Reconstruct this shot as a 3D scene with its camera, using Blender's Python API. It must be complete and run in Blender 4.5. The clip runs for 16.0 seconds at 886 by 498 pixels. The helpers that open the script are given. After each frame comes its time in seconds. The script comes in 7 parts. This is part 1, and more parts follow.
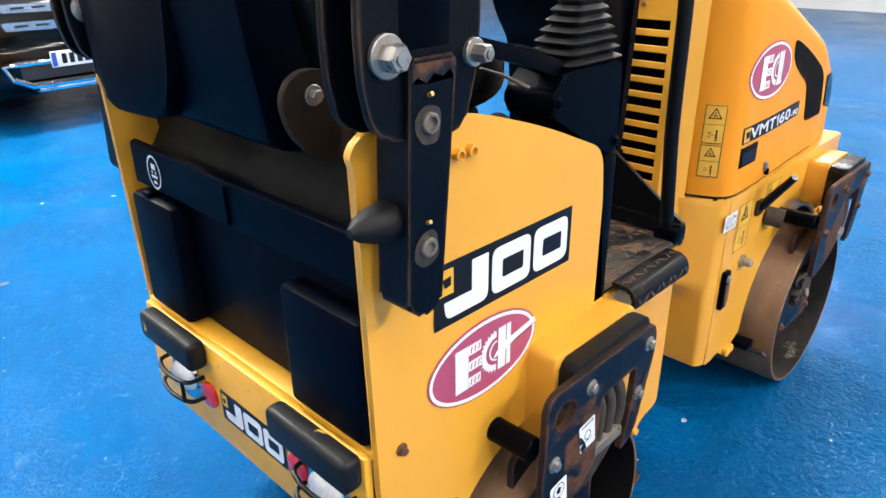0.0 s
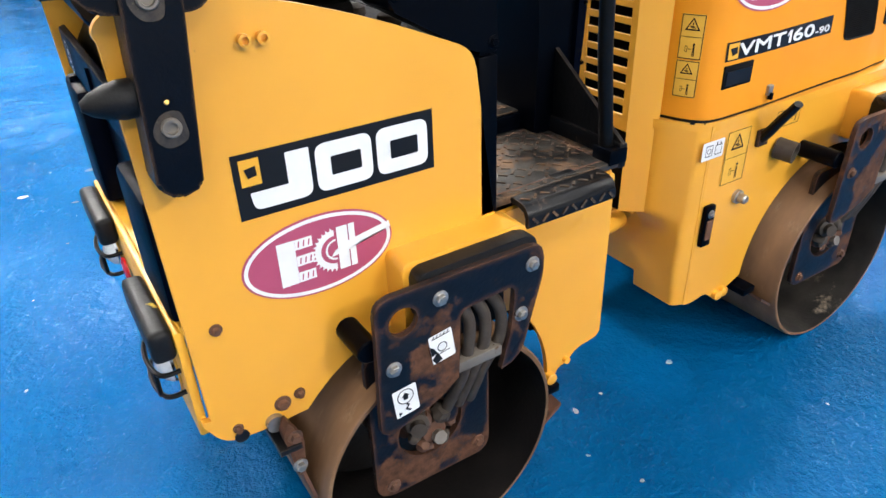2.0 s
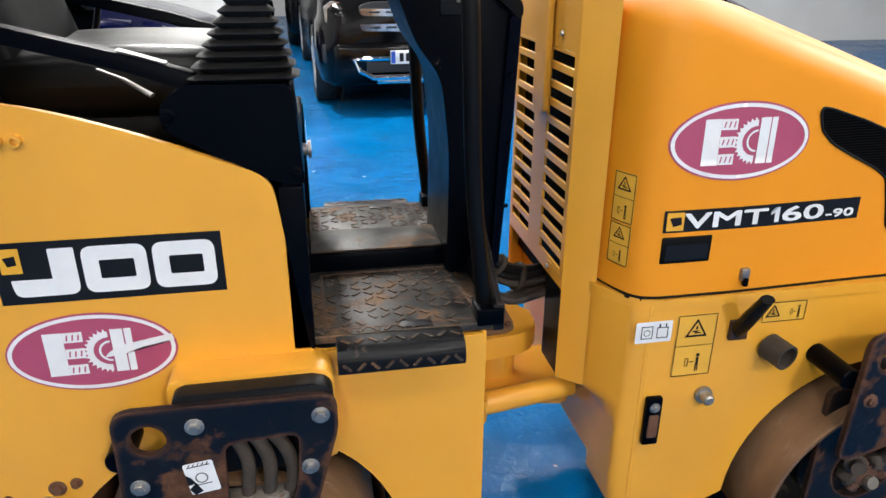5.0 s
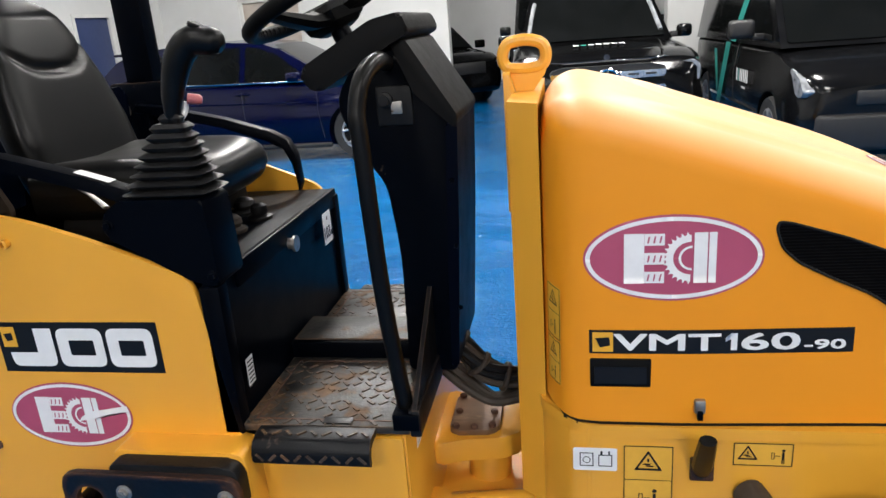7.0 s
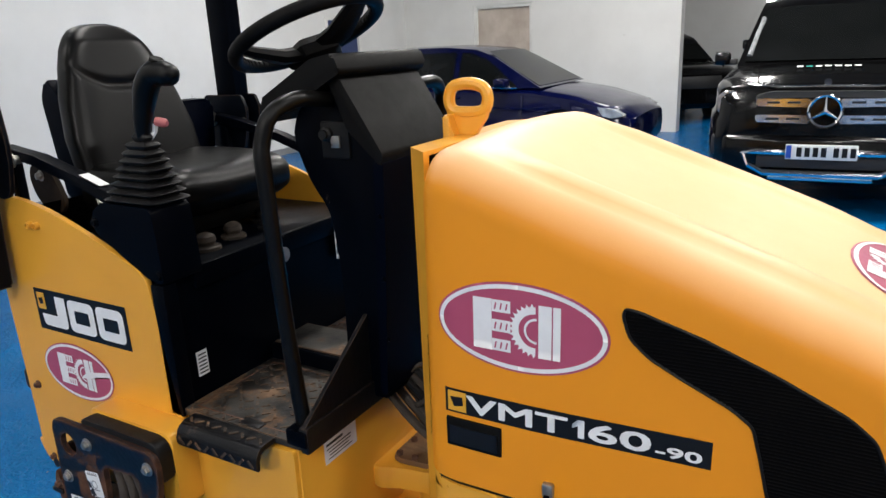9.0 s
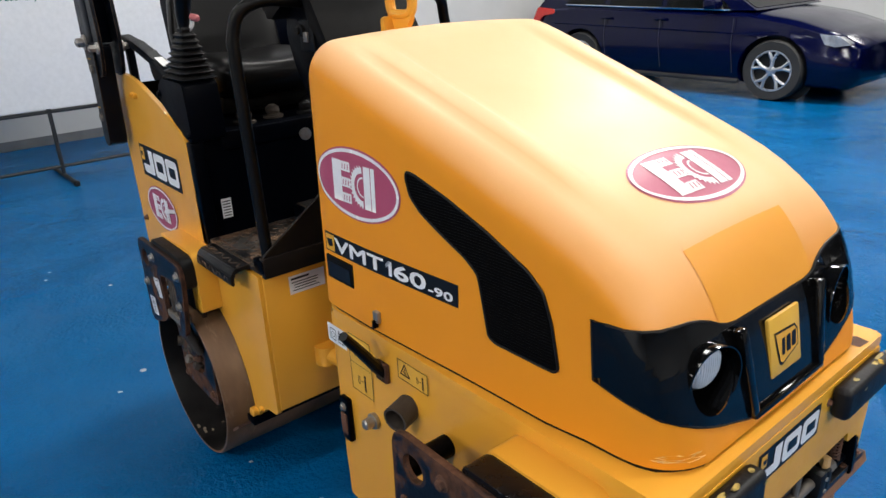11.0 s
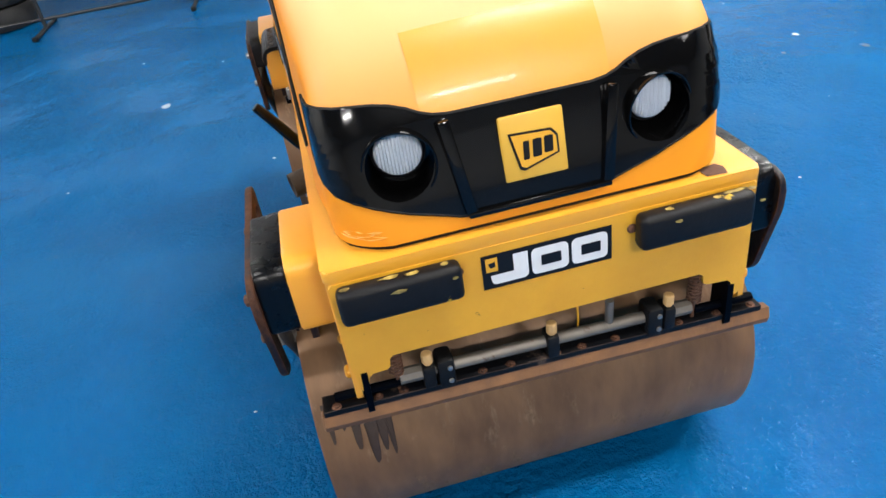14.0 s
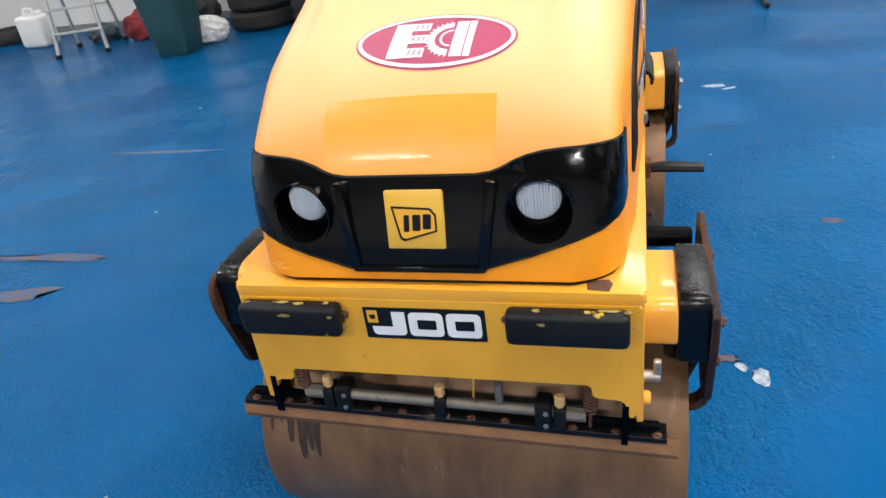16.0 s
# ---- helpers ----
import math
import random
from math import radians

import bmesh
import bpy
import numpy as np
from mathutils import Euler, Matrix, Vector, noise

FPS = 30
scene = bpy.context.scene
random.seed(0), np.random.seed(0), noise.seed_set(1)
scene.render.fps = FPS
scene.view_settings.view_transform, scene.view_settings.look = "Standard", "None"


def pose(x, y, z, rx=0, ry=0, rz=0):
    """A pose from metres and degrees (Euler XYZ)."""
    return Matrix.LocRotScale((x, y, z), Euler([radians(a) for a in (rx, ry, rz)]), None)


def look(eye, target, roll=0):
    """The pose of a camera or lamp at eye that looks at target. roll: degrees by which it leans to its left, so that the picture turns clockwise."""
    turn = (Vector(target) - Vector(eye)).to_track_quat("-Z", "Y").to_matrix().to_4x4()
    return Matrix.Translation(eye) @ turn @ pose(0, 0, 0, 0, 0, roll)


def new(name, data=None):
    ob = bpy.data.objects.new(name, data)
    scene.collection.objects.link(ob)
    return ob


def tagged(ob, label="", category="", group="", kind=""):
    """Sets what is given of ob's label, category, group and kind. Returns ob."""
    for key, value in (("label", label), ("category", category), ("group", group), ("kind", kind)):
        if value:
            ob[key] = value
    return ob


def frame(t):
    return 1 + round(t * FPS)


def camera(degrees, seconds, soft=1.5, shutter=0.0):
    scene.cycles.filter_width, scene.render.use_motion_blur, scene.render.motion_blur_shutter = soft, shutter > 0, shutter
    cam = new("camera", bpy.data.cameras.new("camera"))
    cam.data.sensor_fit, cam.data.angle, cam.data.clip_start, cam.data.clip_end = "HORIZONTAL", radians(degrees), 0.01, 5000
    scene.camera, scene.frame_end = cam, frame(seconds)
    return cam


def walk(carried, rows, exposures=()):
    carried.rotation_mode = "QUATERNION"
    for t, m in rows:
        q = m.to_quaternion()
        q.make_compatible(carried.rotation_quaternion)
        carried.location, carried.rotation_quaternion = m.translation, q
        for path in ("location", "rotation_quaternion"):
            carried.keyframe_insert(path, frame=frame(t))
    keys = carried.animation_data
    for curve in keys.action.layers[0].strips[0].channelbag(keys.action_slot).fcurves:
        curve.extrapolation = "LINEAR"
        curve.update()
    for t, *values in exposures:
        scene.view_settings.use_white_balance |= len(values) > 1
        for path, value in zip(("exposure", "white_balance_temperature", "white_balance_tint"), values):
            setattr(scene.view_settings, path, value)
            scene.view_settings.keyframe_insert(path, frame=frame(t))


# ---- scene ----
cam = camera(64.7, 16.0)
PATH = [
    (0, (-1.471, -1.048, 1.515), (-0.171, 0.223, 0.682), -0.7),
    (0.5, (-1.364, -1.093, 1.505), (-0.114, 0.194, 0.621), -0.6),
    (1, (-1.256, -1.201, 1.499), (-0.134, 0.194, 0.607), -1.4),
    (1.5, (-1.148, -1.35, 1.493), (-0.182, 0.124, 0.548), -0.9),
    (2, (-1.059, -1.392, 1.456), (-0.151, 0.076, 0.446), -2.1),
    (2.5, (-0.909, -1.407, 1.418), (-0.055, 0.051, 0.349), 0.4),
    (3, (-0.755, -1.388, 1.387), (0.052, -0.016, 0.176), 2.0),
    (3.5, (-0.651, -1.402, 1.367), (0.01, 0.041, 0.152), 0.1),
    (4, (-0.509, -1.505, 1.398), (0.024, 0.076, 0.295), 0.7),
    (4.5, (-0.399, -1.565, 1.451), (0.068, 0.147, 0.528), -1.6),
    (5, (-0.275, -1.542, 1.485), (0.064, 0.27, 0.709), 0.2),
    (5.2, (-0.194, -1.519, 1.511), (0.12, 0.302, 0.746), 0.9),
    (7.3, (0.464, -1.528, 1.582), (-0.002, 0.323, 0.983), -4.0),
    (7.5, (0.542, -1.466, 1.597), (0.015, 0.368, 0.996), -3.4),
    (8, (0.66, -1.395, 1.617), (0.023, 0.415, 1.055), -4.0),
    (8.2, (0.712, -1.392, 1.616), (-0.014, 0.39, 1.073), -3.9),
    (10.3, (1.392, -1.139, 1.578), (0.169, 0.288, 0.894), -3.1),
    (10.5, (1.458, -1.131, 1.573), (0.176, 0.241, 0.884), -3.6),
    (11, (1.724, -1.089, 1.556), (0.278, 0.081, 0.82), -2.6),
    (11.5, (1.866, -1.045, 1.523), (0.397, 0.05, 0.72), -4.9),
    (12, (1.897, -0.944, 1.456), (0.464, 0.027, 0.454), -4.9),
    (12.5, (1.947, -0.773, 1.433), (0.522, 0.044, 0.292), -6.1),
    (13, (2.014, -0.635, 1.423), (0.52, -0.01, 0.25), -7.3),
    (13.5, (2.182, -0.454, 1.435), (0.605, -0.094, 0.258), -6.1),
    (14, (2.233, -0.294, 1.439), (0.583, -0.054, 0.334), -9.3),
    (14.5, (2.207, -0.103, 1.44), (0.561, -0.035, 0.306), -5.6),
    (15, (2.209, 0.054, 1.448), (0.536, -0.028, 0.355), -8.3),
    (15.5, (2.293, 0.259, 1.455), (0.644, -0.118, 0.389), -4.9),
    (16, (2.301, 0.383, 1.475), (0.626, -0.149, 0.521), -8.2),
]
walk(cam, [(t, look(eye, target, roll)) for t, eye, target, roll in PATH],
     [(0, 1.12), (3.5, 0.86), (5, 0.60), (8, 0.22), (10.5, -0.04), (12, 0.20), (13.5, 0.56), (14.5, 0.58), (16, 0.30)])


# ---- world and light ----
world = bpy.data.worlds.new("world")
scene.world = world
world.use_nodes = True
world.node_tree.nodes["Background"].inputs[0].default_value = (0.75, 0.85, 1.0, 1)
world.node_tree.nodes["Background"].inputs[1].default_value = 0.02
CEIL = 5.2
# no lamp is in view; the y=-7 and x=7.6 ones are added fill
LAMPS = [(-5.0, -7.0, 16), (-1.4, -7.0, 105), (2.2, -7.0, 270), (-5.0, -2.8, 10), (-1.4, -2.8, 8), (2.2, -2.8, 14), (7.6, -2.8, 200), (-5.0, 1.4, 14), (-1.4, 1.4, 50), (2.2, 1.4, 60), (7.6, 1.4, 240),
         (-5.0, 5.6, 40), (-1.4, 5.6, 310), (2.2, 5.6, 215), (5.8, 5.6, 60), (-1.4, 9.6, 36), (-1.0, 13.6, 80), (3.0, 13.6, 55)]


# ---- mesh helpers ----
def mesh_of(bm, name, mats, smooth=35):
    bmesh.ops.recalc_face_normals(bm, faces=bm.faces[:])
    me = bpy.data.meshes.new(name)
    bm.to_mesh(me)
    bm.free()
    for m in mats if isinstance(mats, (list, tuple)) else (mats,):
        me.materials.append(m)
    if smooth:
        me.shade_smooth()
        me.set_sharp_from_angle(angle=radians(smooth))
    return me


def fitting(parent):
    """The parent itself, or the part that it belongs to where it is a sub-part already."""
    while parent.parent and parent.parent.parent:
        parent = parent.parent
    return parent


def part(name, bm, mats, parent, label="", smooth=35, kind=""):
    ob = new(name, mesh_of(bm, name, mats, smooth))
    ob.parent = fitting(parent)
    if label:
        ob["label"] = label
    if kind:
        ob["kind"] = kind
    return ob


def thing(name, label, category, at=(0, 0, 0), turn=0, group="", kind=""):
    ob = new(name)
    ob.empty_display_size = 0.1
    ob.matrix_basis = pose(*at, 0, 0, turn)
    return tagged(ob, label, category, group, kind)


def solo(name, bm, mats, label, category, group="", kind="", smooth=35):
    return tagged(new(name, mesh_of(bm, name, mats, smooth)), label, category, group, kind)


def B():
    return bmesh.new()


def bevel(bm, edges, r, seg=2):
    if edges:
        bmesh.ops.bevel(bm, geom=edges, offset=r, segments=seg, profile=0.5, affect="EDGES", clamp_overlap=True)


def add(bm, other):
    """Joins another bmesh into bm."""
    me = bpy.data.meshes.new("tmp")
    other.to_mesh(me)
    other.free()
    bm.from_mesh(me)
    bpy.data.meshes.remove(me)
    return bm


def box(x0, x1, y0, y1, z0, z1, r=0.0, seg=2, m=None):
    x0, x1, y0, y1, z0, z1 = min(x0, x1), max(x0, x1), min(y0, y1), max(y0, y1), min(z0, z1), max(z0, z1)
    bm = B()
    bmesh.ops.create_cube(bm, size=1)
    for v in bm.verts:
        v.co = Vector((x0 + (v.co.x + 0.5) * (x1 - x0), y0 + (v.co.y + 0.5) * (y1 - y0), z0 + (v.co.z + 0.5) * (z1 - z0)))
    if r:
        bevel(bm, bm.edges[:], r, seg)
    if m:
        bm.transform(m)
    return bm


def rounded(poly, r, n=4):
    """Rounds the corners of a 2D polygon; r is one radius or one for each corner."""
    out, k = [], len(poly)
    for i in range(k):
        p, a, b = Vector(poly[i]), Vector(poly[i - 1]), Vector(poly[(i + 1) % k])
        rr = r[i] if isinstance(r, (list, tuple)) else r
        da, db = (a - p), (b - p)
        if rr <= 1e-5 or da.length < 1e-6 or db.length < 1e-6:
            out.append(tuple(p))
            continue
        rr = min(rr, da.length * 0.45, db.length * 0.45)
        s, e = p + da.normalized() * rr, p + db.normalized() * rr
        for j in range(n + 1):
            t = j / n
            out.append(tuple((1 - t) ** 2 * s + 2 * t * (1 - t) * p + t * t * e))
    return out


def prism(poly, axis, a, b, r=0.0, seg=1):
    """A 2D polygon pushed from a to b along an axis. x: (y, z), y: (x, z), z: (x, y)."""
    put = {"x": lambda p, d: (d, p[0], p[1]), "y": lambda p, d: (p[0], d, p[1]), "z": lambda p, d: (p[0], p[1], d)}[axis]
    bm = B()
    lo, hi = [bm.verts.new(put(p, a)) for p in poly], [bm.verts.new(put(p, b)) for p in poly]
    caps = [bm.faces.new(lo), bm.faces.new(hi[::-1])]
    for i in range(len(poly)):
        j = (i + 1) % len(poly)
        bm.faces.new((lo[j], lo[i], hi[i], hi[j]))
    if r:
        bevel(bm, [e for f in caps for e in f.edges], r, seg)
    bmesh.ops.triangulate(bm, faces=[f for f in bm.faces if len(f.verts) > 4], ngon_method="EAR_CLIP")
    return bm


def frame_to(p0, p1):
    d = Vector(p1) - Vector(p0)
    return Matrix.Translation(p0) @ d.to_track_quat("Z", "Y").to_matrix().to_4x4(), d.length


def lathe(profile, p0, p1, seg=24, cap=True):
    """A profile of (radius, distance along p0-p1) turned round that axis."""
    m, _ = frame_to(p0, p1)
    bm, rings = B(), []
    for rad, h in profile:
        rings.append([bm.verts.new(m @ Vector((rad * math.cos(2 * math.pi * i / seg), rad * math.sin(2 * math.pi * i / seg), h))) for i in range(seg)])
    for a, b in zip(rings, rings[1:]):
        for i in range(seg):
            j = (i + 1) % seg
            bm.faces.new((a[i], a[j], b[j], b[i]))
    if cap:
        bm.faces.new(rings[0][::-1])
        bm.faces.new(rings[-1])
    return bm


def cyl(p0, p1, r, seg=16, bev=0.0):
    n = (Vector(p1) - Vector(p0)).length
    if bev:
        return lathe([(r - bev, 0), (r, bev), (r, n - bev), (r - bev, n)], p0, p1, seg)
    return lathe([(r, 0), (r, n)], p0, p1, seg)


def smooth_line(points, n=6, closed=False):
    """A line that passes smoothly through points (Catmull-Rom)."""
    pts, out, k = [Vector(p) for p in points], [], len(points)
    for i in range(k if closed else k - 1):
        if closed:
            a, b, c, d = pts[i - 1], pts[i], pts[(i + 1) % k], pts[(i + 2) % k]
        else:
            a, b, c, d = pts[max(i - 1, 0)], pts[i], pts[i + 1], pts[min(i + 2, k - 1)]
        for j in range(n):
            t = j / n
            out.append(0.5 * (2 * b + (c - a) * t + (2 * a - 5 * b + 4 * c - d) * t * t + (3 * b - a - 3 * c + d) * t ** 3))
    return out if closed else out + [pts[-1]]


def tube(points, r, seg=10, closed=False, flat=1.0):
    """A tube along a line; flat squashes it."""
    pts, bm, rings, k = [Vector(p) for p in points], B(), [], len(points)
    up = Vector((0.03, 0.05, 1)).normalized()
    for i, p in enumerate(pts):
        d = (pts[(i + 1) % k] - pts[i - 1]) if closed else (pts[min(i + 1, k - 1)] - pts[max(i - 1, 0)])
        d.normalize()
        if abs(d.dot(up)) > 0.97:
            up = Vector((1, 0.1, 0.05)).normalized()
        s = d.cross(up).normalized()
        u = s.cross(d)
        up = u
        rr = r[i] if isinstance(r, (list, tuple)) else r
        rings.append([bm.verts.new(p + rr * (math.cos(2 * math.pi * j / seg) * s + flat * math.sin(2 * math.pi * j / seg) * u)) for j in range(seg)])
    for i in range(k if closed else k - 1):
        a, b = rings[i], rings[(i + 1) % k]
        for j in range(seg):
            q = (j + 1) % seg
            bm.faces.new((a[j], a[q], b[q], b[j]))
    if not closed:
        bm.faces.new(rings[0][::-1])
        bm.faces.new(rings[-1])
    return bm


def grid_loft(rows, close=False, caps=False):
    """A skin over rows of points; close joins the last column to the first."""
    bm = B()
    vs = [[bm.verts.new(p) for p in row] for row in rows]
    n = len(rows[0])
    for a, b in zip(vs, vs[1:]):
        for i in range(n if close else n - 1):
            j = (i + 1) % n
            bm.faces.new((a[i], a[j], b[j], b[i]))
    if caps:
        bm.faces.new(vs[0][::-1])
        bm.faces.new(vs[-1])
    return bm


def hexbolt(p, d, r, h, washer=True, seg=6):
    """A bolt head at p, standing along d, with its washer."""
    d = Vector(d).normalized()
    p = Vector(p)
    bm = B()
    base = 0.0
    if washer:
        base = 0.25 * h
        add(bm, lathe([(1.5 * r, 0), (1.5 * r, base * 0.8), (1.4 * r, base)], p, p + d, 16))
    add(bm, lathe([(r, base), (r, h * 0.85), (r * 0.86, h)], p, p + d, seg))
    add(bm, lathe([(r * 0.5, h), (r * 0.5, h * 1.12)], p, p + d, 10))
    return bm


def cut(ob, cutters, lining=None):
    """Takes the cutters' meshes out of ob's mesh; lining: the material of the new faces."""
    tmp = []
    for bm in cutters:
        me = bpy.data.meshes.new("cutter")
        bmesh.ops.recalc_face_normals(bm, faces=bm.faces[:])
        bm.to_mesh(me)
        bm.free()
        if lining:
            me.materials.append(lining)
        c = new("cutter", me)
        tmp.append(c)
        mod = ob.modifiers.new("cut", "BOOLEAN")
        mod.operation, mod.object, mod.solver, mod.material_mode = "DIFFERENCE", c, "EXACT", "TRANSFER" if lining else "INDEX"
    parent = ob.parent
    ob.parent = None
    dg = bpy.context.evaluated_depsgraph_get()
    dg.update()
    me = bpy.data.meshes.new_from_object(ob.evaluated_get(dg), depsgraph=dg)
    ob.modifiers.clear()
    ob.data = me
    ob.parent = parent
    for c in tmp:
        bpy.data.objects.remove(c)
    return ob


def text_shape(body, height, bold=0.0, wide=1.0):
    """A text in the built-in font as a flat bmesh, its middle at 0, capitals of that height."""
    cu = bpy.data.curves.new("lettering", "FONT")
    cu.body, cu.size, cu.offset, cu.resolution_u = body, 1.0, bold, 3
    cu.align_x, cu.align_y = "CENTER", "CENTER"
    ob = bpy.data.objects.new("lettering", cu)
    scene.collection.objects.link(ob)
    dg = bpy.context.evaluated_depsgraph_get()
    me = bpy.data.meshes.new_from_object(ob.evaluated_get(dg), depsgraph=dg)
    bm = B()
    bm.from_mesh(me)
    bpy.data.objects.remove(ob)
    bpy.data.meshes.remove(me)
    bpy.data.curves.remove(cu)
    ys = [v.co.y for v in bm.verts]
    xs = [v.co.x for v in bm.verts]
    s = height / (max(ys) - min(ys))
    cx, cy = (max(xs) + min(xs)) / 2, (max(ys) + min(ys)) / 2
    for v in bm.verts:
        v.co = Vector(((v.co.x - cx) * s * wide, (v.co.y - cy) * s, 0))
    return bm


def flat(*polys):
    """Flat polygons in u, v as one bmesh."""
    bm = B()
    for poly in polys:
        bm.faces.new([bm.verts.new((p[0], p[1], 0)) for p in poly])
    bmesh.ops.triangulate(bm, faces=[f for f in bm.faces if len(f.verts) > 4], ngon_method="EAR_CLIP")
    return bm


def rect(cx, cy, w, h, r=0.0, slant=0.0):
    p = [(cx - w / 2 - slant, cy - h / 2), (cx + w / 2 - slant, cy - h / 2), (cx + w / 2 + slant, cy + h / 2), (cx - w / 2 + slant, cy + h / 2)]
    return rounded(p, r) if r else p


def oval(cx, cy, a, b, n=48, a0=0, a1=360):
    return [(cx + a * math.cos(radians(a0 + (a1 - a0) * i / n)), cy + b * math.sin(radians(a0 + (a1 - a0) * i / n))) for i in range(n if a1 - a0 == 360 else n + 1)]


def ring_band(cx, cy, r0, r1, n=28):
    """A whole ring as a list of small quads."""
    o, i = oval(cx, cy, r1, r1, n), oval(cx, cy, r0, r0, n)
    return [[o[k], o[(k + 1) % n], i[(k + 1) % n], i[k]] for k in range(n)]


def plane_at(o, u, v):
    """Lays u, v of a decal on a flat face."""
    o, u, v = Vector(o), Vector(u).normalized(), Vector(v).normalized()
    n = u.cross(v)
    return lambda a, b: (o + a * u + b * v, n)


def shifted(place, cx, cy, fx=1, fy=1, turn=0):
    c, s = math.cos(radians(turn)), math.sin(radians(turn))
    return lambda u, v: place(cx + fx * (c * u - s * v), cy + fy * (s * u + c * v))


def sticker(name, bm, place, mat, parent, lift=0.001, step=0.0, label=""):
    """A flat shape laid on a face; step: how finely it is cut to follow a curved one."""
    if step:
        us, vs = [v.co.x for v in bm.verts], [v.co.y for v in bm.verts]
        for axis, some in ((0, us), (1, vs)):
            k = math.ceil(min(some) / step)
            while k * step < max(some):
                co, no = Vector((0, 0, 0)), Vector((0, 0, 0))
                co[axis], no[axis] = k * step, 1
                bmesh.ops.bisect_plane(bm, geom=bm.verts[:] + bm.edges[:] + bm.faces[:], plane_co=co, plane_no=no)
                k += 1
    for v in bm.verts:
        p, n = place(v.co.x, v.co.y)
        v.co = p + n * (lift + v.co.z)
    me = bpy.data.meshes.new(name)
    bm.to_mesh(me)
    bm.free()
    me.materials.append(mat)
    if step:
        me.shade_smooth()
    ob = new(name, me)
    ob.parent = fitting(parent)
    if label:
        ob["label"] = label
    return ob


# ---- materials ----
def mat(name, base, rough=0.5, metal=0.0, second=None, scale=6.0, amount=0.5, wear=None, wear_at=0.62, wear_scale=22.0, wear_soft=0.05,
        bump=0.1, bump_scale=120.0, bump_far=0.002, rough_var=0.12, coat=0.0, spec=0.5, stretch=(1, 1, 1), edge=0.0):
    """A painted or raw surface: two tones in soft patches, worn spots with an edge of their own, fine relief."""
    m = bpy.data.materials.new(name)
    m.use_nodes = True
    nt = m.node_tree
    bs = nt.nodes["Principled BSDF"]
    N = lambda kind: nt.nodes.new("ShaderNode" + kind)
    L = nt.links.new
    co = N("TexCoord")
    mp = N("Mapping")
    mp.inputs["Scale"].default_value = stretch
    L(co.outputs["Object"], mp.inputs[0])

    def noise_tex(sc, detail=4, r=0.6):
        n = N("TexNoise")
        n.inputs["Scale"].default_value, n.inputs["Detail"].default_value, n.inputs["Roughness"].default_value = sc, detail, r
        L(mp.outputs[0], n.inputs["Vector"])
        return n.outputs["Fac"]

    def ramp(f, a, b):
        r = N("MapRange")
        r.inputs["From Min"].default_value, r.inputs["From Max"].default_value = a, b
        L(f, r.inputs["Value"])
        return r.outputs[0]

    def mix(f, a, b):
        x = N("Mix")
        x.data_type = "RGBA"
        L(f, x.inputs[0])
        for s, v in ((6, a), (7, b)):
            if isinstance(v, tuple):
                x.inputs[s].default_value = (*v, 1)
            else:
                L(v, x.inputs[s])
        return x.outputs[2]

    second = second or tuple(c * 0.82 for c in base)
    soft = noise_tex(scale)
    scaled = N("Math")
    scaled.operation = "MULTIPLY"
    scaled.inputs[1].default_value = amount
    L(ramp(soft, 0.35, 0.7), scaled.inputs[0])
    colour = mix(scaled.outputs[0], base, second)
    rr = N("MapRange")
    rr.inputs["To Min"].default_value, rr.inputs["To Max"].default_value = max(rough - rough_var, 0.02), min(rough + rough_var, 1)
    L(noise_tex(scale * 3.1), rr.inputs["Value"])
    roughness = rr.outputs[0]
    if wear:
        spot = noise_tex(wear_scale, 8, 0.65)
        if edge:
            # paint goes first along the edges
            round_n, geo, dot, less, total = N("Bevel"), N("NewGeometry"), N("VectorMath"), N("Math"), N("Math")
            round_n.samples = 4
            round_n.inputs["Radius"].default_value = edge
            dot.operation, less.operation, total.operation = "DOT_PRODUCT", "MULTIPLY_ADD", "ADD"
            L(round_n.outputs[0], dot.inputs[0])
            L(geo.outputs["Normal"], dot.inputs[1])
            L(dot.outputs["Value"], less.inputs[0])
            less.inputs[1].default_value, less.inputs[2].default_value = -0.9, 0.9
            L(spot, total.inputs[0])
            L(less.outputs[0], total.inputs[1])
            spot = total.outputs[0]
        w = ramp(spot, wear_at, wear_at + wear_soft)
        tint = mix(ramp(noise_tex(wear_scale * 5.0 + 10, 5, 0.7), 0.35, 0.68), tuple(min(c * 1.35, 1) for c in wear), tuple(c * 0.5 for c in wear))
        colour = mix(w, colour, tint)
        x = N("Mix")
        L(w, x.inputs[0])
        L(roughness, x.inputs[2])
        x.inputs[3].default_value = 0.8
        roughness = x.outputs[0]
    L(colour, bs.inputs["Base Color"])
    L(roughness, bs.inputs["Roughness"])
    bs.inputs["Metallic"].default_value = metal
    bs.inputs["Specular IOR Level"].default_value = spec
    if coat:
        bs.inputs["Coat Weight"].default_value, bs.inputs["Coat Roughness"].default_value = coat, 0.06
    if bump:
        bp = N("Bump")
        bp.inputs["Strength"].default_value, bp.inputs["Distance"].default_value = bump, bump_far
        L(noise_tex(bump_scale, 3), bp.inputs["Height"])
        L(bp.outputs[0], bs.inputs["Normal"])
    return m


def glow(name, colour, strength):
    m = mat(name, colour, 0.5, bump=0)
    bs = m.node_tree.nodes["Principled BSDF"]
    bs.inputs["Emission Color"].default_value, bs.inputs["Emission Strength"].default_value = (*colour, 1), strength
    return m


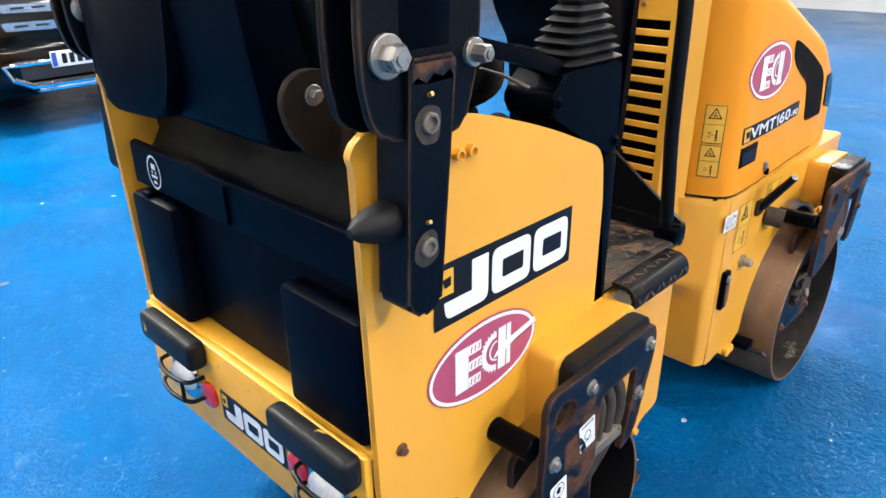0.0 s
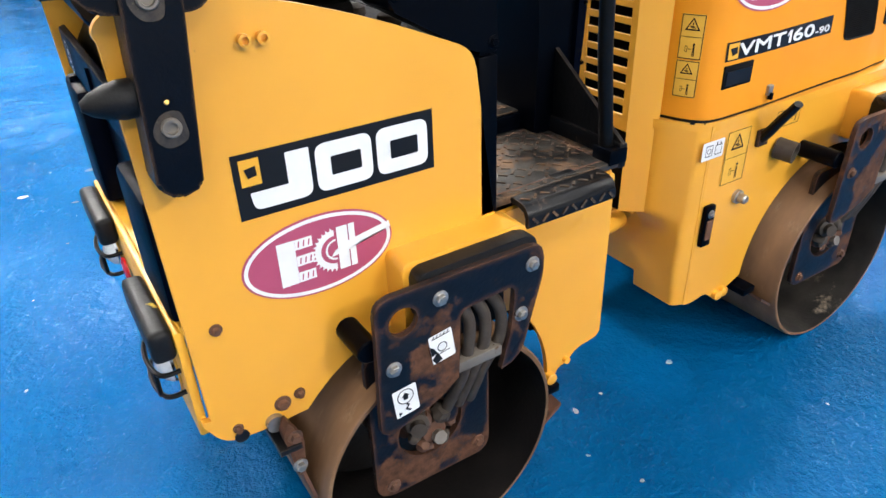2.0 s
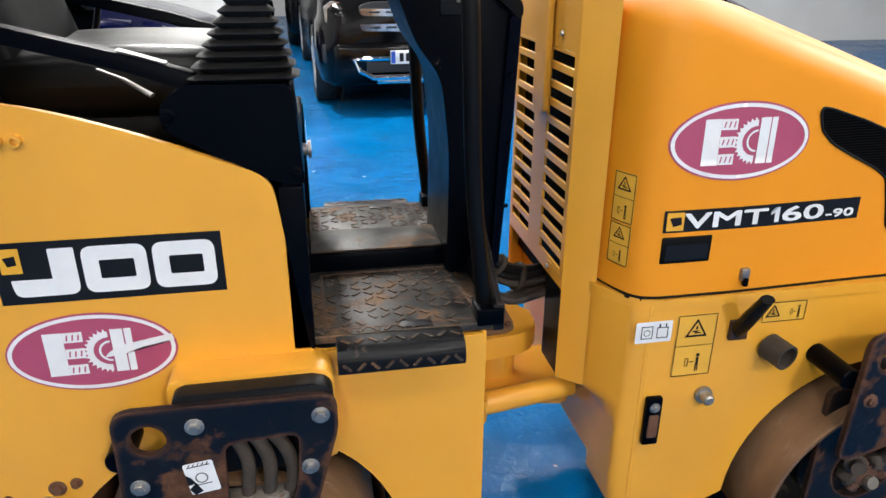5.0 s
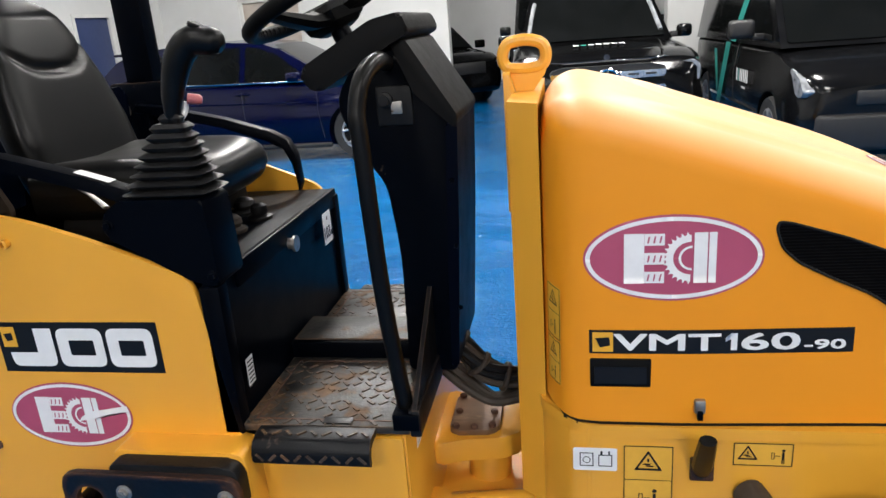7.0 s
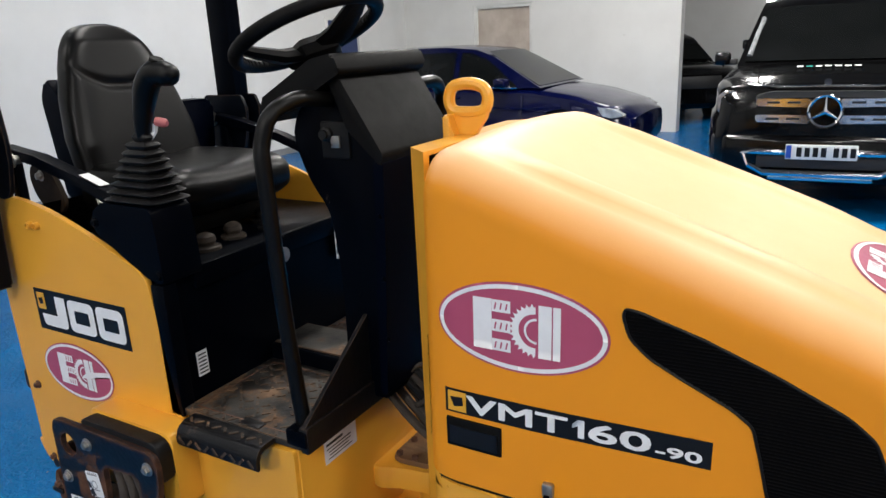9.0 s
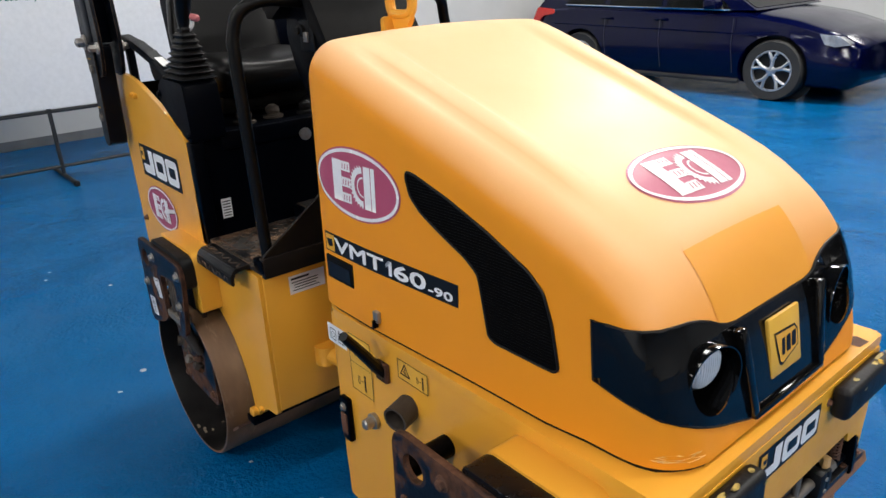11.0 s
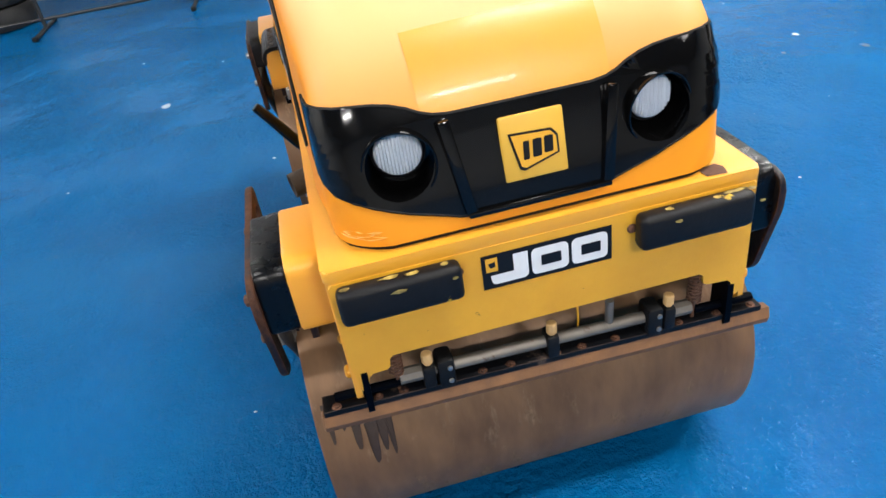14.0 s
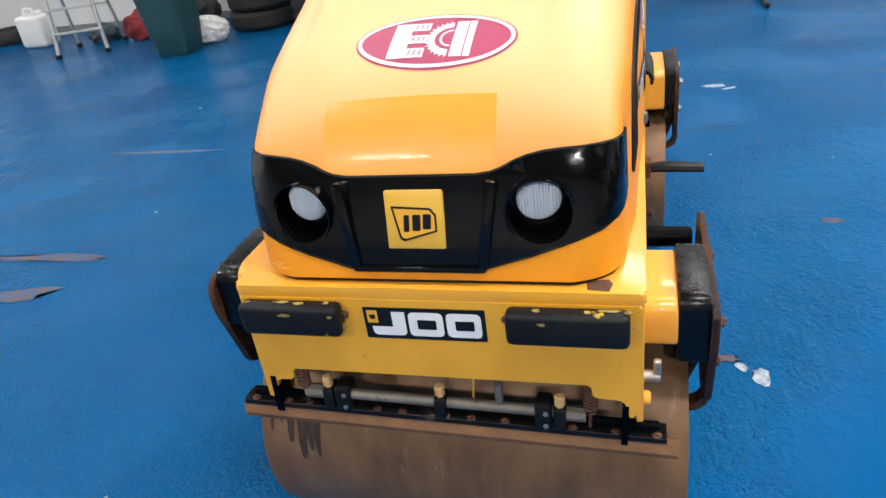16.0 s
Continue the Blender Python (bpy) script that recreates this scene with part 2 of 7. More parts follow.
def glass(name, colour=(0.8, 0.85, 0.85), rough=0.03):
    m = mat(name, colour, rough, bump=0, rough_var=0.01)
    m.node_tree.nodes["Principled BSDF"].inputs["Transmission Weight"].default_value = 1.0
    return m


M_YELLOW = mat("frame_yellow_paint", (0.80, 0.38, 0.035), 0.36, second=(0.74, 0.34, 0.028), scale=3.5, amount=0.55, wear=(0.34, 0.17, 0.05), wear_at=0.725, wear_scale=30, bump=0.12, bump_scale=260, bump_far=0.0008, coat=0.25)
M_EDGE = mat("chipped_yellow_paint", (0.78, 0.40, 0.03), 0.42, second=(0.66, 0.30, 0.02), scale=9, amount=0.6, wear=(0.22, 0.10, 0.035), wear_at=0.675, wear_scale=30, bump=0.3, bump_scale=150, bump_far=0.001)
M_NAVY = mat("blue_black_paint", (0.0006, 0.0011, 0.0028), 0.36, spec=0.05, second=(0.0011, 0.0018, 0.0035), scale=5, wear=(0.045, 0.034, 0.027), wear_at=0.70, wear_scale=28, bump=0.25, bump_scale=150, bump_far=0.001)
M_CHIP = mat("rusted_black_paint", (0.002, 0.004, 0.009), 0.42, spec=0.25, second=(0.008, 0.009, 0.012), scale=9, amount=0.8, wear=(0.082, 0.036, 0.019), wear_at=0.515, wear_scale=5.5, wear_soft=0.05, bump=0.6, bump_scale=90, bump_far=0.0015, edge=0.016)
M_RUST = mat("rusty_steel", (0.13, 0.055, 0.028), 0.78, second=(0.06, 0.03, 0.02), scale=14, amount=0.9, wear=(0.022, 0.02, 0.02), wear_at=0.56, wear_scale=17, wear_soft=0.1, bump=0.5, bump_scale=160, bump_far=0.0015)
M_DRUM = mat("worn_drum_steel", (0.235, 0.128, 0.060), 0.50, metal=0.2, second=(0.125, 0.066, 0.032), scale=3.6, amount=1.0, wear=(0.26, 0.165, 0.095), wear_at=0.57, wear_scale=9, wear_soft=0.12, bump=0.25, bump_scale=70, bump_far=0.001, stretch=(1, 2.6, 1))
M_BLADE = mat("rusty_blade", (0.25, 0.115, 0.042), 0.62, second=(0.12, 0.06, 0.03), scale=9, amount=0.9, wear=(0.05, 0.035, 0.028), wear_at=0.62, wear_scale=14, bump=0.4, bump_scale=90)
M_DRUMIN = mat("drum_inside", (0.0045, 0.004, 0.004), 0.40, spec=0.3, second=(0.013, 0.011, 0.010), scale=8, amount=0.8, wear=(0.17, 0.13, 0.09), wear_at=0.70, wear_scale=16, bump=0.4, bump_scale=90)
M_MUDDY = mat("muddy_drum_inside", (0.007, 0.0065, 0.006), 0.5, spec=0.3, second=(0.035, 0.030, 0.025), scale=6, amount=0.9, wear=(0.15, 0.120, 0.088), wear_at=0.585, wear_scale=7, wear_soft=0.07, bump=0.5, bump_scale=70)
M_STEEL = mat("zinc_steel", (0.42, 0.40, 0.37), 0.42, metal=0.85, second=(0.25, 0.22, 0.19), scale=30, amount=0.8, wear=(0.15, 0.08, 0.045), wear_at=0.62, wear_scale=60, bump=0.2, bump_scale=300)
M_RUBBER = mat("black_rubber", (0.005, 0.005, 0.0055), 0.5, spec=0.22, second=(0.010, 0.0095, 0.0095), scale=12, amount=0.7, bump=0.3, bump_scale=200)
M_PAD = mat("painted_over_rubber", (0.006, 0.006, 0.007), 0.48, spec=0.25, second=(0.012, 0.012, 0.012), scale=10, wear=(0.62, 0.40, 0.05), wear_at=0.63, wear_scale=9, wear_soft=0.02, bump=0.3, bump_scale=120)
M_MOUNT = mat("oily_black_rubber", (0.0015, 0.002, 0.003), 0.28, spec=0.3, second=(0.004, 0.004, 0.005), scale=9, wear=(0.30, 0.19, 0.05), wear_at=0.70, wear_scale=16, wear_soft=0.03, bump=0.2, bump_scale=90)
M_VINYL = mat("black_vinyl", (0.0020, 0.0019, 0.0018), 0.34, spec=0.19, second=(0.0035, 0.0032, 0.003), scale=7, bump=0.05, bump_scale=90, bump_far=0.0006, rough_var=0.06)
M_PLASTIC = mat("grey_black_plastic", (0.003, 0.0028, 0.0027), 0.55, spec=0.10, second=(0.006, 0.0055, 0.0052), scale=9, bump=0.35, bump_scale=500, bump_far=0.0006)
M_GLOSS = mat("gloss_black_panel", (0.002, 0.002, 0.0022), 0.10, spec=0.3, second=(0.004, 0.004, 0.004), scale=6, bump=0.03, bump_scale=60, rough_var=0.04, coat=0.1)
M_BLACK = mat("black_decal", (0.006, 0.006, 0.007), 0.4, spec=0.3, bump=0.0)
M_WHITE = mat("white_decal", (0.80, 0.80, 0.80), 0.42, second=(0.66, 0.66, 0.66), scale=25, amount=0.4, bump=0.0)
M_PINK = mat("crimson_pink_decal", (0.42, 0.075, 0.14), 0.4, second=(0.36, 0.06, 0.115), scale=20, amount=0.4, bump=0.0)
M_AMBER = mat("amber_decal", (0.80, 0.40, 0.03), 0.42, bump=0.0)
M_WARN = mat("yellow_label", (0.78, 0.42, 0.045), 0.45, second=(0.66, 0.34, 0.04), scale=40, bump=0.0)
M_RED = mat("red_reflector", (0.55, 0.012, 0.02), 0.18, second=(0.4, 0.01, 0.015), scale=50, bump=0.3, bump_scale=600, coat=0.6)
M_PIPE = mat("dull_grey_pipe", (0.21, 0.185, 0.155), 0.5, metal=0.35, second=(0.13, 0.11, 0.09), scale=14, amount=0.9, wear=(0.10, 0.06, 0.035), wear_at=0.60, wear_scale=20, bump=0.2)
M_BRASS = mat("brass", (0.70, 0.42, 0.12), 0.4, metal=0.7, bump=0.1)
M_TAN = mat("tan_plastic", (0.62, 0.38, 0.15), 0.5, second=(0.45, 0.26, 0.10), scale=40, bump=0.1)
M_CHROME = mat("chrome", (0.75, 0.76, 0.78), 0.12, metal=1.0, bump=0.0, rough_var=0.05)
M_LENS = mat("lamp_lens", (0.90, 0.91, 0.92), 0.16, metal=0.15, second=(0.60, 0.62, 0.64), scale=60, bump=0.6, bump_scale=240, bump_far=0.004, coat=0.5, stretch=(1, 3, 0.3))
M_TREAD = mat("worn_chequer_plate", (0.005, 0.005, 0.0055), 0.40, spec=0.35, second=(0.060, 0.056, 0.050), scale=13, amount=0.9, wear=(0.120, 0.068, 0.036), wear_at=0.53, wear_scale=9, wear_soft=0.07, bump=0.6, bump_scale=110, edge=0.008)
M_WORN = mat("scuffed_black_paint", (0.003, 0.0035, 0.005), 0.38, spec=0.2, second=(0.007, 0.007, 0.0075), scale=7, amount=0.9, wear=(0.07, 0.05, 0.04), wear_at=0.62, wear_scale=11, wear_soft=0.05, bump=0.4, bump_scale=90, stretch=(1, 1, 0.45), edge=0.006)
M_HOSE = mat("dusty_hose", (0.058, 0.045, 0.035), 0.65, spec=0.3, second=(0.022, 0.019, 0.016), scale=30, bump=0.4, bump_scale=200)
M_TANK = mat("navy_tank_plastic", (0.0004, 0.0013, 0.0052), 0.42, spec=0.04, second=(0.0007, 0.0016, 0.005), scale=4, wear=(0.012, 0.015, 0.022), wear_at=0.66, wear_scale=14, wear_soft=0.14, bump=0.15, bump_scale=300)
M_MESH = mat("vent_mesh", (0.0016, 0.0016, 0.002), 0.6, spec=0.05, second=(0.004, 0.0035, 0.0035), scale=12, bump=0.3, bump_scale=500)
M_PATCH = mat("unfaded_orange_paint", (0.80, 0.335, 0.035), 0.36, second=(0.76, 0.31, 0.03), scale=6, bump=0.06, bump_scale=200, coat=0.08)


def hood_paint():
    """Orange moulding, bleached by the weather; faces that look up also get lamp glare in their colour."""
    m = mat("faded_glare_topped_orange", (0.80, 0.290, 0.012), 0.46, spec=0.28, second=(0.74, 0.262, 0.010), scale=3, amount=0.5, bump=0.1, bump_scale=320, bump_far=0.0006)
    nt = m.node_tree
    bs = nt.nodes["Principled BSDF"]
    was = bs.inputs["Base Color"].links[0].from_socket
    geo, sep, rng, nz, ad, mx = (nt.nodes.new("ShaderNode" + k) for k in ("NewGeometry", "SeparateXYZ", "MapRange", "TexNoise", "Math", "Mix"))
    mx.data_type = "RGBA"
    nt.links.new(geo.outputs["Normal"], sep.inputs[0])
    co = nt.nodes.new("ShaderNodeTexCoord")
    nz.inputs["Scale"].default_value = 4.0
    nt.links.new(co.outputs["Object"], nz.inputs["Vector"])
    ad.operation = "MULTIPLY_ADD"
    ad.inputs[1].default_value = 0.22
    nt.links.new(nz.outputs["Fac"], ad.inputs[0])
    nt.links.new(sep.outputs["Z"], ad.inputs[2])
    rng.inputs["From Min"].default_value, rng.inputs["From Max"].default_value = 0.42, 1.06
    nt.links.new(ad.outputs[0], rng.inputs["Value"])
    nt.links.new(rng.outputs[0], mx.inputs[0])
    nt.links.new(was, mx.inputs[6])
    # pale tone: bleaching plus the ceiling lamps' brightness put into the colour
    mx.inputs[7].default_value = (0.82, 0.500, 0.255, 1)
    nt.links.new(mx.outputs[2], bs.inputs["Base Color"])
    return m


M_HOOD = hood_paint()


def floor_paint():
    """Glossy blue floor paint on rough concrete: pimpled, scuffed, flaked to white here and there."""
    m = mat("blue_floor_paint", (0.0004, 0.094, 0.258), 0.13, spec=0.07, second=(0.0004, 0.068, 0.205), scale=0.9, amount=0.8, wear=(0.36, 0.46, 0.52), wear_at=0.745, wear_scale=5.5, wear_soft=0.015, bump=0.0, rough_var=0.08)
    nt = m.node_tree
    bs = nt.nodes["Principled BSDF"]
    co = nt.nodes.new("ShaderNodeTexCoord")
    heights = []
    for sc, det, w in ((48.0, 4, 0.7), (8.0, 5, 1.1), (150.0, 2, 0.22)):
        n, k = nt.nodes.new("ShaderNodeTexNoise"), nt.nodes.new("ShaderNodeMath")
        n.inputs["Scale"].default_value, n.inputs["Detail"].default_value = sc, det
        nt.links.new(co.outputs["Object"], n.inputs["Vector"])
        k.operation = "MULTIPLY"
        k.inputs[1].default_value = w
        nt.links.new(n.outputs["Fac"], k.inputs[0])
        heights.append(k.outputs[0])
    total = heights[0]
    for h in heights[1:]:
        a = nt.nodes.new("ShaderNodeMath")
        nt.links.new(total, a.inputs[0])
        nt.links.new(h, a.inputs[1])
        total = a.outputs[0]
    patch, ease, times = (nt.nodes.new("ShaderNode" + k) for k in ("TexNoise", "MapRange", "Math"))
    patch.inputs["Scale"].default_value, patch.inputs["Detail"].default_value = 1.3, 5
    nt.links.new(co.outputs["Object"], patch.inputs["Vector"])
    ease.inputs["From Min"].default_value, ease.inputs["From Max"].default_value = 0.40, 0.62
    ease.inputs["To Min"].default_value, ease.inputs["To Max"].default_value = 0.25, 1.25
    nt.links.new(patch.outputs["Fac"], ease.inputs["Value"])
    times.operation = "MULTIPLY"
    nt.links.new(total, times.inputs[0])
    nt.links.new(ease.outputs[0], times.inputs[1])
    bp = nt.nodes.new("ShaderNodeBump")
    bp.inputs["Strength"].default_value, bp.inputs["Distance"].default_value = 1.0, 0.019
    nt.links.new(times.outputs[0], bp.inputs["Height"])
    nt.links.new(bp.outputs[0], bs.inputs["Normal"])
    return m


M_FLOOR = floor_paint()
M_WALL = mat("white_wall_paint", (0.64, 0.64, 0.625), 0.6, second=(0.55, 0.55, 0.535), scale=1.2, amount=0.6, wear=(0.45, 0.43, 0.40), wear_at=0.72, wear_scale=5, bump=0.3, bump_scale=40, bump_far=0.004)
M_SKIRT = mat("grey_wall_paint", (0.16, 0.165, 0.17), 0.6, second=(0.24, 0.24, 0.24), scale=4, amount=0.8, bump=0.3, bump_scale=60)
M_CEIL = mat("ceiling_sheet", (0.10, 0.10, 0.105), 0.7, bump=0.1, bump_scale=30)
M_LAMP = glow("lamp_diffuser", (1.0, 0.98, 0.95), 14.0)

# ---- the hall ----
XW, XE, YS, YN, YF = -6.75, 14.0, -9.5, 10.7, 18.0
solo("floor", box(XW - 0.4, XE + 0.4, YS - 0.4, YF + 0.4, -0.12, 0), M_FLOOR, "glossy blue painted concrete floor, scuffed and flaked", "floor", kind="structure")
solo("ceiling", box(XW - 0.4, XE + 0.4, YS - 0.4, YF + 0.4, CEIL, CEIL + 0.15), M_CEIL, "dark sheeted ceiling over the hall", "ceiling", kind="structure")
bm = box(XW - 0.25, XW, YS, 8.25, 0.10, CEIL)
add(bm, box(XW - 0.25, XW, 9.2, YN + 0.25, 0.10, CEIL))
add(bm, box(XW - 0.25, XW, 8.25, 9.2, 2.08, CEIL))
solo("wall_west", bm, M_WALL, "white painted brick wall with a doorway", "wall", kind="structure")
bm = box(XW - 0.25, XW + 0.006, YS, 8.25, 0, 0.10)
add(bm, box(XW - 0.25, XW + 0.006, 9.2, YN, 0, 0.10))
solo("baseboard", bm, M_SKIRT, "dark grey painted band along the wall's foot", "baseboard", kind="structure")
bm = box(XW, -5.25, YN, YN + 0.25, 0, CEIL)
add(bm, box(-4.1, -1.55, YN, YN + 0.25, 0, CEIL))
add(bm, box(-5.25, -4.1, YN, YN + 0.25, 0, 0.95))
add(bm, box(-5.25, -4.1, YN, YN + 0.25, 2.2, CEIL))
solo("wall_north", bm, M_WALL, "white painted brick wall with a blinded window", "wall", kind="structure")
solo("pillar", box(2.0, 2.35, YN, YN + 0.4, 0, CEIL), M_WALL, "white painted pillar beside the wide opening", "pillar", kind="structure")
solo("wall_north_east", box(2.35, XE, YN, YN + 0.25, 0, CEIL), M_WALL, "white painted wall behind the parked van", "wall", kind="structure")
solo("wall_far", box(XW, XE, YF, YF + 0.25, 0, CEIL), M_WALL, "white wall at the end of the far bay", "wall", kind="structure")
solo("wall_far_west", box(XW - 0.25, XW, YN + 0.25, YF, 0, CEIL), M_WALL, "white side wall of the far bay", "wall", kind="structure")
solo("wall_east", box(XE, XE + 0.25, YS, YF, 0, CEIL), M_WALL, "plain white wall of the hall", "wall", kind="structure")
solo("wall_south", box(XW, XE, YS - 0.25, YS, 0, CEIL), M_WALL, "plain white wall of the hall", "wall", kind="structure")

for lx, ly, watts in LAMPS:
    lamp = thing("ceiling_light", "white rectangular ceiling light, out of view, switched on", "ceiling light", (lx, ly, CEIL), group="ceiling lights")
    part("frame", box(-0.34, 0.34, -0.64, 0.64, -0.10, -0.002, 0.01), M_WALL, lamp)
    part("diffuser", box(-0.30, 0.30, -0.60, 0.60, -0.112, -0.101), M_LAMP, lamp)
    li = bpy.data.lights.new("ceiling_lamp", "AREA")
    li.shape, li.size, li.size_y, li.energy, li.color = "RECTANGLE", 0.6, 1.2, watts, (1.0, 0.97, 0.93)
    lo = new("lamp_beam", li)
    lo.parent = lamp
    lo.matrix_basis = pose(0, 0, -0.13)


# ---- the road roller: +x is ahead, -y its right-hand side ----
roller = thing("road_roller", "yellow and orange tandem road roller with rusty steel drums", "road roller")
YP, YL = 0.378, 0.410  # outsides of the right-hand and left-hand plates
YC = 0.016            # middle of the machine
AX_R, AX_F, AX_Z, RD, WD = -0.485, 0.970, 0.29, 0.29, 0.470
SHIFT = AX_F - AX_R
FP, FL, HC = 0.362, 0.391, 0.015  # outsides of the front body, middle of the hood
FRONT_SET = (0.007, 0.007, -0.008)


def arch(cx, r, a0, a1, n=22):
    return [(cx + r * math.cos(radians(a0 + (a1 - a0) * i / n)), AX_Z + r * math.sin(radians(a0 + (a1 - a0) * i / n))) for i in range(n + 1)]


# rear body
SIDE = rounded([(-0.957, 1.255), (-0.925, 1.285), (-0.80, 1.283), (-0.69, 1.264), (-0.54, 1.216), (-0.352, 1.138), (-0.308, 0.792), (0.03, 0.80), (0.03, 0.345),
                (-0.05, 0.335), (-0.075, 0.305), (-0.105, 0.30), (-0.125, 0.262)], [0.02, 0.03, 0.1, 0.1, 0.1, 0.035, 0.02, 0.01, 0.02, 0.02, 0.01, 0.01, 0.02], 4)
SIDE += arch(AX_R, 0.345, -3, 141) + rounded([(-0.80, 0.502), (-0.915, 0.507), (-0.957, 0.585)], [0.01, 0.03, 0.03])
rear_body = part("rear_body", box(-0.115, 0.026, -YP + 0.01, YL - 0.01, 0.36, 0.785, 0.012), M_YELLOW, roller, "yellow painted steel rear body")
for y in (-YP, YL - 0.014):
    part("side_plate", prism(SIDE, "y", y, y + 0.014, 0.002), M_YELLOW, rear_body, "yellow side plate with an arch over the drum")
bm = box(-0.952, -0.935, -YP + 0.015, YL - 0.015, 0.535, 0.765, 0.004)
add(bm, box(-0.940, -0.80, -YP + 0.015, YL - 0.015, 0.755, 0.775, 0.004))
part("rear_beam", bm, M_EDGE, rear_body, "chipped yellow rear beam")
part("inner_deck", box(-0.86, -0.32, -YP + 0.016, YL - 0.016, 0.70, 0.775), M_NAVY, rear_body)


def rubber(x, y0, y1, z0, z1, depth, parent, face=-1):
    bm = box(min(x, x + face * depth), max(x, x + face * depth), y0, y1, z0, z1, 0.012, 3)
    return part("rubber_bumper", bm, M_PAD, parent, "black rubber bumper block with yellow overspray")


for y0, y1 in ((-0.362, -0.142), (0.125, 0.345)):
    rubber(-0.952, y0, y1, 0.712, 0.776, 0.040, rear_body)
for y in (-0.176, 0.138):
    part("reflector", lathe([(0.030, 0), (0.030, 0.006), (0.024, 0.010)], (-0.953, y, 0.640), (-1, y, 0.640), 24), M_RED, rear_body, "round red reflector")
for y in (-0.268, 0.228):
    shell = B()
    bmesh.ops.create_uvsphere(shell, u_segments=24, v_segments=12, radius=1)
    shell.transform(Matrix.Translation((-0.953, y, 0.650)) @ Matrix.Diagonal((0.034, 0.050, 0.033, 1)))
    lamp = part("work_lamp", shell, M_LENS, rear_body, "oval white lamp behind a black wire guard")
    part("lamp_base", lathe([(0.056, 0), (0.058, 0.005), (0.052, 0.010)], (-0.953, y, 0.650), (-1, y, 0.650), 24), M_CHROME, lamp)
    for dz in (-0.026, 0.022):
        part("guard_wire", tube(smooth_line([(-0.952, y - 0.068, 0.650 + dz), (-0.985, y - 0.060, 0.648 + dz), (-0.996, y, 0.646 + dz), (-0.985, y + 0.060, 0.648 + dz), (-0.952, y + 0.068, 0.650 + dz)], 5), 0.0048, 8), M_VINYL, lamp)
    part("guard_wire", tube([(-0.992, y - 0.048, 0.620), (-0.992, y - 0.048, 0.672)], 0.0042, 8), M_VINYL, lamp)

# bolts on the side plate
for x, z, r in ((-0.887, 0.757, 0.009), (-0.889, 0.533, 0.008), (-0.800, 0.548, 0.013), (-0.765, 0.556, 0.009)):
    part("bolt", hexbolt((x, -YP, z), (0, -1, 0), r * 0.85, 0.012), M_RUST, rear_body, "rusting bolt head")
part("bolt", lathe([(0.018, 0), (0.018, 0.012)], (-0.822, -YP, 0.514), (-0.822, -1, 0.514), 14), M_STEEL, rear_body, "dull zinc bolt head")
part("drain_hole", lathe([(0.014, 0), (0.014, 0.002)], (-0.885, -YP, 0.512), (-0.885, -1, 0.512), 16), M_BLACK, rear_body)
for x in (-0.757, -0.729):
    part("spigot", lathe([(0.0095, 0), (0.0095, 0.012), (0.006, 0.013), (0.006, 0.004)], (x, -YP, 1.218), (x, -1, 1.218), 14), M_YELLOW, rear_body)
part("bolt", lathe([(0.016, 0), (0.016, 0.02), (0.01, 0.024)], (-0.135, -YP + 0.005, 0.285), (-0.135, -1, 0.285), 14), M_YELLOW, rear_body)
part("bolt", lathe([(0.009, 0), (0.009, 0.016)], (-0.083, -YP + 0.005, 0.318), (-0.083, -1, 0.318), 12), M_YELLOW, rear_body)

# tank block between the plates at the back
tank = part("water_tank", box(-0.905, -0.60, -0.36, 0.36, 0.775, 1.06, 0.012), M_TANK, roller, "blue-black moulded tank panels")
part("tank_shoulder", box(-0.948, -0.88, 0.19, 0.36, 0.78, 1.035, 0.012), M_TANK, tank)
part("tank_shoulder", box(-0.948, -0.88, -0.362, -0.165, 0.78, 1.005, 0.012), M_TANK, tank)
bm = prism(rounded([(-0.93, 1.05), (-0.93, 1.134), (-0.916, 1.138), (-0.913, 1.092), (-0.70, 1.085), (-0.70, 1.05)], 0.003), "y", -0.358, 0.358, 0.002)
add(bm, box(-0.93, -0.80, -0.364, -0.356, 1.05, 1.150, 0.002))
part("tank_cover", bm, M_TANK, tank, "blue-black cover with a folded lip")
part("cover_rib", box(-0.936, -0.925, -0.01, 0.0, 1.055, 1.125), M_TANK, tank)
rows = []
for i in range(15):
    u = i / 14
    row = []
    for j in range(61):
        y = -0.348 + 0.690 * j / 60
        fold = noise.noise(Vector((u * 2.2 + y * 2, y * 7.0, 1.7))) * 0.020 + abs(noise.noise(Vector((u * 5, y * 15, 4.2)))) * 0.012
        row.append((-0.908 + 0.075 * u + 0.3 * fold, y, 1.098 + 0.150 * u ** 1.3 + fold * math.sin(math.pi * min(1, u + 0.15))))
    rows.append(row)
sheet = grid_loft(rows)
bmesh.ops.solidify(sheet, geom=sheet.faces[:], thickness=0.003)
part("dust_sheet", sheet, M_VINYL, tank, "crumpled glossy black sheet tucked behind the seat", smooth=60)
part("catch", box(-0.944, -0.92, 0.285, 0.315, 1.03, 1.045, 0.004), M_NAVY, tank)
place = shifted(plane_at((-0.9305, 0.262, 1.090), (0, -1, 0), (0, 0, 1)), 0, 0, 1.15, 1.45)
bm = flat(*ring_band(0, 0, 0.021, 0.024), rect(0, 0.008, 0.014, 0.008), rect(0, -0.006, 0.022, 0.004), rect(-0.006, 0.0, 0.004, 0.004), rect(0.006, 0.0, 0.004, 0.004), rect(0, -0.014, 0.012, 0.004))
sticker("round_symbol", bm, place, M_WHITE, tank, 0.002, label="white ring symbol on the tank")

